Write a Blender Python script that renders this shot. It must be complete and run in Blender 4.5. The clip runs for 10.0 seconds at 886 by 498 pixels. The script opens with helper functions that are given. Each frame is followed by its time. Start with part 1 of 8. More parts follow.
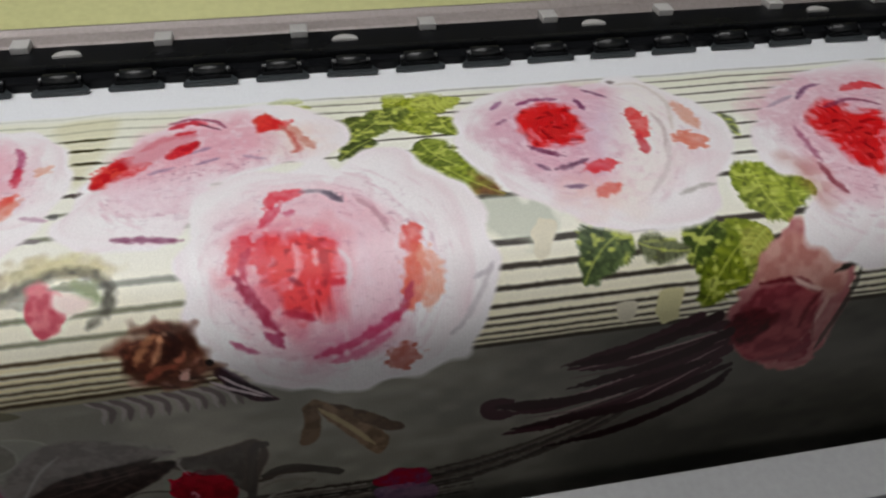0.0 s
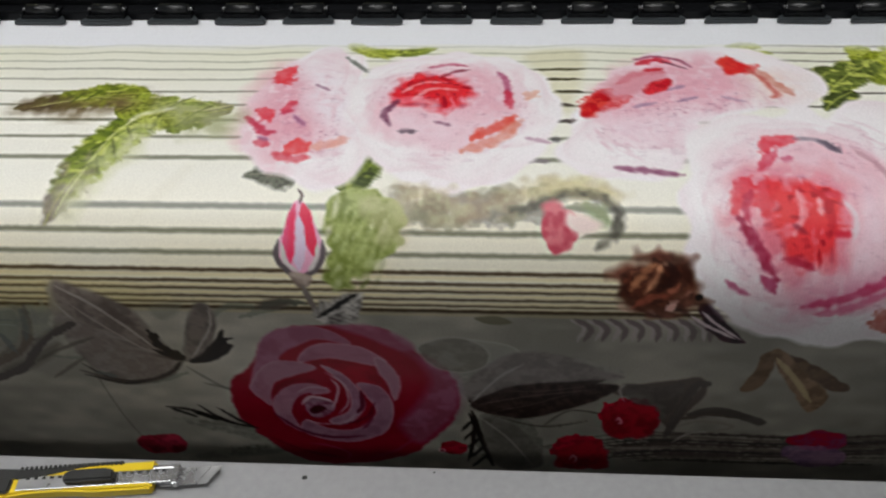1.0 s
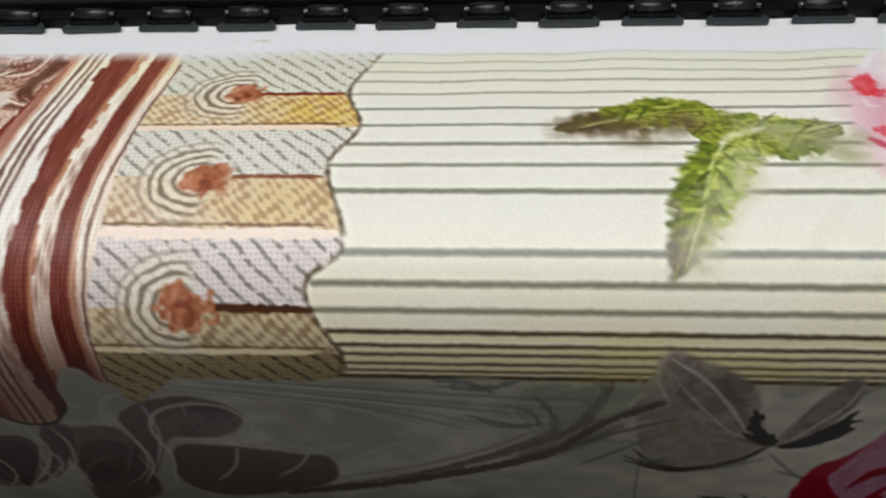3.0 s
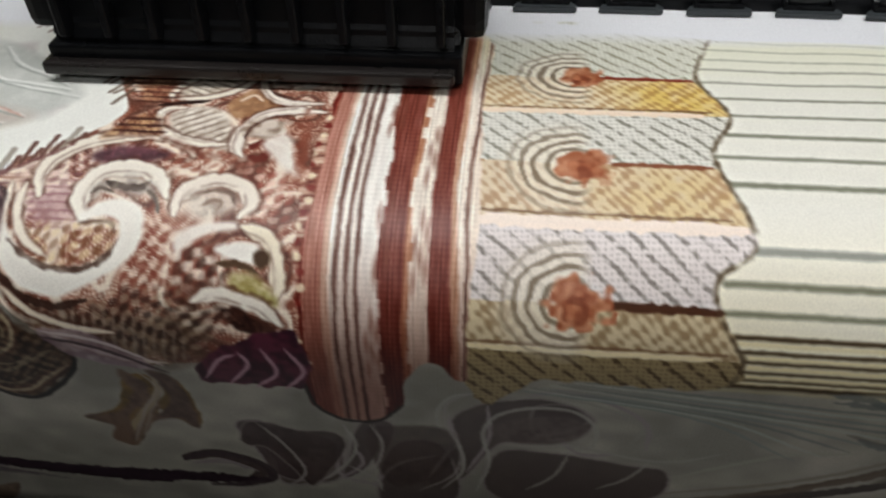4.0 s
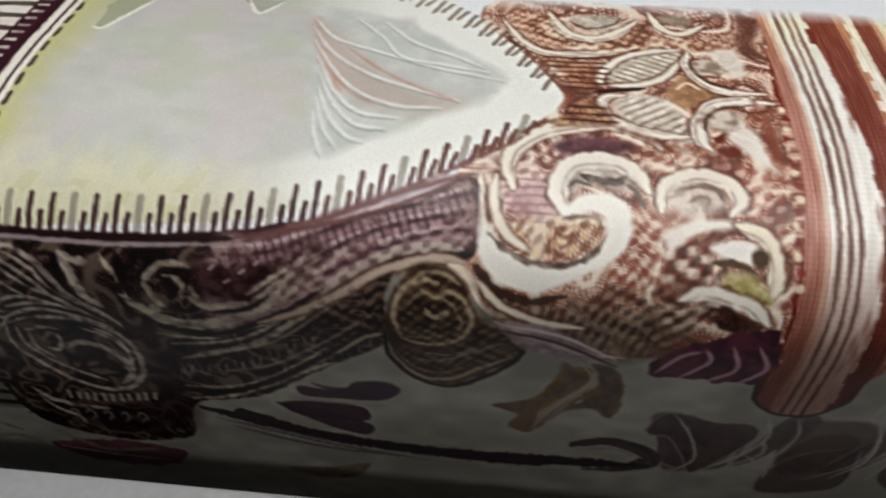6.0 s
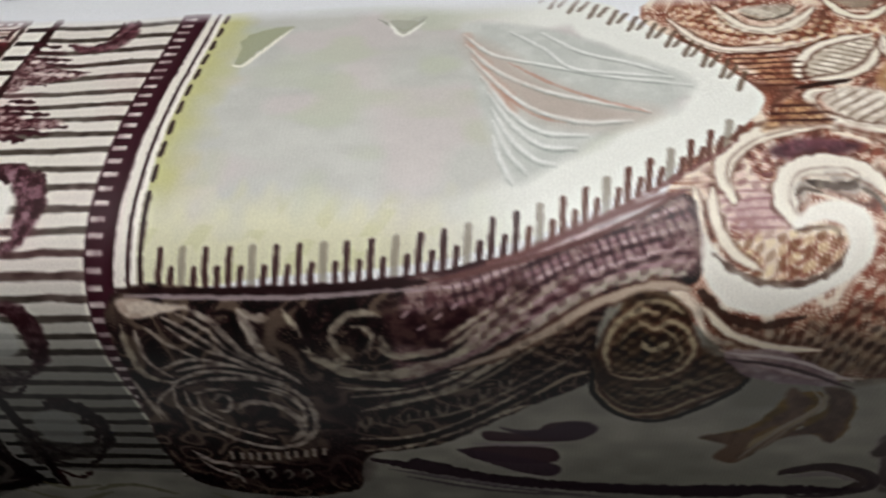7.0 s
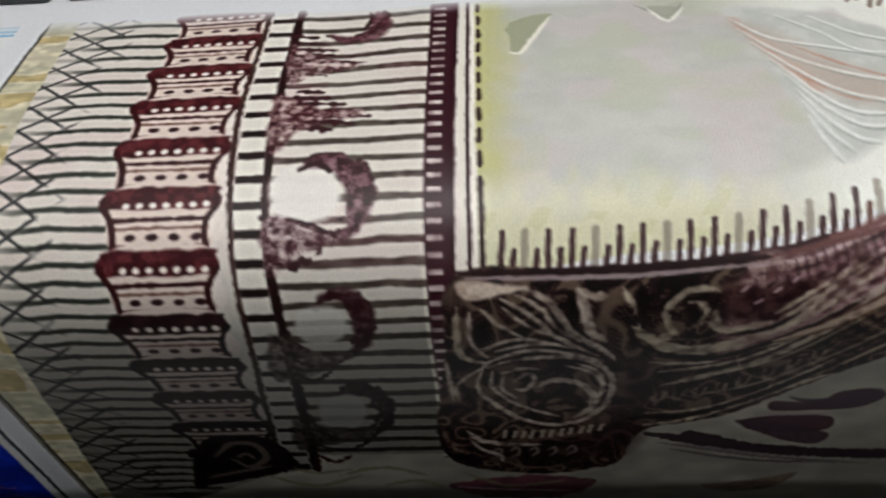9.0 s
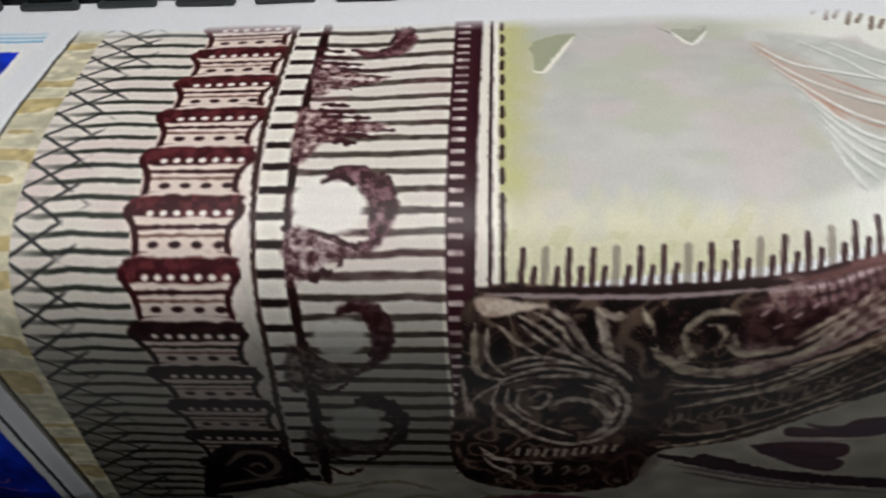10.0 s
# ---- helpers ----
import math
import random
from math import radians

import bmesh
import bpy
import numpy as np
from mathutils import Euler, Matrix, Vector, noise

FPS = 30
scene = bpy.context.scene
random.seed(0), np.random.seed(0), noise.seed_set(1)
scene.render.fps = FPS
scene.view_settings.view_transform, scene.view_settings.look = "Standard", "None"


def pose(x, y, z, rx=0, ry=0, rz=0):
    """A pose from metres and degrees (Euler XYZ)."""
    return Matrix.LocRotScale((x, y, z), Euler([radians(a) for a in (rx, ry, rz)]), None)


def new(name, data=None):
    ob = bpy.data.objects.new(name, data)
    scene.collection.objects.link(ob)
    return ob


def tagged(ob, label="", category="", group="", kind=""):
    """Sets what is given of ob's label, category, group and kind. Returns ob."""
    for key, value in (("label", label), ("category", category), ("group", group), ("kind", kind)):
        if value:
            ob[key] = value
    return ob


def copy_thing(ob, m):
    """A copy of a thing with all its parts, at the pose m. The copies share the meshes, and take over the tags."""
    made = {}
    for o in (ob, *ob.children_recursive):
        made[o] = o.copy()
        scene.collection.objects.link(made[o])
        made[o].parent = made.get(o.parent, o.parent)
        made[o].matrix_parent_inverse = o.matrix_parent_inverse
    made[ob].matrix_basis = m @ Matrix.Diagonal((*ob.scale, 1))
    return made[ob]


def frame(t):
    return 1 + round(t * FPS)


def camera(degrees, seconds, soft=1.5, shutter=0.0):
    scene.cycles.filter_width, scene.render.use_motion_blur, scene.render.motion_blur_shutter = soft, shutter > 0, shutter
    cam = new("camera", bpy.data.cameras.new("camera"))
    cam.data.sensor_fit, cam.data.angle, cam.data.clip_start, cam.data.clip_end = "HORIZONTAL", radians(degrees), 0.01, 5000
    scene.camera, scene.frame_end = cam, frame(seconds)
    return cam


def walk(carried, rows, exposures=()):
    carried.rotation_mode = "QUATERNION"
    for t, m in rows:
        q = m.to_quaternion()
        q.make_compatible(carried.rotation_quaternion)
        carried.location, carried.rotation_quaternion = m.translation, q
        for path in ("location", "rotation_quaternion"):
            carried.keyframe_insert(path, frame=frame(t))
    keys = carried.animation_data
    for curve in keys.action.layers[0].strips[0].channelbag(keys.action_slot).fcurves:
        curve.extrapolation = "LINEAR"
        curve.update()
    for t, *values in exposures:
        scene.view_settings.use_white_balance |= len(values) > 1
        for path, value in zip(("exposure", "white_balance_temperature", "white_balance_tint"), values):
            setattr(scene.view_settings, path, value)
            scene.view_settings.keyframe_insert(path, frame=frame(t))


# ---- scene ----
cam = camera(59.3, 10.0, soft=2.2)
# seconds, eye in metres, Euler angles in degrees
PATH = [
    (0, 0.2492, 0.0139, 1.2360, 50.03, -1.43, -11.14),
    (0.1, 0.2227, 0.0059, 1.2337, 48.77, -1.83, -8.40),
    (0.2, 0.1912, 0.0058, 1.2336, 47.74, -1.83, -5.35),
    (0.3, 0.1612, 0.0084, 1.2307, 47.05, -0.20, -2.30),
    (0.5, 0.1184, 0.0054, 1.2381, 47.88, 1.41, 0.59),
    (1, 0.0566, 0.0146, 1.2326, 46.70, 1.62, 2.86),
    (1.5, -0.0079, 0.0345, 1.2378, 45.30, 1.96, 2.81),
    (2, -0.0525, 0.0366, 1.2290, 47.06, 1.94, 2.45),
    (2.2, -0.0913, 0.0411, 1.2239, 46.16, 1.42, 3.38),
    (3.3, -0.3588, 0.1023, 1.1771, 47.68, 2.84, 3.12),
    (3.5, -0.3898, 0.1022, 1.1726, 47.74, 2.54, 4.41),
    (4, -0.4804, 0.1007, 1.1699, 47.57, 1.11, 5.56),
    (4.5, -0.5734, 0.1005, 1.1791, 46.74, 0.85, 4.10),
    (5, -0.6390, 0.1057, 1.1744, 45.54, -0.20, 5.17),
    (5.2, -0.6624, 0.1043, 1.1845, 44.76, -1.07, 5.07),
    (6.3, -0.7268, 0.0980, 1.1830, 43.83, 1.34, 6.42),
    (6.5, -0.7360, 0.1052, 1.1786, 43.93, 2.51, 7.85),
    (7, -0.8001, 0.1228, 1.1718, 44.28, 4.56, 3.76),
    (7.5, -0.8482, 0.1273, 1.1761, 42.66, 4.83, 2.55),
    (8, -0.8911, 0.1228, 1.1856, 41.78, 4.29, 3.53),
    (8.5, -0.9403, 0.1147, 1.1926, 41.35, 4.55, -0.71),
    (9, -0.9679, 0.1041, 1.1896, 43.36, 4.13, 1.33),
    (9.5, -0.9750, 0.1000, 1.1893, 44.29, 3.39, 3.25),
    (10, -0.9740, 0.1031, 1.1913, 44.54, 3.38, 2.93),
]
walk(cam, [(t, pose(x, y, z, rx, ry, rz)) for t, x, y, z, rx, ry, rz in PATH],
     exposures=[(0.0, -0.1, 6650, 11), (3.0, -0.03, 6650, 11), (10.0, 0.0, 6650, 11)])

# ---- light: ceiling panels of the print shop, the brighter one towards the left and behind; one added fill ----
world = bpy.data.worlds.new("shop_air")
world.use_nodes = True
scene.world = world
world.node_tree.nodes["Background"].inputs[0].default_value = (0.75, 0.85, 1.0, 1)
world.node_tree.nodes["Background"].inputs[1].default_value = 0.03


def unseen_ceiling_light(x, y, z, wide, deep, power, colour):
    data = bpy.data.lights.new("unseen_ceiling_light", "AREA")
    data.shape, data.size, data.size_y, data.energy, data.color = "RECTANGLE", wide, deep, power, colour
    ob = new("unseen_panel_light", data)
    ob.matrix_world = pose(x, y, z, 0, 0, 0)
    return ob


# the third is an unseen fill, added to brighten the sheet's hanging face
LAMPS = [(-0.95, 0.34, 2.55, 1.3, 0.5, 11.0), (0.28, 0.24, 2.55, 1.3, 0.5, 8.8), (-0.35, -1.45, 2.55, 1.3, 0.5, 6.2)]
for x, y, z, wide, deep, power in LAMPS:
    unseen_ceiling_light(x, y, z - 0.03, wide, deep, power, (1.0, 0.985, 0.97))

# ---- materials ----
def material(name, colour, rough=0.5, metal=0.0, grain=0.08, size=40.0, bump=0.15, spec=0.5):
    """A plain surface with grain at two scales and a fine bump."""
    m = bpy.data.materials.new(name)
    m.use_nodes = True
    nt = m.node_tree
    b = nt.nodes["Principled BSDF"]
    b.inputs["Roughness"].default_value, b.inputs["Metallic"].default_value = rough, metal
    b.inputs["Specular IOR Level"].default_value = spec
    co = nt.nodes.new("ShaderNodeTexCoord")
    fine, wide = nt.nodes.new("ShaderNodeTexNoise"), nt.nodes.new("ShaderNodeTexNoise")
    fine.inputs["Scale"].default_value, wide.inputs["Scale"].default_value = size * 12, size * 0.4
    fine.inputs["Detail"].default_value = wide.inputs["Detail"].default_value = 4
    add = nt.nodes.new("ShaderNodeMath")
    add.operation = "ADD"
    ramp = nt.nodes.new("ShaderNodeMapRange")
    ramp.inputs[1].default_value, ramp.inputs[2].default_value = 0.6, 1.4
    ramp.inputs[3].default_value, ramp.inputs[4].default_value = 1 - grain, 1 + grain
    mul = nt.nodes.new("ShaderNodeVectorMath")
    mul.operation = "SCALE"
    mul.inputs[0].default_value = colour
    bmp = nt.nodes.new("ShaderNodeBump")
    bmp.inputs["Strength"].default_value, bmp.inputs["Distance"].default_value = bump, 0.0006
    rr = nt.nodes.new("ShaderNodeMapRange")
    rr.inputs[1].default_value, rr.inputs[2].default_value = 0.3, 0.7
    rr.inputs[3].default_value, rr.inputs[4].default_value = rough * 0.8, min(1, rough * 1.25)
    link = nt.links.new
    for tex in (fine, wide):
        link(co.outputs["Object"], tex.inputs["Vector"])
    link(fine.outputs["Fac"], add.inputs[0]), link(wide.outputs["Fac"], add.inputs[1])
    link(add.outputs[0], ramp.inputs[0]), link(ramp.outputs[0], mul.inputs["Scale"])
    link(mul.outputs[0], b.inputs["Base Color"])
    link(fine.outputs["Fac"], bmp.inputs["Height"]), link(bmp.outputs[0], b.inputs["Normal"])
    link(wide.outputs["Fac"], rr.inputs[0]), link(rr.outputs[0], b.inputs["Roughness"])
    return m


def print_material():
    """Ink on coated paper: the ink's colour lies in the sheet's colour attribute."""
    m = bpy.data.materials.new("printed_paper")
    m.use_nodes = True
    nt = m.node_tree
    b = nt.nodes["Principled BSDF"]
    at = nt.nodes.new("ShaderNodeVertexColor")
    at.layer_name = "ink"
    co, n1 = nt.nodes.new("ShaderNodeTexCoord"), nt.nodes.new("ShaderNodeTexNoise")
    n1.inputs["Scale"].default_value, n1.inputs["Detail"].default_value = 900, 3
    mr = nt.nodes.new("ShaderNodeMapRange")
    mr.inputs[1].default_value, mr.inputs[2].default_value, mr.inputs[3].default_value, mr.inputs[4].default_value = 0.3, 0.7, 0.93, 1.05
    mul = nt.nodes.new("ShaderNodeVectorMath")
    mul.operation = "SCALE"
    # passes of the print head leave faint bands across the sheet
    wave = nt.nodes.new("ShaderNodeTexWave")
    wave.bands_direction = "X"
    wave.inputs["Scale"].default_value, wave.inputs["Distortion"].default_value = 160, 0.4
    bmp = nt.nodes.new("ShaderNodeBump")
    bmp.inputs["Strength"].default_value, bmp.inputs["Distance"].default_value = 0.12, 0.0002
    link = nt.links.new
    link(co.outputs["Object"], n1.inputs["Vector"]), link(co.outputs["Object"], wave.inputs["Vector"])
    link(n1.outputs["Fac"], mr.inputs[0]), link(mr.outputs[0], mul.inputs["Scale"])
    link(at.outputs["Color"], mul.inputs[0]), link(mul.outputs[0], b.inputs["Base Color"])
    link(wave.outputs["Fac"], bmp.inputs["Height"]), link(bmp.outputs[0], b.inputs["Normal"])
    b.inputs["Roughness"].default_value, b.inputs["Specular IOR Level"].default_value = 0.42, 0.35
    return m


PRINT = print_material()
BLACK = material("black_plastic", (0.006, 0.0065, 0.0075), 0.3, 0, 0.25, 60, 0.3)
BLACK_METAL = material("black_lacquered_steel", (0.006, 0.0065, 0.0075), 0.3, 0.0, 0.3, 30, 0.15)
CLIP_GREY = material("grey_black_rubber", (0.035, 0.042, 0.046), 0.5, 0, 0.25, 80, 0.3)
ROLLER = material("black_rubber_roller", (0.008, 0.009, 0.010), 0.35, 0, 0.2, 80, 0.2)
ALU = material("brushed_aluminium", (0.27, 0.235, 0.225), 0.5, 0.25, 0.2, 25, 0.2)
TAB = material("pale_metal_tab", (0.55, 0.54, 0.53), 0.45, 0.3, 0.1, 60, 0.1)
COVER = material("yellow_green_cover", (0.50, 0.50, 0.24), 0.5, 0, 0.12, 12, 0.1)
LEDGE = material("worn_grey_ledge", (0.31, 0.315, 0.32), 0.48, 0.1, 0.10, 14, 0.15)
PLATEN = material("dark_platen", (0.06, 0.06, 0.065), 0.5, 0.3, 0.2, 25, 0.1)
PANEL = material("dark_front_panel", (0.025, 0.027, 0.03), 0.55, 0, 0.2, 15, 0.1)
YELLOW = material("yellow_knife_plastic", (0.82, 0.60, 0.02), 0.35, 0, 0.06, 120, 0.1)
GRIP = material("black_rubber_grip", (0.02, 0.021, 0.02), 0.6, 0, 0.2, 150, 0.4)
STEEL = material("knife_steel", (0.55, 0.56, 0.57), 0.28, 0.9, 0.15, 120, 0.1)
BRASS = material("brown_bar_metal", (0.022, 0.019, 0.018), 0.28, 0.3, 0.3, 50, 0.2)
WALL = material("white_shop_wall", (0.24, 0.24, 0.235), 0.8, 0, 0.06, 3, 0.1)
CEIL = material("white_ceiling", (0.35, 0.35, 0.345), 0.9, 0, 0.05, 3, 0.1)
FLOOR = material("grey_shop_floor", (0.10, 0.10, 0.10), 0.6, 0, 0.25, 2, 0.2)


def glow_material():
    m = bpy.data.materials.new("lamp_diffuser")
    m.use_nodes = True
    b = m.node_tree.nodes["Principled BSDF"]
    b.inputs["Base Color"].default_value = (0.8, 0.8, 0.8, 1)
    b.inputs["Emission Color"].default_value, b.inputs["Emission Strength"].default_value = (0.93, 0.97, 1, 1), 3.0
    return m


# ---- mesh helpers ----
def part(name, bm, mat, parent=None, label="", smooth=False):
    """Links a bmesh as one mesh object under a thing or a part."""
    me = bpy.data.meshes.new(name)
    bm.normal_update()
    bm.to_mesh(me)
    bm.free()
    me.materials.append(mat)
    if smooth:
        for p in me.polygons:
            p.use_smooth = True
    ob = new(name, me)
    ob.parent = parent
    return tagged(ob, label) if label else ob


def box(x0, x1, y0, y1, z0, z1, bevel=0.0, bm=None, taper=None):
    own = bmesh.new()
    bmesh.ops.create_cube(own, size=1)
    for v in own.verts:
        v.co = ((x0 + x1) / 2 + v.co.x * (x1 - x0), (y0 + y1) / 2 + v.co.y * (y1 - y0), (z0 + z1) / 2 + v.co.z * (z1 - z0))
    if bevel:
        bmesh.ops.bevel(own, geom=own.edges[:], offset=bevel, segments=2, affect="EDGES", profile=0.6)
    return join(bm, own)


def join(bm, own):
    if bm is None:
        return own
    me = bpy.data.meshes.new("tmp")
    own.to_mesh(me)
    own.free()
    bm.from_mesh(me)
    bpy.data.meshes.remove(me)
    return bm


def rod(a, b, r, n=16, bm=None, bevel=0.0):
    own = bmesh.new()
    a, b = Vector(a), Vector(b)
    bmesh.ops.create_cone(own, cap_ends=True, segments=n, radius1=r, radius2=r, depth=(b - a).length)
    if bevel:
        rim = [e for e in own.edges if abs(e.verts[0].co.z - e.verts[1].co.z) < 1e-6]
        bmesh.ops.bevel(own, geom=rim, offset=bevel, segments=2, affect="EDGES")
    m = Matrix.Translation((a + b) / 2) @ (b - a).to_track_quat("Z", "Y").to_matrix().to_4x4()
    bmesh.ops.transform(own, matrix=m, verts=own.verts)
    return join(bm, own)


def prism(outline, z0, z1, bevel=0.0, bm=None):
    """An outline of (x, y) raised from z0 to z1."""
    own = bmesh.new()
    f = own.faces.new([own.verts.new((x, y, z0)) for x, y in outline])
    r = bmesh.ops.extrude_face_region(own, geom=[f])
    for v in r["geom"]:
        if isinstance(v, bmesh.types.BMVert):
            v.co.z = z1
    bmesh.ops.recalc_face_normals(own, faces=own.faces[:])
    if bevel:
        bmesh.ops.bevel(own, geom=own.edges[:], offset=bevel, segments=2, affect="EDGES")
    return join(bm, own)
for m in (BLACK, BLACK_METAL):
    m.node_tree.nodes["Principled BSDF"].inputs["Specular IOR Level"].default_value = 0.12

# ---- the sheet's run: flat over the platen, round its front edge and straight down ----
KNOTS = [0, 0.0468, 0.0936, 0.117, 0.1404, 0.1638, 0.1872, 0.2106, 0.234, 0.2652, 0.312, 0.39]
BEND = [0, 3.219, 5.161, 13, 18.86, 16.54, 7.349, 0, 0, 0, 0, 0]  # curvature, 1/m
RUN = np.linspace(-0.2, 0.5, 701)


def profile():
    kf = np.interp(RUN, KNOTS, BEND)
    step = RUN[1] - RUN[0]
    turn = np.concatenate([[0], np.cumsum((kf[1:] + kf[:-1]) / 2 * step)])
    turn += -0.0383 - np.interp(0, RUN, turn)
    dy, dz = -np.cos(turn), -np.sin(turn)
    y = np.concatenate([[0], np.cumsum((dy[1:] + dy[:-1]) / 2 * step)])
    z = np.concatenate([[0], np.cumsum((dz[1:] + dz[:-1]) / 2 * step)])
    return y - np.interp(0, RUN, y) + 0.4867, z - np.interp(0, RUN, z) + 0.9476, turn


RUN_Y, RUN_Z, RUN_TURN = profile()


def on_sheet(s, lift=0.0):
    """y and z of the place s metres down the sheet, lift metres above it."""
    y, z, a = (np.interp(s, RUN, q) for q in (RUN_Y, RUN_Z, RUN_TURN))
    return y - np.sin(a) * lift, z + np.cos(a) * lift


# ---- the print: drawn in millimetres, u along the printer, s down the sheet ----
UG = np.arange(-1352, 792, 1.0, dtype=np.float32)
SG = np.concatenate([np.arange(-150, -62, 2.2), np.arange(-62, 0, 1.1), np.arange(0, 215, 0.75),
                     np.arange(215, 300, 0.95), np.arange(300, 442, 1.4)]).astype(np.float32)
INK = np.ones((len(SG), len(UG), 3), np.float32)
TAG = np.zeros((len(SG), len(UG)), np.uint8)
TABLE = np.random.RandomState(7).rand(256, 256).astype(np.float32)


def rgb(h):
    return np.array([int(h[i:i + 2], 16) / 255 for i in (0, 2, 4)], np.float32)


def vn(x, y, seed=0):
    """Value noise, 0 to 1."""
    x, y = x + seed * 17.31, y + seed * 9.77
    i, j = np.floor(x).astype(int), np.floor(y).astype(int)
    fx, fy = x - i, y - j
    fx, fy = fx * fx * (3 - 2 * fx), fy * fy * (3 - 2 * fy)
    t = lambda a, b: TABLE[a & 255, b & 255]
    return (t(i, j) * (1 - fx) + t(i + 1, j) * fx) * (1 - fy) + (t(i, j + 1) * (1 - fx) + t(i + 1, j + 1) * fx) * fy


def pts(text):
    if not isinstance(text, str):
        return np.asarray(text, np.float32)
    return np.array([[float(q) for q in w.split(",")] for w in text.split()], np.float32)


def smooth(p, closed=False, n=7):
    """A curve through the points."""
    q = np.concatenate([p[-1:], p, p[:2]]) if closed else np.concatenate([2 * p[:1] - p[1:2], p, 2 * p[-1:] - p[-2:-1]])
    out = []
    for i in range(len(q) - 3):
        t = np.linspace(0, 1, n, endpoint=False)[:, None]
        a, b, c, d = q[i:i + 4]
        out.append(0.5 * (2 * b + (c - a) * t + (2 * a - 5 * b + 4 * c - d) * t ** 2 + (3 * b - a - 3 * c + d) * t ** 3))
    out = np.concatenate(out)
    return out if closed else np.concatenate([out, p[-1:]])


def window(u0, u1, s0, s1):
    a, b = np.searchsorted(UG, (u0, u1))
    c, d = np.searchsorted(SG, (s0, s1))
    sl = (slice(c, d), slice(a, b))
    return sl, *np.meshgrid(UG[a:b], SG[c:d])


def around(p, pad):
    return window(p[:, 0].min() - pad, p[:, 0].max() + pad, p[:, 1].min() - pad, p[:, 1].max() + pad)


def lay(sl, m, colour, tag=0):
    """Puts ink of a colour (one, or one a place) over the window by the mask m."""
    m = np.clip(m, 0, 1)[..., None]
    INK[sl] = INK[sl] * (1 - m) + colour * m
    if tag:
        TAG[sl] = np.where(m[..., 0] > 0.5, tag, TAG[sl])


def reach(X, Y, p, closed=False):
    """Distance to a line, and how far along it (0 to 1) the nearest place lies."""
    if closed:
        p = np.concatenate([p, p[:1]])
    best, along = np.full(X.shape, 1e9, np.float32), np.zeros(X.shape, np.float32)
    for i in range(len(p) - 1):
        a, d = p[i], p[i + 1] - p[i]
        t = np.clip(((X - a[0]) * d[0] + (Y - a[1]) * d[1]) / max(d @ d, 1e-6), 0, 1)
        r = np.hypot(X - a[0] - t * d[0], Y - a[1] - t * d[1])
        near = r < best
        best, along = np.where(near, r, best), np.where(near, (i + t) / (len(p) - 1), along)
    return best, along


def inside(X, Y, p):
    r = np.zeros(X.shape, bool)
    for a, b in zip(p, np.roll(p, -1, 0)):
        if a[1] != b[1]:
            r ^= ((a[1] > Y) != (b[1] > Y)) & (X < (b[0] - a[0]) * (Y - a[1]) / (b[1] - a[1]) + a[0])
    return r


def shape(text, soft=1.2, rag=0.0, curved=True, pad=4, grain=6.0):
    """A filled outline: its window, places, soft mask and depth inside the edge."""
    p = pts(text)
    p = smooth(p, True) if curved else p
    sl, X, Y = around(p, max(pad, soft * 0.6 + rag + 1))
    d = reach(X, Y, p, True)[0] * np.where(inside(X, Y, p), 1, -1)
    if rag:
        d = d + (vn(X / grain, Y / grain, 3) - 0.5) * 2 * rag
    return sl, X, Y, np.clip(0.5 + d / soft, 0, 1), d


def area(c, text, tag=0, a=1.0, soft=1.2, rag=0.0, c2="", size=9.0, rim="", rim_w=2.0, curved=True):
    """A filled patch; c2 mottles it, rim draws its edge."""
    sl, X, Y, m, d = shape(text, soft, rag, curved)
    col = rgb(c)
    if c2:
        n = 0.6 * vn(X / size, Y / size, 1) + 0.4 * vn(X / size * 3, Y / size * 3, 2)
        k = np.clip((n - 0.35) * 3.0, 0, 1)[..., None]
        col = rgb(c) * (1 - k) + rgb(c2) * k
    if rim:
        k = np.clip(1.5 - np.abs(d) / rim_w * 1.5, 0, 1)[..., None]
        col = col * (1 - k) + rgb(rim) * k
    lay(sl, m * a, col, tag)


def line(c, w, text, a=1.0, soft=0.9, ends=(0.3, 0.3), tag=0, rough=0.0, curved=True, dry=0.0):
    """A brush line of width w, tapering to the given parts of it at its ends."""
    p = pts(text)
    p = smooth(p) if curved and len(p) > 2 else p
    sl, X, Y = around(p, w + 3)
    d, t = reach(X, Y, p)
    e = np.minimum(1, np.minimum(ends[0] + t * 4, ends[1] + (1 - t) * 4))
    if rough:
        d = d + (vn(X / 3, Y / 3, 5) - 0.5) * rough * w
    m = np.clip(0.5 + (w / 2 * e - d) / soft, 0, 1)
    if dry:
        m = m * np.clip(0.75 + dry * 2.2 * (0.5 * vn(X / 3.2, Y / 3.2, 8) + 0.5 * vn(X / 7, Y / 6, 9) - 0.5), 0, 1)
    lay(sl, m * a, rgb(c), tag)


def dot(c, u, s, r, r2=None, a=1.0, soft=1.0, tag=0, rag=0.0, c2=""):
    r2 = r2 or r
    sl, X, Y = window(u - r - 3, u + r + 3, s - r2 - 3, s + r2 + 3)
    d = (1 - np.hypot((X - u) / r, (Y - s) / r2)) * min(r, r2)
    if rag:
        d = d + (vn(X / 4, Y / 4, int(u) % 50) - 0.5) * rag * r
    col = rgb(c)
    if c2:
        k = np.clip((vn(X / 3.5, Y / 3.5, int(s) % 40) - 0.3) * 2.2, 0, 1)[..., None]
        col = rgb(c) * (1 - k) + rgb(c2) * k
    lay(sl, np.clip(0.5 + d / soft, 0, 1) * a, col, tag)


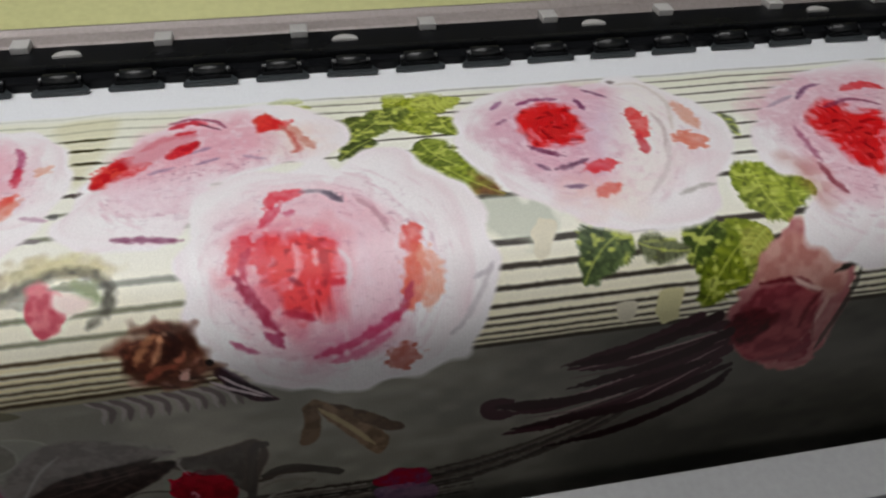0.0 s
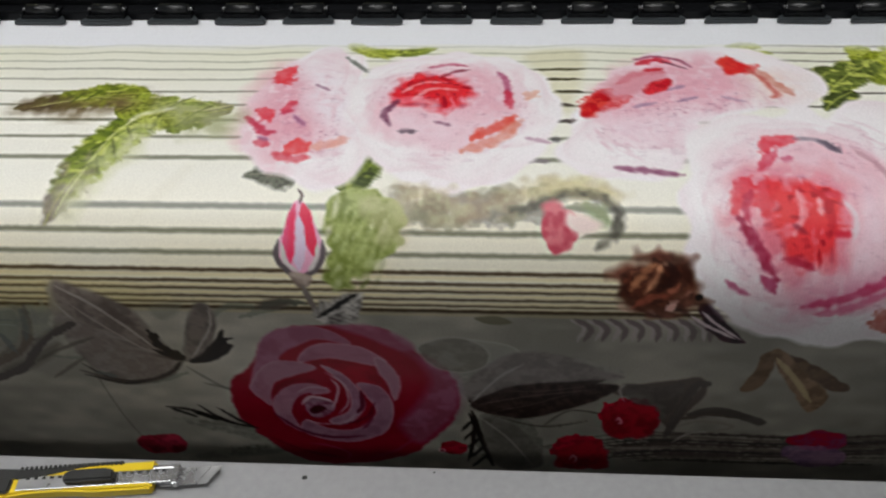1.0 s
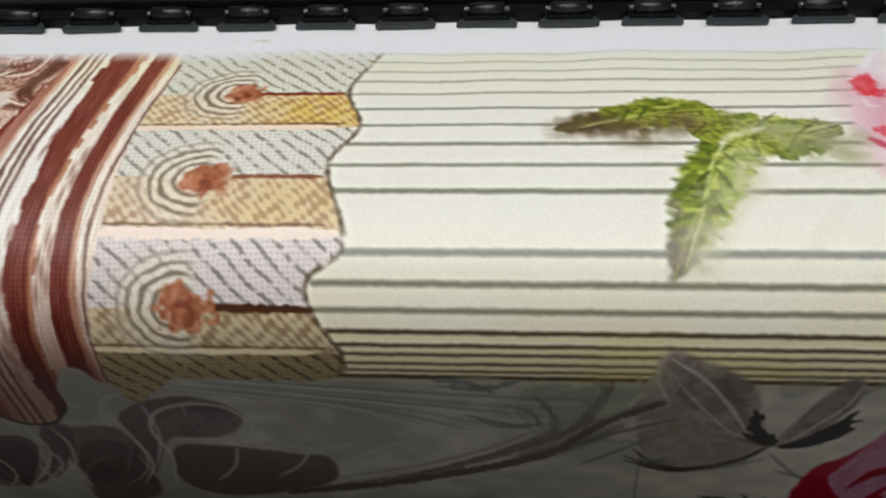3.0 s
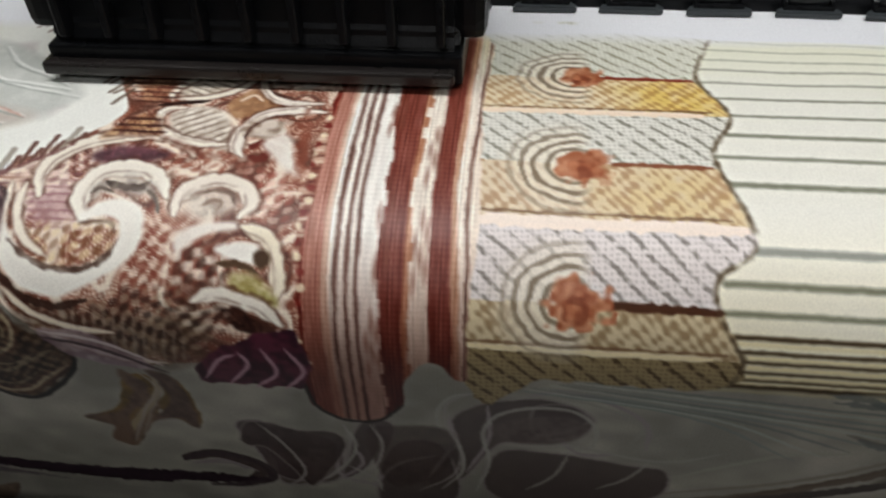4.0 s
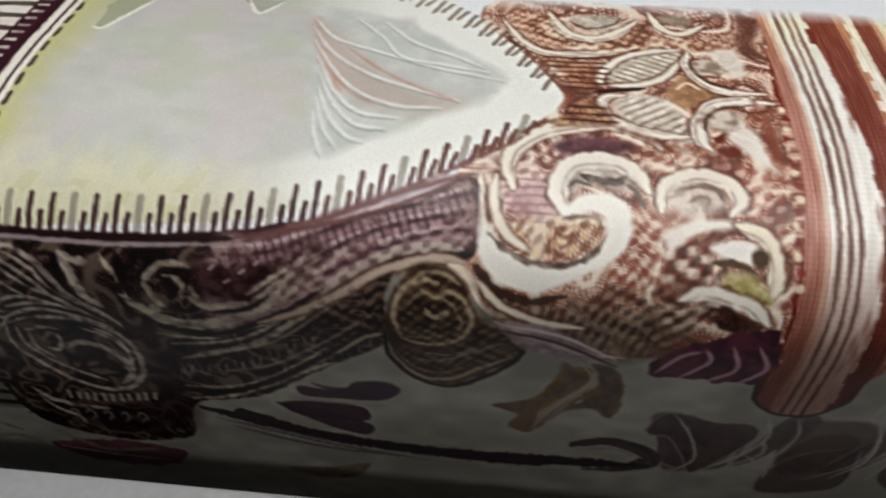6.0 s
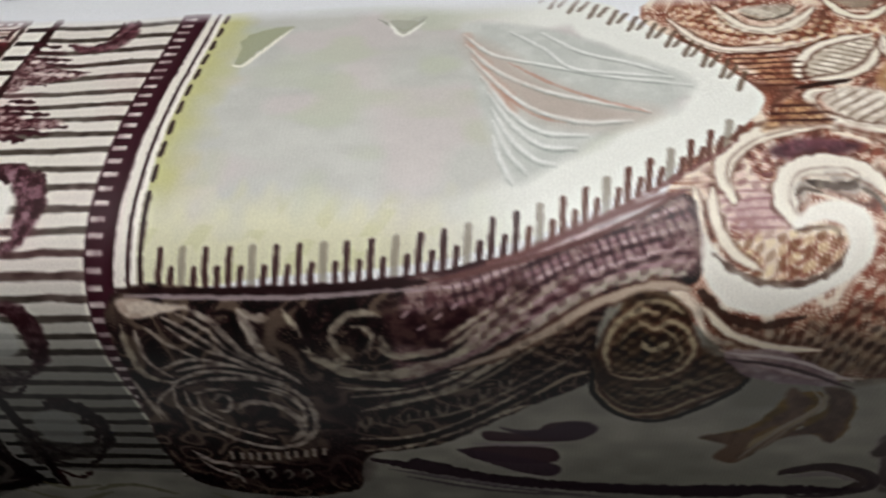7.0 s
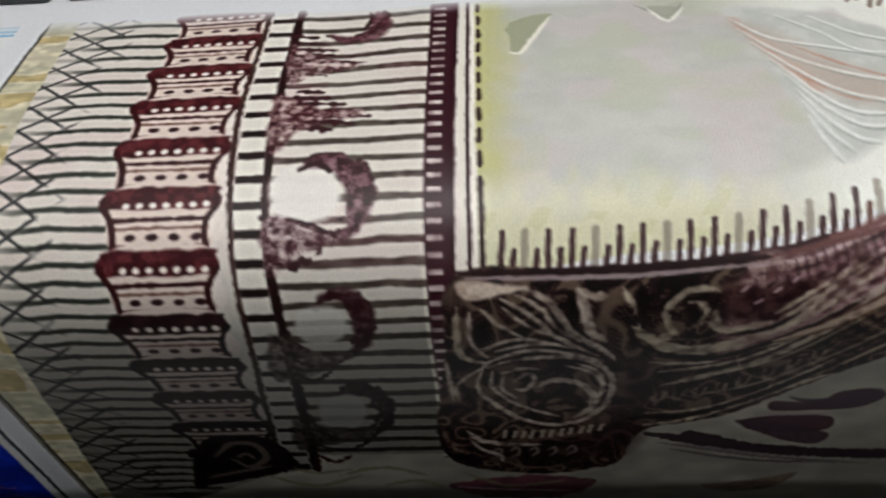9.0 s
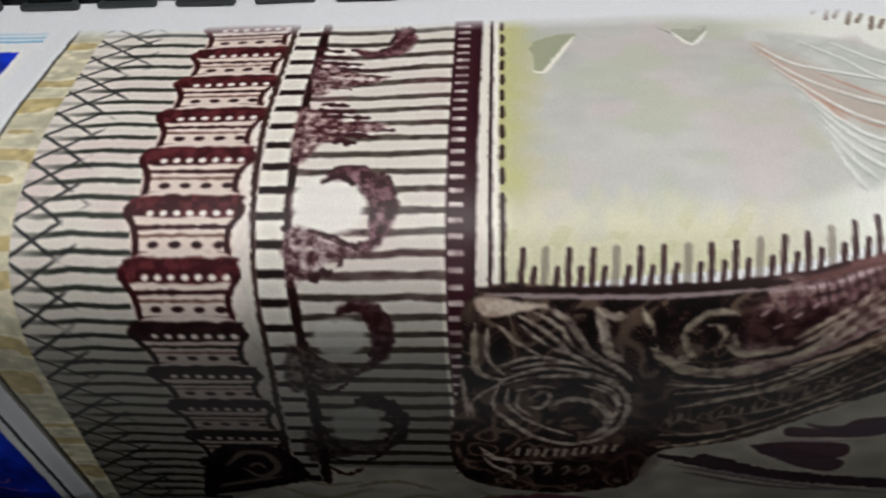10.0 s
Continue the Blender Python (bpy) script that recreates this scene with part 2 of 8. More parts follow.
def rose(tag, outline, cu, cs, seed=0):
    """The body of a many-petalled rose: white outer petals with faint folds, blushing towards the middle."""
    p = smooth(pts(outline), True)
    sl, X, Y, m, d = shape(outline, 4.0, 5.0, grain=17)
    th, r = np.arctan2(Y - cs, X - cu), np.hypot(X - cu, Y - cs)
    ta, ra = np.arctan2(p[:, 1] - cs, p[:, 0] - cu), np.hypot(p[:, 0] - cu, p[:, 1] - cs)
    o = np.argsort(ta)
    fr = r / np.interp(th, ta[o], ra[o], period=2 * np.pi)
    cx, cy = np.cos(th), np.sin(th)
    col = np.ones(X.shape + (3,), np.float32) * rgb("f4f1f3")
    tint = np.clip((0.80 - fr + 0.5 * (vn(X / 24, Y / 20, seed) - 0.5)) * 1.6, 0, 0.75)[..., None]
    col = col * (1 - tint) + rgb("ecc8d4") * tint
    # petals: broad overlapping lobes, each shaded where the next one covers it
    for i, n in enumerate((2.0, 3.4)):
        v = fr * n + (1 + i) * th / (2 * np.pi) + 1.6 * vn(cx * 1.7 + 5, cy * 1.7 + fr, seed + i * 5)
        t = v - np.floor(v)
        k = (t ** 3 * np.clip((1 - t) * 9, 0, 1) * np.clip((vn(cx * 2 + 9 * i, cy * 2 + fr * 2, seed + 12) - 0.25) * 2, 0, 1) * (0.42 - 0.2 * np.clip(fr, 0, 1)))[..., None]
        col = col * (1 - k) + rgb("d9a6b6") * k
    ring = vn(th * 5.5 + 40, r / 3.4, seed + 3) * 0.6 + vn(th * 11 + 40, r / 1.8, seed + 4) * 0.4
    k = (np.clip((ring - 0.55) * 3, 0, 1) * np.clip(0.95 - fr, 0, 0.55))[..., None]
    col = col * (1 - k) + rgb("c98aa2") * k
    k = (np.clip((0.42 - ring) * 3, 0, 1) * np.clip(1.0 - fr, 0, 0.6))[..., None]
    col = col * (1 - k) + rgb("fbf5f7") * k
    speck = (np.clip((vn(X / 3.4, Y / 1.7, seed + 5) - 0.74) * 4, 0, 1) * np.clip(0.85 - fr, 0, 0.5))[..., None]
    col = col * (1 - speck) + rgb("8a5274") * speck
    lay(sl, m, np.clip(col, 0, 1), tag)


def blush(text, c, a=0.7):
    """A soft, brushed wash of colour on the petals."""
    sl, X, Y, m, d = shape(text, 22.0, 7.0, grain=13, pad=16)
    lay(sl, m * a * np.clip(0.45 + 1.1 * vn(X / 9, Y / 4, 61) * vn(X / 4, Y / 8, 62) * 2, 0, 1), rgb(c))


def stroke(c, w, text):
    """A loaded brush mark with dry, ragged edges."""
    line(c, w * 1.3 + 0.6, text, a=0.95, soft=min(1.8 + 0.14 * w, 3.4), ends=(0.35, 0.3), rough=0.4, dry=0.22)


def heart(text, tag=0, c="ea2c3a", c2="f28a9c", dark="b01830", seed=1):
    """The red, crumpled heart of a rose: short curled strokes that thin out into pink at its edge."""
    sl, X, Y, m, d = shape(text, 9.0, 5.0, grain=7, pad=8)
    p = pts(text).mean(0)
    th = np.arctan2(Y - p[1], X - p[0])
    x, y = X + 5 * vn(X / 9, Y / 9, seed), Y + 5 * vn(X / 9, Y / 9, seed + 3)
    a1, a2 = vn(x / 7, y / 2.6, seed + 5), vn(x / 2.6, y / 7, seed + 6)
    w = 0.5 + 0.5 * np.sin(2 * th + seed)
    f = a1 * w + a2 * (1 - w)
    deep = np.clip(d / 14, 0, 1)
    k = np.clip((0.56 - 0.3 * deep - f) * 4, 0, 1)[..., None] * 0.6
    q = np.clip((f - 0.66) * 6, 0, 1)[..., None] * 0.8
    warm = vn(X / 11, Y / 9, seed + 8)[..., None]
    red = rgb(c) * (1 - 0.3 * warm) + rgb("f0584e") * 0.3 * warm
    col = red * (1 - k) + rgb(c2) * k
    lay(sl, m * np.clip(0.85 + deep + 0.6 * (f - 0.4), 0, 1), col * (1 - q) + rgb(dark) * q, tag)


def leaf(tag, bu, bs, tu, ts, w, c="8a9a2e", c2="4d5a22", tip="", veins=9, seed=0, rag=0.12, a=1.0, light="c6cf6a"):
    """A toothed leaf from base to tip, with slanting veins."""
    dx, dy = tu - bu, ts - bs
    n = math.hypot(dx, dy)
    sl, X, Y = window(min(bu, tu) - w, max(bu, tu) + w, min(bs, ts) - w, max(bs, ts) + w)
    t = ((X - bu) * dx + (Y - bs) * dy) / n / n
    b = ((Y - bs) * dx - (X - bu) * dy) / n
    b = b - 0.14 * w * np.sin(t * 3.1)
    half = w / 2 * np.clip(np.sin(np.pi * np.clip(t, 0, 1) ** 0.7), 0, 1) ** 0.75
    half = half * (1 + rag * ((t * veins * 1.7 - np.abs(b) / w) % 1 - 0.6)) + (vn(X / 5, Y / 4, seed) - 0.5) * 0.16 * w
    m = np.clip(0.5 + (half - np.abs(b)) / 3.5, 0, 1) * ((t > 0) & (t < 1))
    v = np.sin(2 * np.pi * (t * veins - np.abs(b) / w * 2.2 + 0.5 * vn(X / 9, Y / 9, seed + 8)))
    side = np.clip(0.5 + b / w * 2.0, 0, 1)
    k = np.clip(0.25 + 0.35 * side + 0.22 * v + 0.9 * (vn(X / 9, Y / 7, seed + 4) - 0.5), 0, 1)[..., None] * 0.8
    col = rgb(c) * (1 - k) + rgb(c2) * k
    h = np.clip((vn(X / 5, Y / 3.5, seed + 6) - 0.58) * 3, 0, 0.8)[..., None]
    col = col * (1 - h) + rgb(light) * h
    dk = np.clip((vn(X / 3, Y / 2.4, seed + 12) - 0.66) * 3, 0, 0.35)[..., None]
    col = col * (1 - dk) + rgb(c2) * 0.6 * dk
    if tip:
        q = np.clip((t - 0.55) * 3 + 1.2 * (vn(X / 6, Y / 6, seed) - 0.5), 0, 1)[..., None]
        col = col * (1 - q) + rgb(tip) * (0.8 + 0.4 * vn(X / 3, Y / 3, seed + 2)[..., None]) * q
    rib = np.clip(1.1 - np.abs(b) / 0.9, 0, 0.5)[..., None]
    lay(sl, m * a, col * (1 - rib) + rgb(light) * rib, tag)


def scrollwork(text, dark, mid, pale, size=13.0, seed=0, tag=0, a=1.0, bands=3.0, curved=True, check=0.5, soft=1.5):
    """Engraved scrolls: curling pale and dark lines over a hatched and checked ground."""
    sl, X, Y, m, d = shape(text, soft, 0.8, curved)
    wx = vn(X / size, Y / size, seed) * 2.2
    wy = vn(X / size, Y / size, seed + 11) * 2.2
    f = vn(X / size * 0.8 + wx, Y / size * 0.8 + wy, seed + 4)
    rings = np.sin(2 * np.pi * bands * f)
    fine = np.sin(2 * np.pi * bands * 3.2 * f)
    lean = 1.2 * vn(X / 45, Y / 45, seed + 21)
    ground = np.sin(X * 2 * np.pi / 5.4 + Y * (0.5 + lean)) * np.sin(Y * 2 * np.pi / 5.0 - X * lean)
    k = np.clip(0.45 + check * 0.75 * ground + 0.35 * fine + 0.9 * (vn(X / 6, Y / 6, seed + 2) - 0.5), 0, 1)[..., None]
    col = rgb(dark) * (1 - k) + rgb(mid) * k
    spark = np.clip(ground * 1.6 - 0.7 + 0.8 * (vn(X / 14, Y / 14, seed + 7) - 0.5), 0, 0.8)[..., None]
    col = col * (1 - spark) + rgb(pale) * spark
    q = np.clip(rings * 2.0 - 0.9, 0, 1)[..., None] * 0.9
    col = col * (1 - q) + rgb(pale) * q
    z = np.clip(-rings * 2.0 - 1.2, 0, 1)[..., None]
    lay(sl, m * a, col * (1 - z) + rgb(dark) * 0.7 * z, tag)


def checks(text, dark, pale, a=0.8, cell=6.0):
    """Engraver's checks: small dark and pale cells in slanting rows, thinning out at the edge."""
    sl, X, Y, m, d = shape(text, 7.0, 2.5, grain=9)
    x, y = X + 5 * vn(X / 24, Y / 24, 31), Y + 5 * vn(X / 24, Y / 24, 32)
    w = np.sin(x * 2 * np.pi / (cell * 1.7)) * np.sin((y + 0.35 * x) * 2 * np.pi / (cell * 1.5))
    k = 0.7 + 0.5 * (vn(X / 5, Y / 5, 33) - 0.5)
    lay(sl, m * np.clip(w * 2.2 - 0.1, 0, 1) * a * k, rgb(dark))
    lay(sl, m * np.clip(-w * 2.2 - 0.1, 0, 1) * a * k, rgb(pale))


def hatch(text, c, pitch, angle, a=0.6):
    """Fine slanting lines within an outline."""
    sl, X, Y, m, d = shape(text, 5.0, 1.5)
    q = math.radians(angle)
    v = X * math.sin(q) - Y * math.cos(q) if angle != 90 else Y
    w = np.sin(v * 2 * np.pi / pitch + 2.0 * vn(X / 16, Y / 16, 34))
    lay(sl, m * np.clip(w * 1.8 - 0.2, 0, 1) * a * (0.7 + 0.6 * vn(X / 6, Y / 6, 35)), rgb(c))


def curl(c, w, text, edge="5a382c"):
    """A pale engraved scroll with a broken dark line on either side and one within."""
    line(edge, w + 3.4, text, a=0.75, soft=1.6, ends=(0.35, 0.3), rough=0.3, dry=0.35)
    line(c, w, text, a=0.97, soft=1.6, ends=(0.3, 0.25), rough=0.15)
    if w > 5:
        p = pts(text)
        n = np.roll(np.gradient(p, axis=0), 1, 1) * (-1, 1)
        n = n / np.hypot(*n.T)[:, None]
        line(edge, 1.2, p + n * w * 0.22, a=0.5, ends=(0.2, 0.2), dry=1.2, soft=1.4)


def rib(text):
    """A ridge of the shell: a pale line with a fine dark one under it."""
    p = pts(text)
    line("8d958e", 1.8, p + (0, 1.9), a=0.75, dry=0.5, soft=1.4)
    line("f4f5f2", 2.4, p, a=0.9, dry=0.25, soft=1.4)


def settle():
    """The ink runs a little: edges waver with the paper's grain and soften."""
    global INK
    ns, nu = TAG.shape
    I, J = np.meshgrid(np.arange(ns), np.arange(nu), indexing="ij")
    X, Y = UG[None] + 0 * SG[:, None], SG[:, None] + 0 * UG[None]
    di = np.clip(I + 0.7 * (vn(X / 3.0, Y / 2.4, 41) - 0.5) + 0.6 * (vn(X / 12, Y / 10, 42) - 0.5), 0, ns - 1.01)
    dj = np.clip(J + 0.7 * (vn(X / 2.6, Y / 3.0, 43) - 0.5) + 0.6 * (vn(X / 11, Y / 11, 44) - 0.5), 0, nu - 1.01)
    i, j = np.floor(di).astype(int), np.floor(dj).astype(int)
    fi, fj = (di - i)[..., None].astype(np.float32), (dj - j)[..., None].astype(np.float32)
    INK = (INK[i, j] * (1 - fi) + INK[i + 1, j] * fi) * (1 - fj) + (INK[i, j + 1] * (1 - fi) + INK[i + 1, j + 1] * fi) * fj
    wide = INK
    for axis in (0, 1):
        for _ in range(2):
            wide = (np.roll(wide, 2, axis) + np.roll(wide, -2, axis) + wide) / 3
    INK = INK + 0.25 * (INK - wide)
    INK = np.clip(INK - 0.075 * np.exp(-np.clip(INK, 0, 1) / 0.22), 0.012, 1)


MOTIFS = {
    0: ("paper", ""),
    1: ("printed_column_shaft", "printed pale fluted column shaft"),
    2: ("printed_capital", "printed tan hatched column collar"),
    3: ("printed_ring_moulding", "printed red-brown banded ring"),
    4: ("printed_scrollwork", "printed cream scrolls on brown ground"),
    5: ("printed_cartouche", "printed pale grey cartouche with yellow edge"),
    6: ("printed_column_base", "printed striped maroon column base"),
    7: ("printed_ground", "printed sage green floral ground"),
    8: ("printed_blue_panel", "printed deep blue neighbouring panel"),
    9: ("printed_dark_scroll_band", "printed dark maroon scroll band"),
    10: ("printed_grey_leaf", "printed mauve grey leaf with pale veins"),
    11: ("printed_grey_leaf", "printed mauve grey leaf"),
    12: ("printed_grey_leaf", "printed mauve grey leaf"),
    13: ("printed_grey_leaf", "printed mauve grey leaf"),
    14: ("printed_grey_leaf", "printed grey-green leaf with dark blades"),
    15: ("printed_dark_leaf", "printed dark bladed leaf"),
    16: ("printed_grey_leaf", "printed grey-green leaf"),
    17: ("printed_berry", "printed red berry"),
    18: ("printed_berry", "printed red berry"),
    19: ("printed_berry", "printed red berry"),
    20: ("printed_ochre_flower", "printed ochre brown flower"),
    21: ("printed_dark_rose", "printed crimson rose with mauve petals"),
    22: ("printed_green_leaf", "printed green rose leaf"),
    23: ("printed_green_leaf", "printed green rose leaf"),
    24: ("printed_green_leaf", "printed green rose leaf"),
    25: ("printed_green_leaf", "printed green rose leaf"),
    26: ("printed_green_leaf", "printed green rose leaf"),
    27: ("printed_green_leaf", "printed green rose leaf"),
    28: ("printed_green_leaf", "printed green rose leaf"),
    29: ("printed_green_leaf", "printed green rose leaf"),
    30: ("printed_green_leaf", "printed green rose leaf"),
    31: ("printed_green_leaf", "printed green rose leaf"),
    32: ("printed_green_leaf", "printed green rose leaf"),
    33: ("printed_green_leaf", "printed green rose leaf"),
    34: ("printed_green_leaf", "printed green rose leaf"),
    35: ("printed_green_leaf", "printed green rose leaf"),
    36: ("printed_green_leaf", "printed green rose leaf"),
    37: ("printed_green_leaf", "printed green rose leaf"),
    38: ("printed_green_leaf", "printed green rose leaf"),
    39: ("printed_green_leaf", "printed green rose leaf"),
    40: ("printed_green_leaf", "printed green rose leaf"),
    41: ("printed_green_leaf", "printed green rose leaf"),
    42: ("printed_green_leaf", "printed green rose leaf"),
    43: ("printed_green_leaf", "printed green rose leaf"),
    44: ("printed_green_leaf", "printed green rose leaf"),
    45: ("printed_green_leaf", "printed green rose leaf"),
    46: ("printed_green_leaf", "printed green rose leaf"),
    47: ("printed_green_leaf", "printed green rose leaf"),
    48: ("printed_green_leaf", "printed green rose leaf"),
    49: ("printed_green_leaf", "printed green rose leaf"),
    50: ("printed_green_leaf", "printed green rose leaf"),
    51: ("printed_green_leaf", "printed green rose leaf"),
    52: ("printed_green_leaf", "printed green rose leaf"),
    53: ("printed_green_leaf", "printed green rose leaf"),
    54: ("printed_green_leaf", "printed green rose leaf"),
    55: ("printed_green_leaf", "printed green rose leaf"),
    56: ("printed_dusky_bud", "printed dusky pink rosebud"),
    57: ("printed_dark_plume", "printed dark maroon plume"),
    58: ("printed_rose", "printed pink rose with red heart"),
    59: ("printed_rose", "printed pink rose with red heart"),
    60: ("printed_rose", "printed pink rose with red heart"),
    61: ("printed_rose", "printed pink rose with red heart"),
    62: ("printed_rose", "printed pink rose with red heart"),
    63: ("printed_rose", "printed pink rose with red heart"),
    64: ("printed_small_bud", "printed small pink rosebud in a grey curl"),
    65: ("printed_brown_bud", "printed dark brown rosebud"),
    66: ("printed_slender_bud", "printed slender pink bud with grey sepals"),
    67: ("printed_small_leaf", "printed small grey leaf"),
    69: ("printed_berry", "printed crimson berry with a pale fleck"),
    70: ("printed_berry", "printed crimson berry with a pale fleck"),
    68: ("printed_shell_fan", "printed grey ribbed shell fan"),
}

INK[:] = rgb("edf0f4")
# sage ground below the column, uneven light along u put into its ink
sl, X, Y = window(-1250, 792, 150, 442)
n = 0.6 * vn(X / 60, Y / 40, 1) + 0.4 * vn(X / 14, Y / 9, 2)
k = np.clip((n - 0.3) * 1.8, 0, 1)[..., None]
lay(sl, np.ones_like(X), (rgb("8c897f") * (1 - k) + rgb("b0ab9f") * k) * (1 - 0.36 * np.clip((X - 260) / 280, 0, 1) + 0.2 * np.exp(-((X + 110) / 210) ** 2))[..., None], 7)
# fluted shaft
sl, X, Y = window(-388, 792, -54, 191)
t = np.clip((Y - 100) / 95, 0, 1)[..., None]
col = rgb("f1f1e6") * (1 - t) + rgb("f0e7c6") * t
top = np.clip((20 - Y) / 70, 0, 1)[..., None] * 0.35
col = col * (1 - top) + rgb("dfe3bd") * top
g = (np.clip(vn(X / 70, Y / 30, 5) - 0.45, 0, 1) * 0.8)[..., None]
col = col * (1 - g) + rgb("f2f3ea") * g
lay(sl, np.ones_like(X), col, 1)
for i, s in enumerate((-51, -40, -28, -16, -1, 16, 33, 50.5, 67.5, 86, 121.5, 137, 150, 161, 168.5, 174, 180, 185, 189.5)):
    wave = 1.6 * max(0, (40 - s) / 100)
    path = " ".join(f"{u},{s + wave * math.sin(u / 27 + i * 0.4) + wave * 0.6 * math.sin(u / 11.0):.1f}" for u in range(-384, 290, 9 if s < 60 else 60))
    w = (1.3, 1.5, 1.7, 1.9, 2.0, 2.2, 2.2, 2.8, 2.4, 3.4, 4.0, 3.3, 2.8, 2.3, 2.0, 1.7, 1.6, 1.5, 3.0)[i]
    ink = "8a8f78" if s < -20 else "6f725e" if s < 100 else "80847a" if s < 130 else "6d6f5a" if s < 160 else "3c2c18"
    a = 0.65 if s < 10 else 0.8 if s < 160 else 0.92
    line(ink, w, path, a=a, soft=2.0, ends=(1, 1), curved=False)
    line("2c2620", w * 1.15, f"240,{s} 792,{s}", a=0.85, soft=1.6, ends=(0.2, 1))
    if s > 150:
        line("d8c27c", 1.8, f"-384,{s + 3.2} 270,{s + 3.2}", a=0.4, soft=2.5, ends=(1, 1))
line("7a7266", 3, "-396,301 -345,285 -297,260 -257,228 -236,197", rough=0.3, ends=(0.6, 0.4))
line("8d8676", 3, "-393,292 -322,267 -268,230 -244,196", a=0.7)
line("a9a99a", 3, "-276,244 -287,220 -307,223", a=0.6, ends=(0.3, 0.3))
line("a9a99a", 3, "-257,228 -267,202 -281,192 -296,195", a=0.6, ends=(0.3, 0.3))
line("a9a99a", 3, "-240,213 -225,191 -226,186", a=0.6, ends=(0.3, 0.3))
line("a9a99a", 3, "-250,231 -213,212 -196,218", a=0.6, ends=(0.3, 0.3))
line("a9a99a", 3, "-328,193 -305,190 -288,192", a=0.6, ends=(0.3, 0.3))
line("a9a99a", 3, "-292,214 -278,225 -271,237", a=0.6, ends=(0.3, 0.3))
line("a9a99a", 3, "-384,272 -338,245 -301,238", a=0.6, ends=(0.3, 0.3))
area("8e8f80", "-281,197 -257,192 -258,213 -275,228 -287,220", a=0.5, rim='b5b5a5', rim_w=2)
line("83897c", 5, "-210,248 -180,270 -148,259", a=0.6, rough=0.4)
line("83897c", 5, "-238,243 -184,248 -146,240", a=0.6, rough=0.4)
line("83897c", 5, "-198,212 -160,241", a=0.6, rough=0.4)
line("83897c", 5, "-135,211 -105,189 -85,189", a=0.6, rough=0.4)
line("83897c", 5, "-99,199 -75,189 -55,184", a=0.6, rough=0.4)
line("6a665c", 1.5, "-215,236 -213,300 -206,351", a=0.5)
area("a59c94", "-214,171 -201,174 -185,183 -171,193 -164,208 -163,221 -148,245 -168,262 -184,269 -203,267 -212,256 -219,237 -223,213 -218,184", tag=10, c2='837a74', size=14, rag=2, soft=3)
area("c2b9b0", "-214,171 -203,178 -193,194 -202,205 -213,194 -216,181", a=0.6, soft=8)
area("918981", "-147,241 -135,207 -125,190 -117,189 -117,204 -122,222 -140,245", tag=11, c2='756e67', size=10, rag=1.5, soft=2.5)
line("b8afa6", 2.6, "-213,175 -179,203 -151,247", a=0.5, ends=(0.2, 0.5), soft=2)
line("6a615b", 2.6, "-210,181 -178,207 -151,247", a=0.5, ends=(0.2, 0.5), soft=2)
line("c0b7ae", 2.6, "-208,187 -177,210 -151,247", a=0.5, ends=(0.2, 0.5), soft=2)
line("79706a", 2.6, "-212,193 -178,214 -151,247", a=0.5, ends=(0.2, 0.5), soft=2)
line("b8afa6", 2.6, "-210,200 -178,218 -151,247", a=0.5, ends=(0.2, 0.5), soft=2)
line("6a615b", 2.6, "-208,207 -176,221 -151,247", a=0.5, ends=(0.2, 0.5), soft=2)
line("c0b7ae", 2.6, "-212,215 -178,225 -151,247", a=0.5, ends=(0.2, 0.5), soft=2)
line("79706a", 2.6, "-210,222 -177,229 -151,247", a=0.5, ends=(0.2, 0.5), soft=2)
line("b8afa6", 2.6, "-208,230 -176,233 -151,247", a=0.5, ends=(0.2, 0.5), soft=2)
line("6a615b", 2.6, "-212,238 -178,237 -151,247", a=0.5, ends=(0.2, 0.5), soft=2)
line("c0b7ae", 2.6, "-210,245 -177,241 -151,247", a=0.5, ends=(0.2, 0.5), soft=2)
line("79706a", 2.6, "-208,253 -176,245 -151,247", a=0.5, ends=(0.2, 0.5), soft=2)
line("b8afa6", 2.6, "-213,262 -178,249 -151,247", a=0.5, ends=(0.2, 0.5), soft=2)
line("b5ada4", 2, "-121,192 -129,214 -143,242", a=0.5)
line("b5ada4", 2, "-119,203 -130,226 -142,243", a=0.5)
area("332a27", "-163,212 -164,229 -155,233 -148,235 -147,245 -158,244 -167,236", soft=2, rag=1)
area("332a27", "-143,247 -127,230 -112,212 -116,224 -110,229 -124,243", soft=2, rag=1)
line("453b36", 4, "-224,259 -203,270 -182,271 -162,261 -148,246", a=0.7, soft=2.5)
area("79756a", "-247,192 -238,195 -243,222 -262,251 -284,265 -273,239 -258,222", a=0.6, soft=5)
area("a09c90", "-254,196 -248,197 -253,218 -273,239", a=0.5, soft=4)
line("a8a498", 3, "-240,199 -239,218 -250,243", a=0.5)
line("5c564c", 9, "-284,265 -256,251 -229,230", a=0.6, soft=5)
area("8d8c80", "-155,190 -135,187 -139,196 -151,202", a=0.5, soft=4)
area("5d5049", "-86,188 -74,181 -62,184 -75,191", soft=4, a=0.8)
line("37332f", 3, "-223,264 -193,273 -161,259 -150,247", a=0.8)
line("6d6a62", 3, "-209,248 -185,260 -158,249", a=0.5)
line("6d6a62", 3, "-193,223 -181,235", a=0.5)
line("6d6a62", 3, "-140,271 -106,283", a=0.5)
line("6d6a62", 3, "-147,252 -125,277 -99,289", a=0.5)
line("2f2c2a", 3.2, "-173,303 -156,314", ends=(0.1, 0.6))
line("2f2c2a", 3.2, "-158,307 -141,318", ends=(0.1, 0.6))
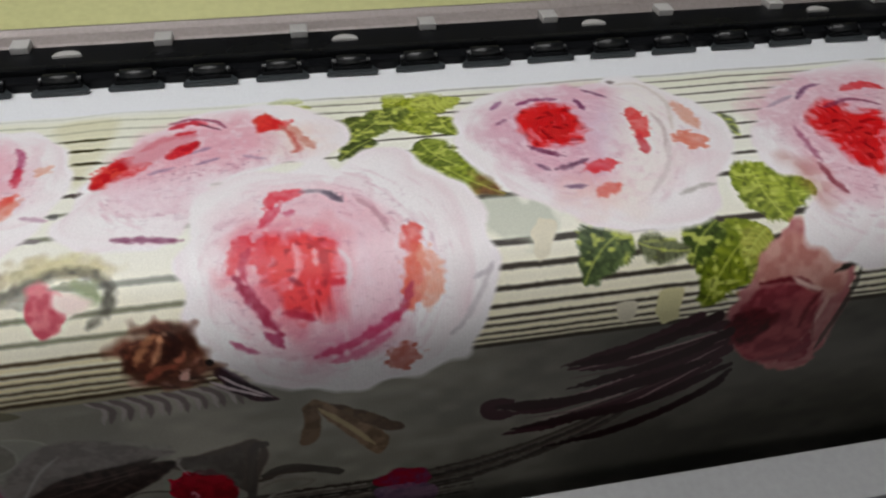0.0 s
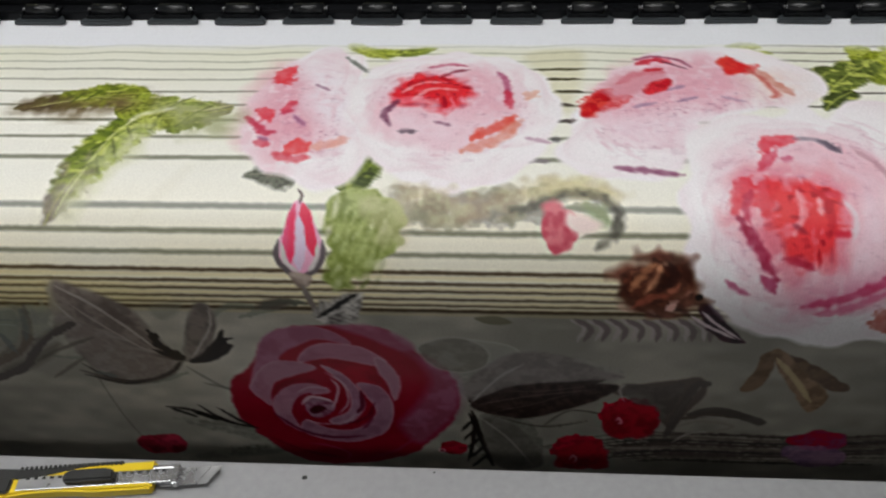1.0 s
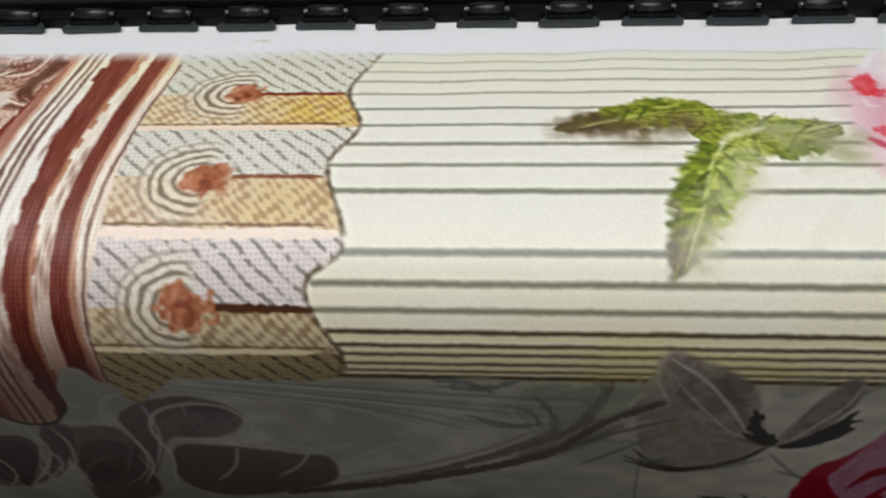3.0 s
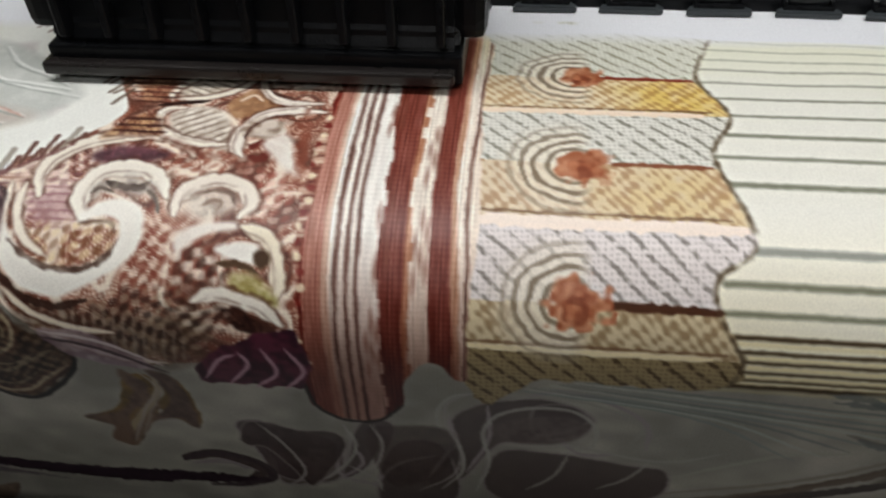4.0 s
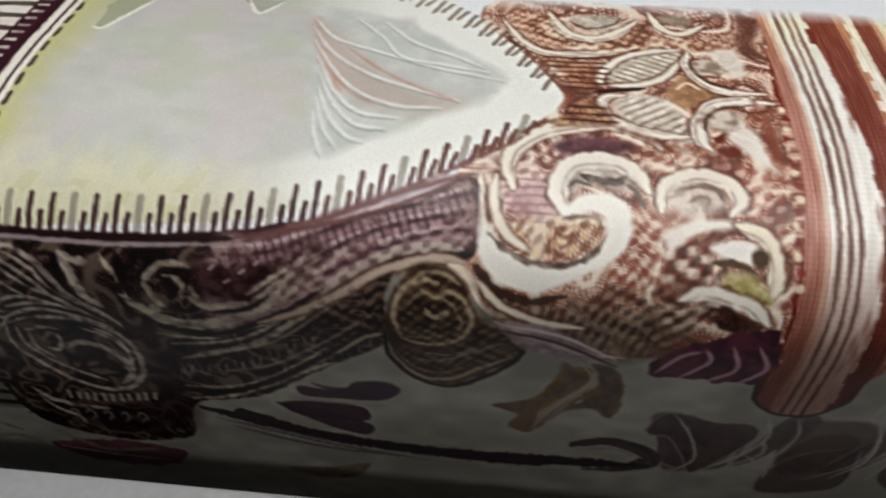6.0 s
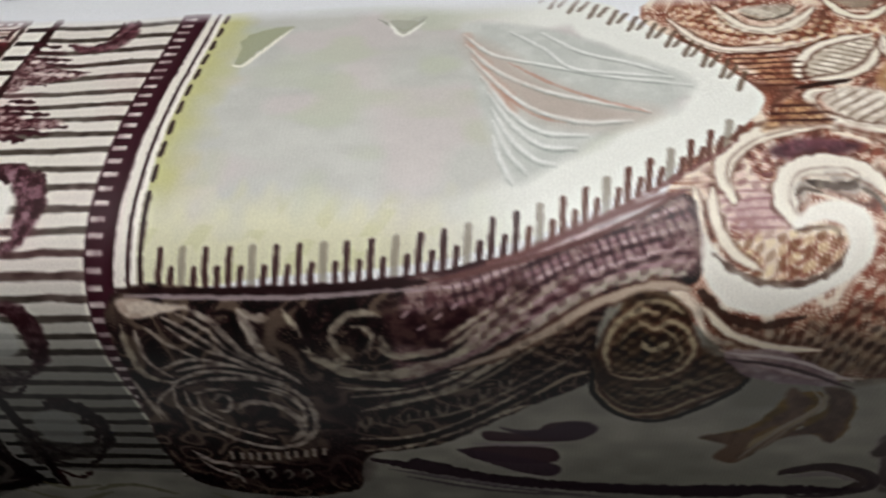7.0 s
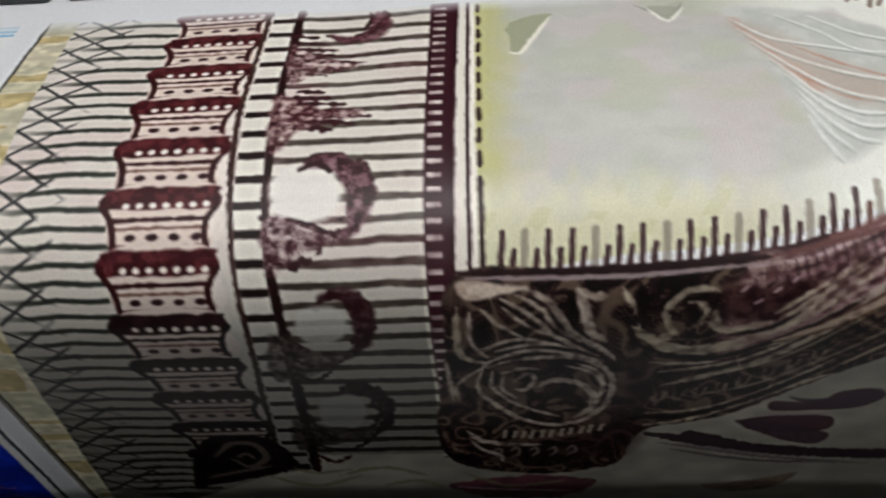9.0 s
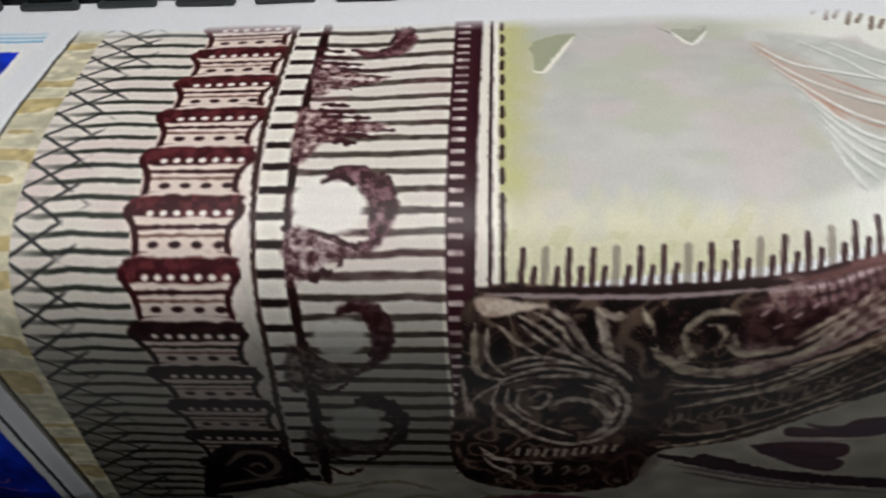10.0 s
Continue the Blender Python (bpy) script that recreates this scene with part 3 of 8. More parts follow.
line("2f2c2a", 3.2, "-143,311 -126,323", ends=(0.1, 0.6))
line("2f2c2a", 3.2, "-128,315 -111,327", ends=(0.1, 0.6))
line("2f2c2a", 3.2, "-112,320 -95,331", ends=(0.1, 0.6))
leaf(12, -88, 346, -176, 317, 18, c='8b8c80', c2='76776b', light='a6a79a', seed=9, a=0.7)
leaf(13, -89, 354, -178, 374, 16, c='8b8c80', c2='6c6d62', light='a6a79a', seed=8, a=0.7)
area("8e1a30", "-211,346 -182,339 -174,350 -180,364 -207,366", rag=1, c2='d0405a')
area("8c8b82", "34,271 46,245 76,238 105,231 131,239 147,248 131,273 97,288 54,290", tag=14, a=0.8, c2='a39f96', rag=2, soft=4)
area("a3a39a", "25,219 50,216 75,223 80,238 57,245 35,240", a=0.5, rim='c5c2b8', rim_w=2.5)
leaf(15, 46, 287, 138, 255, 27, c='3a302c', c2='221d1b', light='5f5650', veins=10, seed=2)
area("85867b", "54,300 86,305 100,337 93,368 63,366 50,339", tag=16, a=0.8, c2='6f7067', rag=2)
line("2b2927", 3.5, "46,300 52,324 62,363", ends=(0.2, 0.8))
line("2b2927", 3, "50,307 40,324", ends=(0.8, 0.1))
line("2b2927", 3, "52,319 42,336", ends=(0.8, 0.1))
line("2b2927", 3, "55,331 44,348", ends=(0.8, 0.1))
line("2b2927", 3, "58,343 46,362", ends=(0.8, 0.1))
line("2b2927", 3, "60,356 48,375", ends=(0.8, 0.1))
line("4d4740", 2, "62,303 99,315 130,307", a=0.7)
line("4d4740", 2, "73,276 113,287 135,280", a=0.7)
line("4d4740", 2, "99,315 117,294 145,299", a=0.7)
line("4b413c", 3.2, "88,345 196,321 276,322 339,315", a=0.75, rough=0.5)
line("6d635c", 3.2, "98,346 197,326 277,327 341,320", a=0.75, rough=0.5)
line("3b3431", 3.2, "109,348 198,330 278,331 343,325", a=0.75, rough=0.5)
line("4b413c", 3.2, "120,350 198,334 279,335 344,330", a=0.75, rough=0.5)
line("6d635c", 3.2, "130,352 199,338 280,340 346,335", a=0.75, rough=0.5)
line("3b3431", 3.2, "141,354 200,343 282,344 348,340", a=0.75, rough=0.5)
line("4b413c", 3.2, "152,355 201,347 283,348 350,345", a=0.75, rough=0.5)
line("6d635c", 3.2, "162,357 202,352 284,353 351,350", a=0.75, rough=0.5)
line("3b3431", 3.2, "173,359 202,356 285,357 353,355", a=0.75, rough=0.5)
line("4b413c", 3.4, "137,327 183,319 266,321 349,314 425,287 478,249", a=0.7, rough=0.4)
line("6a605a", 3.4, "137,332 183,324 267,326 350,317 426,290 479,250", a=0.7, rough=0.4)
line("383230", 3.4, "136,337 183,329 267,330 350,321 426,293 480,252", a=0.7, rough=0.4)
line("4b413c", 3.4, "136,342 183,334 268,334 351,324 427,295 481,254", a=0.7, rough=0.4)
line("6a605a", 3.4, "136,348 183,339 268,339 352,328 428,298 482,256", a=0.7, rough=0.4)
line("383230", 3.4, "136,353 183,344 268,343 352,332 429,301 482,258", a=0.7, rough=0.4)
line("4b413c", 3.4, "136,358 183,350 269,348 353,335 430,304 483,260", a=0.7, rough=0.4)
area("5f5550", "140,267 159,260 184,254 200,251 207,270 200,290 191,314 176,298 169,272 150,276", a=0.9, rim='958c82', rim_w=2)
line("9a9288", 3, "187,315 193,284 202,258", a=0.8)
line("5c534c", 8, "196,300 218,293 242,296", rough=0.2)
line("8f877c", 3, "194,311 209,303 233,309 208,321", a=0.7)
line("a39a90", 2.6, "117,294 128,283 134,267", a=0.5)
line("a39a90", 2.6, "131,314 152,320 178,333", a=0.5)
line("a39a90", 2.6, "176,322 195,314 214,331", a=0.5)
line("a39a90", 2.6, "150,342 191,340", a=0.5)
dot("c2183a", 157, 295, 20, r2=19.0, tag=17, rag=0.3, c2='8f0f2c')
dot("f0c0c8", 150, 299, 3, a=0.8)
dot("8f0f2c", 150, 299, 1.4)
dot("c2183a", 126, 343, 19, r2=18.05, tag=18, rag=0.3, c2='8f0f2c')
dot("f0c0c8", 118, 347, 3, a=0.8)
dot("8f0f2c", 118, 347, 1.4)
dot("c2183a", 34, 348, 10, r2=9.5, tag=19, rag=0.3, c2='8f0f2c')
dot("f0c0c8", 25, 352, 3, a=0.8)
dot("8f0f2c", 25, 352, 1.4)
area("b01a3c", "274,325 282,315 300,311 314,319 315,333 296,338", rag=2, c2='8a4468')
area("a07a98", "275,335 298,331 321,340 319,359 289,357", rag=2, c2='7a5c80', a=0.8)
area("7c6450", "228,264 232,242 232,227 238,222 243,238 239,262", tag=20, c2='66523f', rag=1)
area("917862", "237,225 247,223 281,261 287,274 281,287 275,286 260,262", tag=20, c2='705a46', rag=1)
area("5e4c40", "249,225 266,234 297,259 285,262 266,246", tag=20, c2='75604c', rag=1)
line("c4b48a", 4, "242,229 261,253 277,277", a=0.7)
line("bdb0b0", 3.2, "109,195 118,202 115,216", a=0.75, ends=(0.4, 0.2))
line("6f5f62", 4, "112,195 122,203 119,216", a=0.65, ends=(0.4, 0.2))
line("bdb0b0", 3.2, "119,195 129,202 126,215", a=0.75, ends=(0.4, 0.2))
line("6f5f62", 4, "123,195 132,203 130,216", a=0.65, ends=(0.4, 0.2))
line("bdb0b0", 3.2, "130,195 139,202 137,215", a=0.75, ends=(0.4, 0.2))
line("6f5f62", 4, "133,194 143,203 142,215", a=0.65, ends=(0.4, 0.2))
line("bdb0b0", 3.2, "140,194 149,201 149,215", a=0.75, ends=(0.4, 0.2))
line("6f5f62", 4, "143,194 153,202 153,215", a=0.65, ends=(0.4, 0.2))
line("bdb0b0", 3.2, "150,194 160,201 160,214", a=0.75, ends=(0.4, 0.2))
line("6f5f62", 4, "153,194 163,202 164,215", a=0.65, ends=(0.4, 0.2))
line("bdb0b0", 3.2, "160,194 170,201 171,214", a=0.75, ends=(0.4, 0.2))
line("6f5f62", 4, "163,194 174,202 175,214", a=0.65, ends=(0.4, 0.2))
line("bdb0b0", 3.2, "170,194 180,200 182,214", a=0.75, ends=(0.4, 0.2))
line("6f5f62", 4, "174,193 184,201 186,214", a=0.65, ends=(0.4, 0.2))
line("bdb0b0", 3.2, "180,193 190,200 193,213", a=0.75, ends=(0.4, 0.2))
line("6f5f62", 4, "184,193 194,201 197,214", a=0.65, ends=(0.4, 0.2))
line("bdb0b0", 3.2, "190,193 200,200 204,213", a=0.75, ends=(0.4, 0.2))
line("6f5f62", 4, "194,193 204,201 208,213", a=0.65, ends=(0.4, 0.2))
area("4b2c36", "184,183 192,181 205,197 219,214 204,212 191,198", c2='33202a', rag=1)
line("d6c6ca", 2.4, "181,190 195,200 211,210")
line("d6c6ca", 2, "187,186 198,197 215,211")
area("6e6a52", "50,195 64,193 73,199 60,201", a=0.7)
area("a01230", "-123,282 -116,264 -103,249 -84,215 -58,206 -30,204 -9,207 9,228 24,240 38,265 37,301 20,333 4,355 -26,370 -70,374 -95,360 -117,327 -124,304", tag=21, soft=3, rag=1.5, c2="98102c", size=16)
area("a8809a", "2,228 20,237 38,259 40,293 24,325 8,342 -5,318 7,295 19,266 15,243", a=0.7, soft=9, c2="986478", size=12)
area("a4607a", "-107,271 -98,244 -88,218 -72,208 -51,206 -34,217 -32,224 -52,219 -67,227 -71,236 -81,243 -91,249 -101,264", soft=2.5, c2="b0708a", size=14, rim="bc8c9e", rim_w=1.4)
area("a4607a", "-41,205 -16,204 5,216 11,228 -2,228 -20,216", soft=4, a=0.85, c2="b67890", size=14)
area("a41030", "-81,240 -71,229 -63,230 -68,239 -76,243", soft=2, c2="8c0c28")
area("b4788e", "-69,243 -62,230 -49,223 -31,224 -20,229 -9,241 -13,247 -31,243 -49,239 -61,244", soft=2.2, rim="cca2b0", rim_w=1.6, c2="a86880", size=14)
area("ae1430", "-65,245 -51,240 -31,243 -18,251 -15,267 -32,265 -46,255 -57,250", soft=2.2, c2="940e2a", size=12)
area("b07c90", "-17,238 -9,241 -1,260 -2,275 -7,287 -10,267 -15,254", soft=2.2, rim="c8a0ae", rim_w=1.5)
area("a86e84", "-107,271 -91,247 -72,243 -57,250 -73,259 -90,270 -96,296 -101,292 -107,281", soft=2.2, rim="c09aa8", rim_w=1.4, c2="b27e92", size=12)
area("9c1230", "-93,279 -82,266 -66,262 -59,269 -75,277 -88,288 -94,299", soft=2.2, c2="860c28")
area("a87288", "-96,296 -86,277 -70,268 -55,272 -52,279 -71,285 -83,303 -79,330 -91,318", soft=2.2, rim="bf98a6", rim_w=1.4, c2="b68296", size=10)
area("961030", "-81,299 -75,285 -65,280 -70,294 -76,314", soft=2.0)
area("b0849a", "-54,247 -41,255 -32,271 -28,293 -37,312 -48,320 -57,314 -41,301 -38,279 -45,262", soft=2.2, rim="cdb0bc", rim_w=1.5, c2="a47088", size=10)
area("ac7c92", "-32,268 -15,271 -8,292 -11,315 -19,331 -42,343 -61,341 -79,330 -74,314 -58,325 -37,324 -21,300", soft=2.2, rim="c9a8b6", rim_w=1.5, c2="9c6880", size=12)
line("7a1c38", 3.0, "-33,324 -27,315 -24,302", a=0.7, soft=1.6)
line("5c0c24", 3.6, "-30,276 -30,293 -35,304", a=0.8, soft=1.6)
area("a47a8e", "-72,295 -64,285 -52,289 -51,299 -59,309 -69,310", soft=2.0, c2="8a4a64")
area("4c0a1e", "-69,300 -62,295 -57,299 -63,305 -68,306", soft=2.0)
line("d4bcc6", 3.0, "-74,295 -67,285 -58,286 -51,290", a=0.9, soft=1.4)
line("d0b4c0", 2.0, "-49,262 -45,272 -48,286 -52,297", a=0.85, soft=1.4)
line("c8aab6", 1.8, "-52,255 -41,268 -40,290 -49,306", a=0.8, soft=1.4)
line("c8aab6", 1.8, "-74,314 -62,319 -45,316 -35,304", a=0.8, soft=1.4)
line("c8aab6", 1.8, "-75,280 -65,273 -53,274", a=0.7, soft=1.4)
line("b05a74", 1.8, "-76,346 -60,350 -47,360 -50,369", a=0.7, soft=1.8)
line("a85a74", 2.2, "-5,317 8,319 20,313", a=0.7, soft=1.8)
line("a05470", 2.0, "-34,368 -13,356 4,338", a=0.6, soft=2)
line("6e0c24", 3.0, "-106,339 -82,357 -52,367", a=0.6, soft=2)
line("6a1030", 3, "-96,307 -80,328 -58,337 -32,334", a=0.75, soft=1.8)
line("6a1030", 2.4, "-47,320 -29,309 -21,290", a=0.75, soft=1.8)
dot("8b8a72", 83, 122, 7.944, r2=4.294583751464817, a=0.6, rag=0.8, soft=3)
dot("9a9782", 15, 127, 10.3464, r2=4.275345128697109, a=0.6, rag=0.8, soft=3)
dot("a39a84", 93, 125, 5.39586, r2=3.424359975794608, a=0.6, rag=0.8, soft=3)
dot("7d8068", 25, 121, 7.58969, r2=6.019600192980972, a=0.6, rag=0.8, soft=3)
dot("b5ab96", 25, 112, 7.77241, r2=3.7748613540120513, a=0.6, rag=0.8, soft=3)
dot("94908a", 62, 124, 10.5664, r2=7.712251418885252, a=0.6, rag=0.8, soft=3)
dot("8b8a72", 78, 123, 8.39524, r2=4.30810741472329, a=0.6, rag=0.8, soft=3)
dot("9a9782", 33, 113, 9.55654, r2=3.362181433337714, a=0.6, rag=0.8, soft=3)
dot("a39a84", 24, 129, 5.88432, r2=6.524084614358039, a=0.6, rag=0.8, soft=3)
dot("7d8068", 47, 117, 5.96978, r2=7.332809249931707, a=0.6, rag=0.8, soft=3)
dot("b5ab96", 57, 118, 9.04664, r2=4.030491160697508, a=0.6, rag=0.8, soft=3)
dot("94908a", 46, 121, 11.4695, r2=5.328250350498866, a=0.6, rag=0.8, soft=3)
dot("8b8a72", 48, 123, 9.66487, r2=3.713001764626839, a=0.6, rag=0.8, soft=3)
dot("9a9782", 27, 124, 9.78857, r2=7.246680806949651, a=0.6, rag=0.8, soft=3)
dot("a39a84", 13, 124, 9.56429, r2=7.701761947830589, a=0.6, rag=0.8, soft=3)
dot("7d8068", 94, 110, 10.1519, r2=3.7900636238237406, a=0.6, rag=0.8, soft=3)
dot("b5ab96", 37, 120, 7.91867, r2=5.233796268919616, a=0.6, rag=0.8, soft=3)
dot("94908a", 52, 126, 11.7235, r2=4.448126888822328, a=0.6, rag=0.8, soft=3)
dot("8b8a72", 20, 123, 7.34192, r2=3.989698020812602, a=0.6, rag=0.8, soft=3)
dot("9a9782", 67, 125, 8.64326, r2=5.557458512466301, a=0.6, rag=0.8, soft=3)
dot("a39a84", 89, 121, 10.3656, r2=7.523081189066368, a=0.6, rag=0.8, soft=3)
dot("7d8068", 18, 124, 9.445, r2=5.3955023602872565, a=0.6, rag=0.8, soft=3)
dot("b5ab96", 94, 112, 5.16531, r2=7.993153268364573, a=0.6, rag=0.8, soft=3)
dot("94908a", 90, 125, 11.247, r2=3.4177533841534182, a=0.6, rag=0.8, soft=3)
dot("8b8a72", 70, 123, 6.27814, r2=7.9914131375897535, a=0.6, rag=0.8, soft=3)
dot("9a9782", 39, 128, 10.9041, r2=4.070228849760217, a=0.6, rag=0.8, soft=3)
dot("a39a84", 74, 113, 6.43611, r2=6.00378563046509, a=0.6, rag=0.8, soft=3)
dot("7d8068", 64, 123, 11.6993, r2=3.9820155454408015, a=0.6, rag=0.8, soft=3)
dot("b5ab96", 13, 113, 9.18083, r2=3.890227117628105, a=0.6, rag=0.8, soft=3)
dot("94908a", 55, 117, 10.914, r2=4.4429871770267155, a=0.6, rag=0.8, soft=3)
dot("8b8a72", 54, 116, 5.21026, r2=6.268178769463809, a=0.6, rag=0.8, soft=3)
dot("9a9782", 3, 113, 7.74986, r2=6.419321367266335, a=0.6, rag=0.8, soft=3)
dot("a39a84", 9, 115, 7.1219, r2=7.50106841466557, a=0.6, rag=0.8, soft=3)
dot("7d8068", 57, 122, 10.719, r2=4.386454272231724, a=0.6, rag=0.8, soft=3)
dot("b5ab96", 53, 121, 10.9033, r2=7.493223206322965, a=0.6, rag=0.8, soft=3)
dot("94908a", 55, 124, 10.2311, r2=7.325225619750049, a=0.6, rag=0.8, soft=3)
dot("8b8a72", 34, 129, 11.7147, r2=7.591622200212863, a=0.6, rag=0.8, soft=3)
dot("9a9782", 68, 112, 9.32471, r2=7.209599522754781, a=0.6, rag=0.8, soft=3)
dot("a39a84", 63, 118, 10.0701, r2=3.331157347798254, a=0.6, rag=0.8, soft=3)
dot("7d8068", 22, 118, 6.36542, r2=4.978003335327918, a=0.6, rag=0.8, soft=3)
dot("b5ab96", 46, 127, 5.22293, r2=4.412130730768963, a=0.6, rag=0.8, soft=3)
dot("94908a", 39, 115, 6.16226, r2=7.569167173863565, a=0.6, rag=0.8, soft=3)
dot("8b8a72", 63, 110, 6.92521, r2=4.116053690744113, a=0.6, rag=0.8, soft=3)
dot("9a9782", 6, 124, 6.00753, r2=5.312661274145437, a=0.6, rag=0.8, soft=3)
dot("a39a84", 41, 121, 11.0343, r2=3.8833282209772193, a=0.6, rag=0.8, soft=3)
dot("7d8068", 28, 120, 5.57316, r2=4.693667434960348, a=0.6, rag=0.8, soft=3)
leaf(22, -176, 18, -265, 39, 29.16, c='9aa83a', c2='5d6a24', tip='5a4f3c', veins=9, seed=1)
leaf(23, -162, 40, -213, 136, 33.48, c='96a83c', c2='55662a', tip='8a8274', veins=11, seed=2)
leaf(24, -167, 43, -113, 36, 36.72, c='8fa046', c2='56632c', tip='8d8a6a', veins=8, seed=3)
line("d2cfa0", 2.5, "-114,33 -141,40 -167,36 -177,30", a=0.8)
area("cfc9b0", "-159,132 -145,109 -131,92 -126,96 -137,113 -152,128", a=0.1, soft=5)
leaf(25, -60, 103, -94, 100, 20.52, c='75786a', c2='52564a', light='9a9a8a', seed=4)
leaf(26, -34, 110, -7, 77, 20.52, c='6f8038', c2='39451f', seed=5, light='93a04a')
area("a4b06a", "-39,121 -19,108 2,115 8,128 4,143 -11,157 -24,170 -36,175 -41,163 -37,144", tag=27, c2='7d8c44', rag=4, size=7, soft=3)
line("cdd49a", 2.4, "-32,119 -36,134", a=0.35, rough=0.6, soft=3, dry=1.2)
line("62722e", 2.4, "-29,120 -34,136", a=0.35, rough=0.6, soft=3, dry=1.2)
line("cdd49a", 2.4, "-26,122 -32,139", a=0.35, rough=0.6, soft=3, dry=1.2)
line("62722e", 2.4, "-24,123 -30,142", a=0.35, rough=0.6, soft=3, dry=1.2)
line("cdd49a", 2.4, "-21,124 -28,144", a=0.35, rough=0.6, soft=3, dry=1.2)
line("62722e", 2.4, "-18,125 -26,147", a=0.35, rough=0.6, soft=3, dry=1.2)
line("cdd49a", 2.4, "-15,126 -24,150", a=0.35, rough=0.6, soft=3, dry=1.2)
line("62722e", 2.4, "-12,127 -22,152", a=0.35, rough=0.6, soft=3, dry=1.2)
line("cdd49a", 2.4, "-10,128 -20,155", a=0.35, rough=0.6, soft=3, dry=1.2)
line("62722e", 2.4, "-7,129 -18,158", a=0.35, rough=0.6, soft=3, dry=1.2)
line("cdd49a", 2.4, "-4,130 -16,161", a=0.35, rough=0.6, soft=3, dry=1.2)
line("62722e", 2.4, "-2,131 -14,164", a=0.35, rough=0.6, soft=3, dry=1.2)
line("cdd49a", 2.4, "1,132 -12,167", a=0.35, rough=0.6, soft=3, dry=1.2)
line("62722e", 2.4, "4,133 -10,170", a=0.35, rough=0.6, soft=3, dry=1.2)
line("b9c486", 2.00374, "-12,134 -15,141", a=0.6, soft=2.6, dry=0.8)
line("6c7c38", 3.23337, "-20,157 -24,162", a=0.6, soft=2.6, dry=0.8)
line("93a356", 3.38363, "3,143 -0,148", a=0.6, soft=2.6, dry=0.8)
line("b9c486", 4.13027, "-31,138 -34,143", a=0.6, soft=2.6, dry=0.8)
line("6c7c38", 3.57807, "-29,145 -31,149", a=0.6, soft=2.6, dry=0.8)
line("93a356", 2.47441, "-19,143 -23,148", a=0.6, soft=2.6, dry=0.8)
line("d2d8a8", 3.73102, "-11,132 -14,137", a=0.6, soft=2.6, dry=0.8)
line("b9c486", 2.88829, "-29,167 -35,172", a=0.6, soft=2.6, dry=0.8)
line("93a356", 2.64986, "-14,126 -17,132", a=0.6, soft=2.6, dry=0.8)
line("d2d8a8", 2.17744, "-3,129 -6,138", a=0.6, soft=2.6, dry=0.8)
line("b9c486", 2.08099, "-10,149 -12,158", a=0.6, soft=2.6, dry=0.8)
line("6c7c38", 3.06686, "-14,166 -19,172", a=0.6, soft=2.6, dry=0.8)
line("d2d8a8", 2.03815, "-20,137 -23,141", a=0.6, soft=2.6, dry=0.8)
line("6c7c38", 2.9631, "-18,152 -20,159", a=0.6, soft=2.6, dry=0.8)
line("93a356", 3.00141, "-9,118 -12,125", a=0.6, soft=2.6, dry=0.8)
line("d2d8a8", 3.97201, "-30,164 -34,171", a=0.6, soft=2.6, dry=0.8)
line("b9c486", 3.09538, "-18,148 -21,154", a=0.6, soft=2.6, dry=0.8)
line("d2d8a8", 2.34118, "-7,153 -9,160", a=0.6, soft=2.6, dry=0.8)
line("b9c486", 4.41782, "-12,152 -16,159", a=0.6, soft=2.6, dry=0.8)
line("6c7c38", 2.30387, "-14,122 -19,130", a=0.6, soft=2.6, dry=0.8)
line("b9c486", 3.16439, "-10,154 -15,162", a=0.6, soft=2.6, dry=0.8)
line("6c7c38", 2.83915, "-3,132 -6,136", a=0.6, soft=2.6, dry=0.8)
line("d2d8a8", 2.42811, "-2,132 -7,139", a=0.6, soft=2.6, dry=0.8)
line("b9c486", 3.44875, "-26,143 -30,149", a=0.6, soft=2.6, dry=0.8)
line("6c7c38", 4.45765, "-14,134 -15,140", a=0.6, soft=2.6, dry=0.8)
line("93a356", 4.24344, "1,144 -2,149", a=0.6, soft=2.6, dry=0.8)
line("d2d8a8", 3.33782, "-30,156 -36,164", a=0.6, soft=2.6, dry=0.8)
line("6c7c38", 2.90064, "-28,159 -30,166", a=0.6, soft=2.6, dry=0.8)
line("d2d8a8", 3.60114, "-32,167 -35,174", a=0.6, soft=2.6, dry=0.8)
area("d9c664", "-242,164 -204,166 -162,173 -140,184 -186,191 -254,195", a=0.18, soft=14)
leaf(28, -38, -44, 2, -42, 15.12, c='a7b440', c2='6b7a2c', seed=6)
leaf(29, -12, -39, 19, -48, 12.96, c='8c9a3c', c2='4c5926', seed=7)
leaf(30, -48, -57, -15, -31, 11.88, c='b6bf56', c2='7f8a3a', seed=8)
leaf(31, 310, -33, 357, -36, 23.76, c='b4bf3e', c2='7c8a30', seed=1, tip='')
leaf(32, 311, -20, 294, 13, 21.6, c='a8b440', c2='66742a', seed=2, tip='')
leaf(33, 320, -24, 339, 14, 25.92, c='aab845', c2='6c7a2e', seed=3, tip='')
leaf(34, 295, -20, 267, 23, 21.6, c='7c8848', c2='464f2a', seed=4, tip='')
leaf(35, 298, 13, 272, 38, 17.28, c='5f6c3c', c2='3c4526', seed=5, tip='')
leaf(36, 328, 36, 374, 85, 34.56, c='96a640', c2='57642a', seed=6, tip='7a5a3c')
leaf(37, 224, -45, 259, -39, 11.88, c='b2bd4a', c2='87923a', seed=7, tip='')
leaf(38, 352, -36, 335, -50, 12.96, c='bcc65a', c2='8a9440', seed=8, tip='')
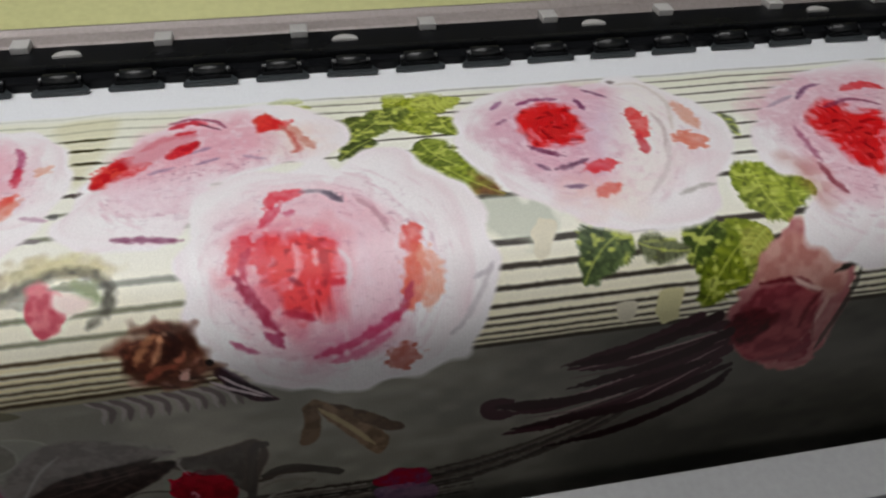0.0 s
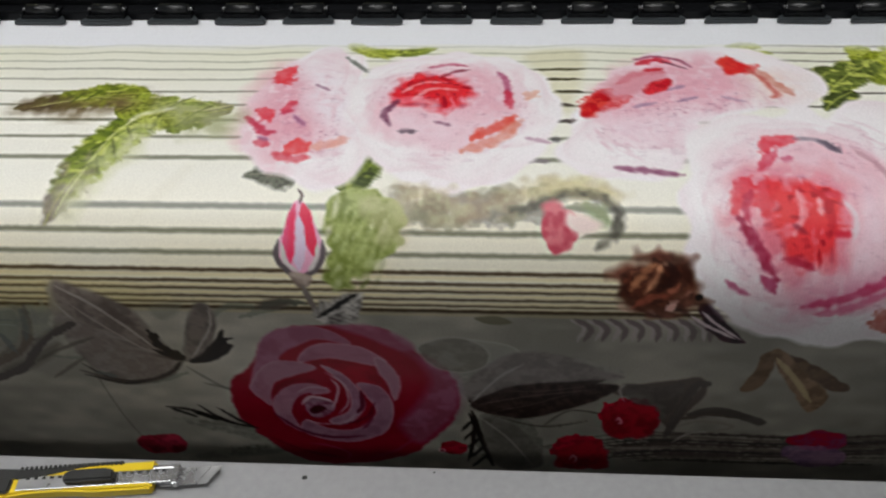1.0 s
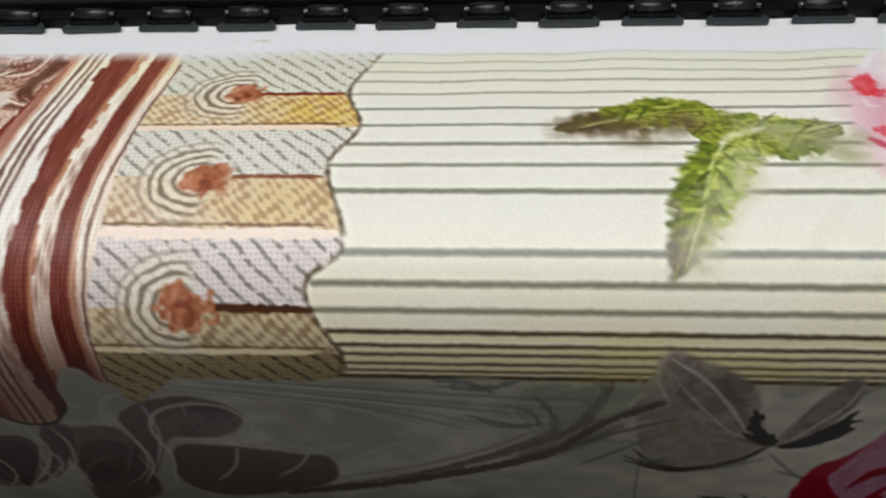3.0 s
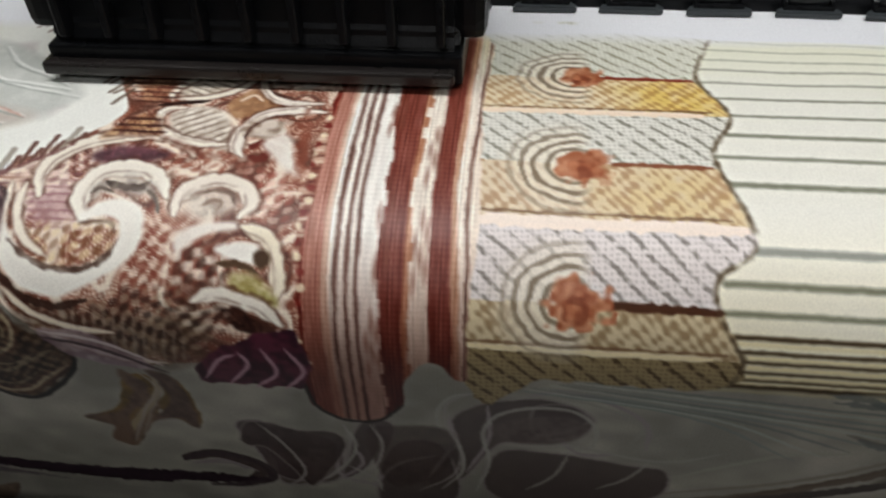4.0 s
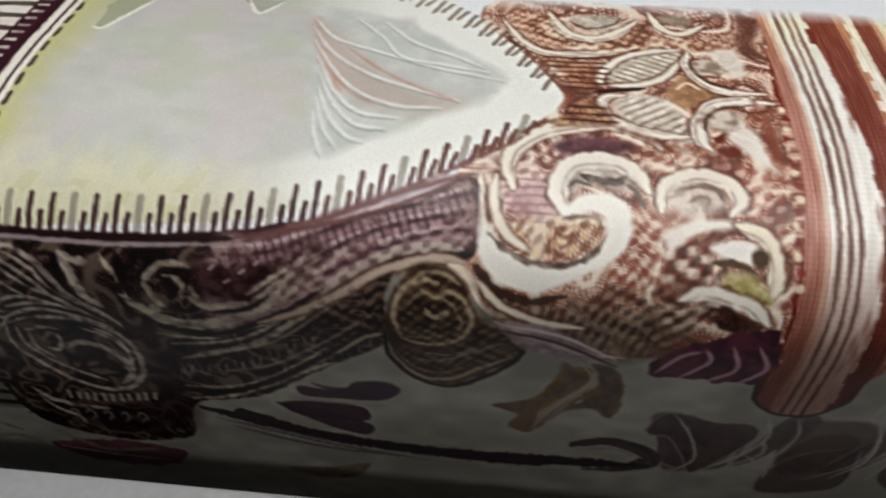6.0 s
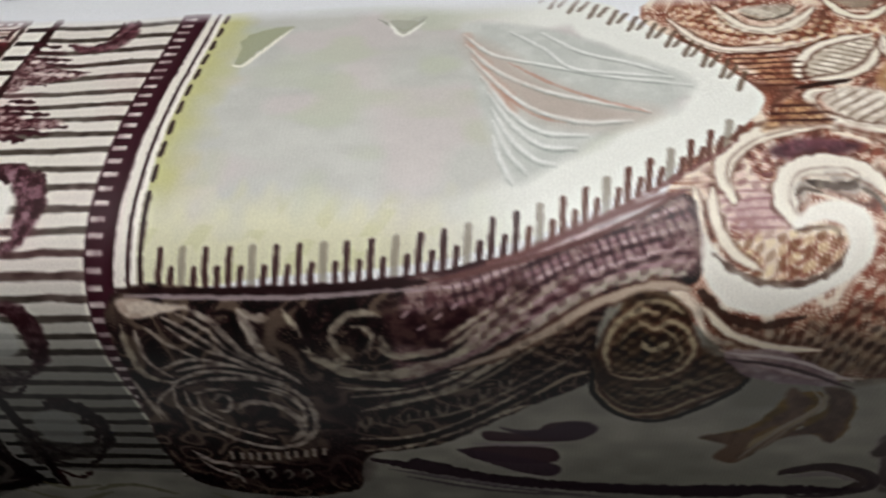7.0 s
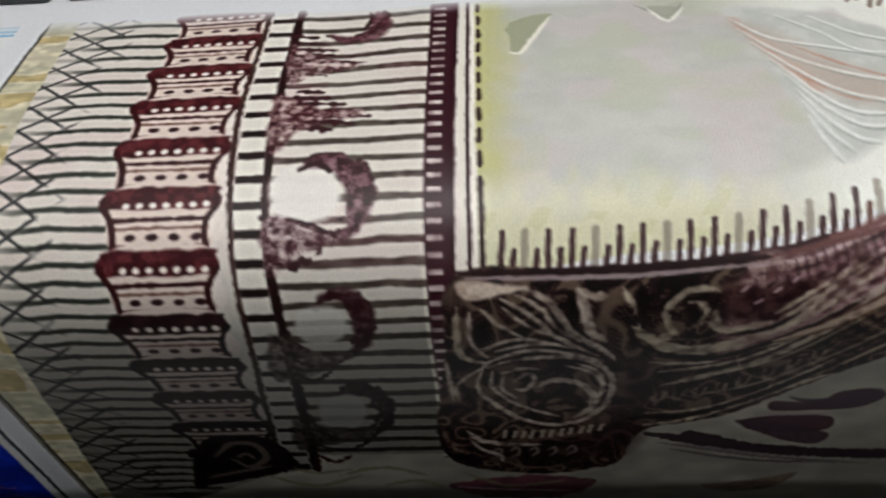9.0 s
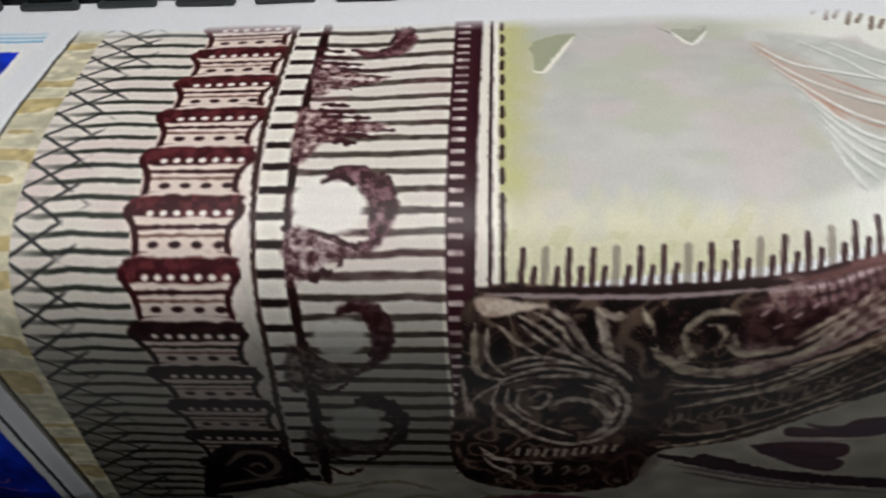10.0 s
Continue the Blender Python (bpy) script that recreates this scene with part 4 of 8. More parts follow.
leaf(39, 327, -29, 279, 19, 28.08, c='7c8a44', c2='4a5628', seed=11)
leaf(40, 332, -33, 370, -36, 28.08, c='c2cb62', c2='8f9a40', seed=12)
leaf(41, 333, -20, 349, 6, 25.92, c='a3b048', c2='66742e', seed=13)
leaf(42, 322, -38, 313, -52, 21.6, c='b8c256', c2='7f8c38', seed=14)
leaf(43, 329, 20, 351, 55, 32.4, c='8c9c44', c2='56642c', seed=15)
leaf(44, 350, -11, 356, 18, 23.76, c='9aa84a', c2='5c6a30', seed=16)
leaf(45, 253, -51, 222, -43, 14.04, c='b6c060', c2='8a9444', seed=17)
leaf(46, -195, 38, -153, 25, 32.4, c='a0ae44', c2='65742c', seed=18)
leaf(47, -175, 48, -135, 43, 23.76, c='b4be56', c2='7c8838', seed=19)
leaf(48, 528, 88, 584, 107, 45.36, c='93a33c', c2='5a6a26', seed=21)
leaf(49, 546, 85, 557, 128, 34.56, c='a8b64a', c2='5e6c2a', seed=22)
leaf(50, 535, 127, 493, 181, 49.68, c='8c9a2e', c2='56661e', seed=23)
leaf(51, 506, 122, 484, 150, 28.08, c='4e6026', c2='35441c', seed=24)
leaf(52, 445, 121, 412, 154, 36.72, c='5f7048', c2='3c4a30', seed=25)
leaf(53, 450, 131, 485, 139, 19.44, c='7d8462', c2='5c6048', seed=26)
leaf(54, 554, 17, 555, 49, 17.28, c='7c8466', c2='4f5844', seed=27)
leaf(55, 540, 130, 521, 154, 21.6, c='c0c060', c2='8f9a40', seed=28)
area("b9c0b0", "357,87 382,90 404,106 389,125 368,120 356,109", a=0.6, soft=6, rag=4)
area("e2dcc6", "384,112 401,110 393,129 385,133", rag=2)
area("ddd6c0", "433,170 446,168 446,183 439,185", rag=2)
area("d9d3a4", "461,164 478,164 478,186 466,189", rag=2)
area("c98f8c", "529,158 552,131 584,132 601,163 602,206 596,252 570,257 535,232 514,194", tag=56, c2='b56f72', rag=3, size=16, soft=4)
area("7d2a34", "519,190 540,193 554,209 546,225 528,216", c2='5c1c28', rag=2)
area("8f3a46", "558,221 584,220 591,245 571,248", c2='a85a60', rag=2)
line("e6c0b6", 4, "533,159 557,158 584,173", a=0.6)
line("e6c0b6", 4, "554,139 570,163 577,202", a=0.6)
line("e6c0b6", 4, "586,146 587,183 581,226", a=0.6)
line("e6c0b6", 4, "530,184 558,183 586,203", a=0.6)
line("9c5a5c", 3, "546,168 573,190 591,227", a=0.7)
line("3c3a34", 4, "607,159 600,206 596,240", a=0.6)
line("4a3035", 9, "515,199 481,202 443,211 403,220", tag=57, ends=(1, 0.15), rough=0.15)
line("4a3035", 10, "520,208 478,221 438,224 408,224", tag=57, ends=(1, 0.15), rough=0.15)
line("4a3035", 11, "523,218 470,240 411,261 372,265", tag=57, ends=(1, 0.15), rough=0.15)
line("4a3035", 12, "523,226 474,259 413,281 368,288", tag=57, ends=(1, 0.15), rough=0.15)
line("4a3035", 9, "494,188 462,204 421,218", tag=57, ends=(1, 0.15), rough=0.15)
line("4a3035", 8, "520,238 476,269 430,281", tag=57, ends=(1, 0.15), rough=0.15)
line("4a3035", 11, "372,265 358,262 356,251 371,251", ends=(0.6, 0.5), tag=57)
line("b59a9a", 2, "515,205 465,218 414,226", a=0.8)
line("b59a9a", 2, "520,214 457,240 394,261", a=0.8)
line("b59a9a", 2, "520,221 460,256 396,277", a=0.8)
line("b59a9a", 2, "515,237 455,274 405,282", a=0.8)
area("c4bc82", "83,-39 122,-44 121,-4 114,22 110,40 98,32 96,-2", a=0.3, soft=8)
line("4c4a26", 3.2, "89,-16 105,-16 125,-16", ends=(0.5, 0.3), rough=0.3)
line("46421f", 3.6, "94,-2 119,-2", ends=(0.5, 0.4), rough=0.3)
line("46422a", 3.4, "102,14 120,15", ends=(0.5, 0.4), rough=0.3)
line("5c5448", 3.6, "97,35 104,31 112,32", ends=(0.5, 0.4), rough=0.3)
line("4a4440", 3.6, "100,50 111,50", ends=(0.5, 0.4), rough=0.3)
line("8a8484", 3.0, "78,87 95,87", ends=(0.4, 0.4), rough=0.3)
area("b4585e", "520,208 523,187 533,171 559,170 577,174 582,202 582,226 567,247 540,237", tag=56, soft=4, rag=2, c2="8e3a44", size=14)
area("d4a298", "532,147 555,136 578,145 596,166 593,184 573,177 559,166 530,166", tag=56, soft=5, rag=2, c2="c08078", size=14)
area("4c0e18", "517,198 527,187 545,192 555,202 545,214 531,223", soft=5, rag=2, c2="6c1a24")
line("7a2c34", 4, "533,167 555,167 566,170 576,179", soft=2.5, rough=0.3)
line("e0b8b0", 4, "557,166 568,173 580,178", soft=2.5)
line("7e3038", 4, "580,179 574,193 574,212", soft=3, rough=0.3)
line("8e4850", 6, "548,243 578,240 592,229", soft=4, rough=0.3, a=0.8)
line("38342e", 4, "587,165 603,159 616,155", soft=2, rough=0.3)
line("3a2628", 10, "405,220 445,217 482,203 507,191", rough=0.2, ends=(0.15, 1))
line("3a2628", 10, "411,245 453,236 495,222 520,207", rough=0.2, ends=(0.15, 1))
line("3a2628", 11, "362,255 411,259 460,251 511,236", rough=0.2, ends=(0.4, 0.6))
line("382527", 10, "374,283 427,279 477,271 531,243", rough=0.2, ends=(0.15, 0.5))
line("352426", 9, "401,312 461,301 517,271 533,250", rough=0.2, ends=(0.1, 0.4))
line("6e5a5a", 1.8, "411,234 455,230 501,213", a=0.7)
line("6e5a5a", 1.8, "384,272 434,270 493,248", a=0.7)
line("6e5a5a", 1.6, "417,300 467,288 517,256", a=0.6)
rose(58, "-109,52 -107,22 -96,-10 -82,-31 -60,-53 -35,-26 -20,36 -19,76 -28,108 -46,111 -73,98 -98,78", -63, 39, seed=1)
blush("-106,42 -98,-10 -76,-22 -55,28 -53,66 -71,88 -94,79", "e2a2b2", 0.75)
blush("-81,-27 -49,-10 -32,54 -57,42", "f2eef4", 0.8)
stroke("e6323c", 9, "-90,5 -87,-10 -81,-17")
stroke("e6323c", 5, "-85,6 -79,-2")
stroke("d83044", 4.5, "-79,42 -76,34 -72,27")
stroke("c02848", 2.5, "-80,43 -72,39")
stroke("e23644", 7, "-96,40 -90,43 -87,51")
stroke("c42a46", 4, "-102,47 -93,56 -88,63 -81,62")
stroke("d84a5c", 5, "-91,72 -83,74")
stroke("e6383a", 9, "-70,81 -64,75 -57,80")
stroke("d84a58", 4, "-78,82 -68,86 -55,86")
stroke("e8a698", 5, "-55,77 -43,73 -31,68")
stroke("9a5a80", 2, "-71,45 -62,56")
stroke("9c6a8c", 1.8, "-91,67 -83,70")
stroke("8c5a78", 1.6, "-63,6 -52,14")
stroke("5a6058", 2.2, "-47,-34 -34,-18 -23,-8")
rose(59, "-38,36 -33,-6 -5,-35 38,-42 79,-28 102,12 103,50 90,82 76,94 52,108 19,110 -5,96 -21,71", 23, 28, seed=2)
blush("-15,48 -11,14 10,-17 50,-20 72,2 74,44 55,65 27,73 -2,65", "ebb6c4", 0.8)
blush("-7,51 7,38 40,44 62,50 41,68 13,68", "f0dbe4", 0.8)
heart("-7,22 -3,-0 9,-10 27,-7 44,6 46,18 38,35 25,38 14,27 3,31", seed=3)
stroke("f4b0b4", 1.8, "-2,17 10,4 27,3")
stroke("f4b0b4", 1.8, "6,25 18,12 36,13")
stroke("c81e2c", 2.4, "1,7 15,-2 31,-1")
stroke("8a2038", 2.0, "23,-4 33,-12 43,-15")
stroke("c05070", 2.2, "14,-18 30,-22 42,-20")
stroke("6a3450", 3.2, "-4,27 -11,42 -7,55")
stroke("5c4a58", 2.4, "-1,61 11,61")
stroke("a84068", 3, "63,-12 69,2 69,28")
stroke("d03a50", 4, "69,13 71,35")
stroke("e24434", 6.5, "73,45 62,56 46,68")
stroke("e08a78", 6, "77,50 66,65 52,74 40,79")
stroke("e6a890", 8, "82,17 88,21")
stroke("8a5a74", 1.8, "22,51 33,55")
stroke("b890a8", 2, "80,67 96,71")
stroke("47444a", 3, "96,68 102,69")
rose(60, "115,36 139,-10 172,-37 214,-48 252,-39 279,-12 279,16 259,34 225,40 188,56 175,97 137,99 104,90 98,76 107,62", 176, 34, seed=5)
blush("121,38 142,-2 175,-29 215,-31 230,5 210,27 173,34 142,44", "e8a8b8", 0.75)
blush("134,50 171,44 206,46 185,69 146,74", "f0dde6", 0.7)
blush("231,-15 264,-11 264,16 246,27 232,13", "f0d8d0", 0.7)
stroke("e6302c", 11, "119,38 128,26 138,13")
stroke("e23a40", 9, "130,32 141,26 149,22")
stroke("e23a3e", 8, "161,11 171,7 180,-1")
stroke("d84a58", 4, "143,5 160,-9 178,-12")
stroke("d83044", 4, "160,-22 175,-30 185,-27")
stroke("8c3050", 2, "159,-30 176,-35 191,-30 198,-20")
stroke("e03a3c", 8, "228,-25 233,-15 243,-20")
stroke("d8503c", 4, "225,-35 228,-20")
stroke("d08878", 5, "241,-17 250,5 257,18")
stroke("7a3458", 2.8, "134,92 154,94 174,97")
stroke("a080a0", 2, "151,34 166,29")
stroke("9a7898", 2, "181,27 195,21")
stroke("a080a0", 1.8, "176,13 188,7")
stroke("b090ac", 2, "211,21 225,27")
stroke("4c403e", 3, "106,50 113,49")
area("e04a40", "115,43 122,29 135,11 139,23 132,36 121,46", soft=4, rag=2.5, c2="c41e28", size=6)
area("dd4a50", "130,36 142,24 150,22 143,35", soft=4, rag=2, c2="e88a92", size=5)
area("dc93a0", "132,12 157,-12 177,-16 178,-2 162,10 146,24", a=0.75, soft=7, rag=3)
area("e23a44", "161,13 169,1 180,-3 177,10 167,18", soft=3.5, rag=2, c2="c02030", size=5)
line("d23a4c", 4.5, "160,-24 173,-30 183,-25", rough=0.4, soft=2.5)
line("d83a48", 4, "165,-14 177,-17", rough=0.4, soft=2.5)
line("8c4a60", 2.2, "179,-28 195,-17", rough=0.3)
area("e6463e", "217,-28 226,-32 239,-19 231,-12 221,-8", soft=4, rag=2, c2="d82a30", size=5)
line("cc6a60", 4, "235,-17 243,-1 247,17 243,22", rough=0.3, soft=4)
rose(61, "356,-2 386,-40 425,-51 474,-43 492,-50 518,-48 538,-18 552,24 542,64 519,92 512,114 479,124 445,123 407,108 376,85 358,49", 430, 34, seed=6)
blush("371,16 397,-27 437,-45 483,-42 483,5 465,62 437,87 401,77 381,50", "e0acc0", 0.75)
blush("458,1 484,-4 468,50 446,60", "e6cfe0", 0.8)
blush("416,79 453,84 464,97 439,104 411,93", "eec2bc", 0.7)
blush("500,-39 528,-15 491,78 452,112 448,88", "f4f0ec", 0.8)
heart("402,-1 415,-15 431,-22 444,-9 449,12 444,28 431,41 414,43 405,32", seed=6, c="e41c22", dark="a80c18")
stroke("8a3a68", 3, "410,-20 425,-26 442,-24")
stroke("7a3a62", 3, "455,-22 457,-4")
stroke("6a3458", 2.4, "466,-35 480,-21")
stroke("8a4a78", 2.4, "389,-15 399,-27")
stroke("8a4a70", 2.4, "387,8 396,1")
stroke("7a3a5c", 3, "402,39 411,47 423,54")
stroke("5c3450", 3, "413,67 426,64 438,59")
stroke("7a5070", 2.4, "402,60 409,68")
stroke("7a5a78", 2.2, "414,84 429,85")
stroke("e02a34", 9, "432,70 445,67 456,66")
stroke("e0685c", 7, "434,94 450,86")
stroke("e23030", 10, "491,-1 490,19 484,42")
stroke("c8303c", 5, "483,38 480,59")
stroke("dd6a50", 14, "509,45 519,47 516,58")
stroke("e0a088", 8, "528,-6 529,12 530,34")
stroke("ddd2cc", 2.2, "494,-40 514,-37 522,-7 510,34")
stroke("dccfd0", 2.2, "502,48 488,77 468,98")
stroke("b8b2ae", 2.2, "489,100 505,95 515,94")
stroke("6a5a5a", 4, "490,-45 495,-44")
stroke("cdbcbc", 2, "504,8 504,33 494,60")
rose(62, "572,32 622,-19 682,-44 738,-46 752,1 705,82 660,134 629,162 595,162 566,142 566,123 588,105 565,88 560,63", 639, 57, seed=7)
blush("584,3 631,-29 673,-33 713,-16 636,106 607,107 590,90 588,46", "e2b0c0", 0.7)
blush("575,77 590,90 591,114 579,104", "b4645c", 0.6)
heart("626,21 650,12 658,29 677,36 662,64 640,99 628,92 618,71 615,54", seed=8, c="e41c22", dark="a80c18")
stroke("8a3a5c", 3, "639,21 665,12 685,24")
stroke("e03038", 7, "669,-4 691,-9 703,-1")
stroke("7a4a70", 2.4, "625,5 643,-12 658,-16")
stroke("b09ab0", 2.4, "596,14 623,0")
stroke("a8607c", 3, "600,44 599,65 600,83")
stroke("8a3a48", 3, "597,85 599,101 605,112")
rose(63, "172,110 178,78 190,60 212,42 237,40 261,34 270,45 280,34 300,26 320,31 327,49 345,63 355,89 358,113 358,138 353,164 344,182 326,203 292,210 249,213 212,200 185,174 172,139", 235, 129, seed=9)
blush("197,110 213,86 241,66 276,76 299,110 298,146 275,172 237,183 211,159 199,134", "e8a6b6", 0.6)
blush("266,98 289,109 296,132 287,158 262,166 247,153 263,132", "edd6e0", 0.8)
blush("220,83 248,72 274,90 266,102 233,93", "f0d4dc", 0.75)
blush("246,168 273,160 294,152 289,174 264,188 244,189", "dc80a0", 0.6)
blush("197,124 208,101 222,94 254,95 268,114 263,148 246,158 226,154 207,137", "dc5064", 0.6)
heart("222,100 236,97 256,100 262,110 263,125 257,148 247,155 229,151 225,137 221,120", seed=9, c="e83a44", dark="b0182c")
stroke("f0aab4", 3, "238,107 240,122 234,135")
stroke("d02838", 3.4, "247,104 254,116 257,134")
stroke("f2b4bc", 2, "250,112 250,123")
stroke("8a1830", 2, "234,130 241,134")
stroke("d82840", 3, "256,134 266,135")
stroke("e0485c", 3, "255,110 263,110")
stroke("b0203c", 2.6, "228,149 241,152 247,156")
stroke("e02c3c", 8, "202,121 207,107 212,99")
stroke("e23240", 8, "218,123 220,110 222,99")
stroke("c03050", 3, "209,129 207,118 212,108")
stroke("e23444", 7, "223,78 230,69 245,66")
stroke("d84058", 5, "220,92 226,84 231,78")
stroke("d0607c", 3, "233,84 241,83")
stroke("8c8290", 1.8, "245,66 255,66 262,70")
stroke("4e4858", 3.4, "261,68 270,78")
stroke("9a1e40", 4.5, "203,126 213,141 218,151 226,162")
stroke("a83058", 4, "217,160 226,170")
stroke("b04a70", 2, "197,163 206,170 212,172")
stroke("c898a4", 2.4, "279,76 290,90 296,106")
stroke("e04038", 8, "309,101 309,111 305,121")
stroke("e4604a", 11, "310,119 308,137 303,153")
stroke("eaa088", 10, "316,120 318,138 313,154")
stroke("b8405c", 3.5, "305,140 299,153 290,164")
stroke("c83a64", 4.5, "244,181 265,175 283,165 299,156")
stroke("d8688c", 4, "252,187 271,182 289,170")
stroke("b85a4c", 16, "289,192 297,189 306,190")
stroke("c8c0c8", 2, "343,141 351,138 356,133")
stroke("ccc4ca", 2, "354,135 346,151 335,168 327,176")
stroke("e6d8de", 1.8, "264,114 270,125 267,139")
line("55574c", 6, "71,122 83,120 100,112 119,112 133,122 132,133 122,142", rough=0.25, a=0.85, soft=4, dry=0.6)
line("8b8f76", 5, "103,120 119,120 127,128", rough=0.5, a=0.7)
area("efe6d6", "104,123 117,126 122,133 109,138", tag=64, rag=1)
area("dd8f92", "91,126 106,122 111,132 106,145 93,145", tag=64, c2='c85a68', rag=2)
line("b04458", 4, "94,130 98,139 103,144", rough=0.4)
area("875848", "131,156 145,150 173,148 178,165 186,177 173,190 150,187 137,170", tag=65, c2='5c3a30', rag=6, size=9, soft=9)
line("c89078", 3.97844, "145,156 147,161 152,164", a=0.7, soft=2.5, dry=0.8)
line("2c1a18", 4.05143, "140,158 139,163 151,170", a=0.7, soft=2.5, dry=0.8)
line("8a5444", 3.67442, "154,168 156,174 163,182", a=0.7, soft=2.5, dry=0.8)
line("e0b4a0", 3.6974, "171,166 172,171 173,175", a=0.7, soft=2.5, dry=0.8)
line("4a2a24", 2.84028, "157,156 158,161 158,166", a=0.7, soft=2.5, dry=0.8)
line("c89078", 4.99131, "166,166 168,172 176,174", a=0.7, soft=2.5, dry=0.8)
line("2c1a18", 3.18808, "153,178 153,185 163,192", a=0.7, soft=2.5, dry=0.8)
line("8a5444", 3.11618, "146,176 150,182 156,187", a=0.7, soft=2.5, dry=0.8)
line("e0b4a0", 3.05714, "152,176 151,182 159,189", a=0.7, soft=2.5, dry=0.8)
line("4a2a24", 2.53641, "152,159 152,164 160,166", a=0.7, soft=2.5, dry=0.8)
line("c89078", 4.31235, "143,165 146,171 151,175", a=0.7, soft=2.5, dry=0.8)
line("2c1a18", 4.89575, "158,159 163,164 164,168", a=0.7, soft=2.5, dry=0.8)
line("8a5444", 2.50906, "144,170 147,176 151,179", a=0.7, soft=2.5, dry=0.8)
line("e0b4a0", 4.15654, "173,165 176,170 176,172", a=0.7, soft=2.5, dry=0.8)
line("4a2a24", 4.19572, "174,177 174,183 180,190", a=0.7, soft=2.5, dry=0.8)
line("c89078", 4.37217, "169,162 174,168 174,173", a=0.7, soft=2.5, dry=0.8)
line("2c1a18", 2.05029, "165,178 170,184 174,185", a=0.7, soft=2.5, dry=0.8)
line("8a5444", 4.91684, "147,169 150,174 153,178", a=0.7, soft=2.5, dry=0.8)
line("e0b4a0", 4.64132, "144,176 144,182 148,184", a=0.7, soft=2.5, dry=0.8)
line("4a2a24", 3.64169, "148,166 147,171 154,179", a=0.7, soft=2.5, dry=0.8)
line("c89078", 4.46492, "171,163 171,168 177,171", a=0.7, soft=2.5, dry=0.8)
line("2c1a18", 4.82756, "167,159 168,164 172,169", a=0.7, soft=2.5, dry=0.8)
line("8a5444", 3.8595, "156,171 159,177 167,184", a=0.7, soft=2.5, dry=0.8)
line("e0b4a0", 4.16623, "140,178 138,184 147,186", a=0.7, soft=2.5, dry=0.8)
line("4a2a24", 3.99778, "146,156 145,161 153,163", a=0.7, soft=2.5, dry=0.8)
line("c89078", 2.34014, "170,158 168,163 178,170", a=0.7, soft=2.5, dry=0.8)
line("c68a70", 8, "142,158 153,165 160,181", rough=0.5)
line("d8a08c", 7, "162,173 169,165 175,173", rough=0.5)
line("2b1a18", 6, "155,151 161,161 157,173", rough=0.5)
line("b06a54", 5, "138,162 145,171", rough=0.5)
line("e0b0a4", 6, "170,179 165,185", rough=0.5)
dot("231a18", 183, 175, 2.5)
area("e7a9c4", "-60,119 -53,119 -46,132 -40,147 -43,158 -56,164 -66,158 -68,145 -63,131", tag=66)
line("e23a5c", 7, "-54,120 -50,134 -46,151")
line("e2577c", 5, "-59,120 -62,137 -64,152")
line("d9c2d8", 7, "-56,129 -55,144 -56,160")
line("e6446a", 4, "-60,125 -60,141 -61,156")
line("6b6264", 3.5, "-68,142 -69,153 -61,163 -56,164")
line("6b6264", 3.5, "-41,142 -41,152 -47,161 -54,164")
line("cfc6c4", 3, "-66,144 -64,155 -57,162")
line("cfc6c4", 3, "-44,144 -45,154 -50,161")
line("5a4a48", 1.6, "-56,119 -55,114 -58,110")
area("b8a89c", "-62,162 -49,164 -51,171 -57,173 -60,169", tag=66, c2='8a7a70')
line("8a8078", 4, "-55,171 -51,184 -48,197")
leaf(67, -50, 199, -18, 175, 24, c='c4bfb8', c2='6e6864', light='e0dcd6', seed=3)
line("2b2826", 4, "-48,197 -37,188 -24,178", rough=0.4)
line("5f6055", 5, "-86,190 -69,184 -55,186", a=0.7, rough=0.5)
area("a28c70", "1,110 22,107 53,112 86,103 103,99 131,106 133,113 103,113 69,122 49,130 29,129 9,123", a=0.5, soft=10, rag=6, c2="cfc79a", size=8)
area("d8d29c", "79,106 100,101 123,104 133,112 106,112 86,112", a=0.6, soft=8, rag=4)
line("4c4a40", 6, "71,123 86,118 99,113 116,111 129,116 134,126 131,137 121,145", rough=0.3, a=0.8, soft=4, dry=0.4)
area("8e9c74", "114,118 126,120 129,130 119,129", a=0.8, soft=5, rag=2)
area("f0dcd6", "103,123 118,127 124,131 110,137 103,134", soft=5)
area("d6727c", "91,120 99,118 104,130 107,144 98,146 92,138", soft=5, c2="c04a5c", rag=3)
area("3c2018", "138,161 146,153 158,151 175,149 178,164 169,177 155,185 145,188 135,177", a=0.85, soft=7, rag=4, c2="5e3426", size=7)
line("c08460", 5, "143,170 148,161 155,154", rough=0.5, dry=0.4, soft=2.5)
line("d89c78", 4, "151,173 156,163 159,154", rough=0.5, dry=0.4, soft=2.5)
line("a85c48", 5, "145,184 154,176 166,174", rough=0.5, dry=0.4, soft=2.5)
line("b87058", 4, "164,172 170,166", rough=0.5, dry=0.4, soft=2.5)
line("241210", 6, "163,152 167,161 163,169", rough=0.4, dry=0.3, soft=2.5)
area("574834", "-263,37 -253,24 -231,24 -220,36 -236,44 -252,43", a=0.55, soft=8, rag=4)
area("8c8274", "-212,133 -210,117 -200,104 -191,111 -199,125 -207,132", a=0.6, soft=8, rag=4)
line("d8de96", 1.8, "-179,28 -209,24 -234,30 -257,38", a=0.75, dry=0.4)
line("d8de96", 1.8, "-175,46 -187,69 -195,96 -207,130", a=0.75, dry=0.4)
line("cfd68c", 1.8, "-116,41 -140,28 -158,33 -170,43", a=0.7, dry=0.4)
line("3e4a1e", 2.0, "-185,35 -192,43", a=0.6)
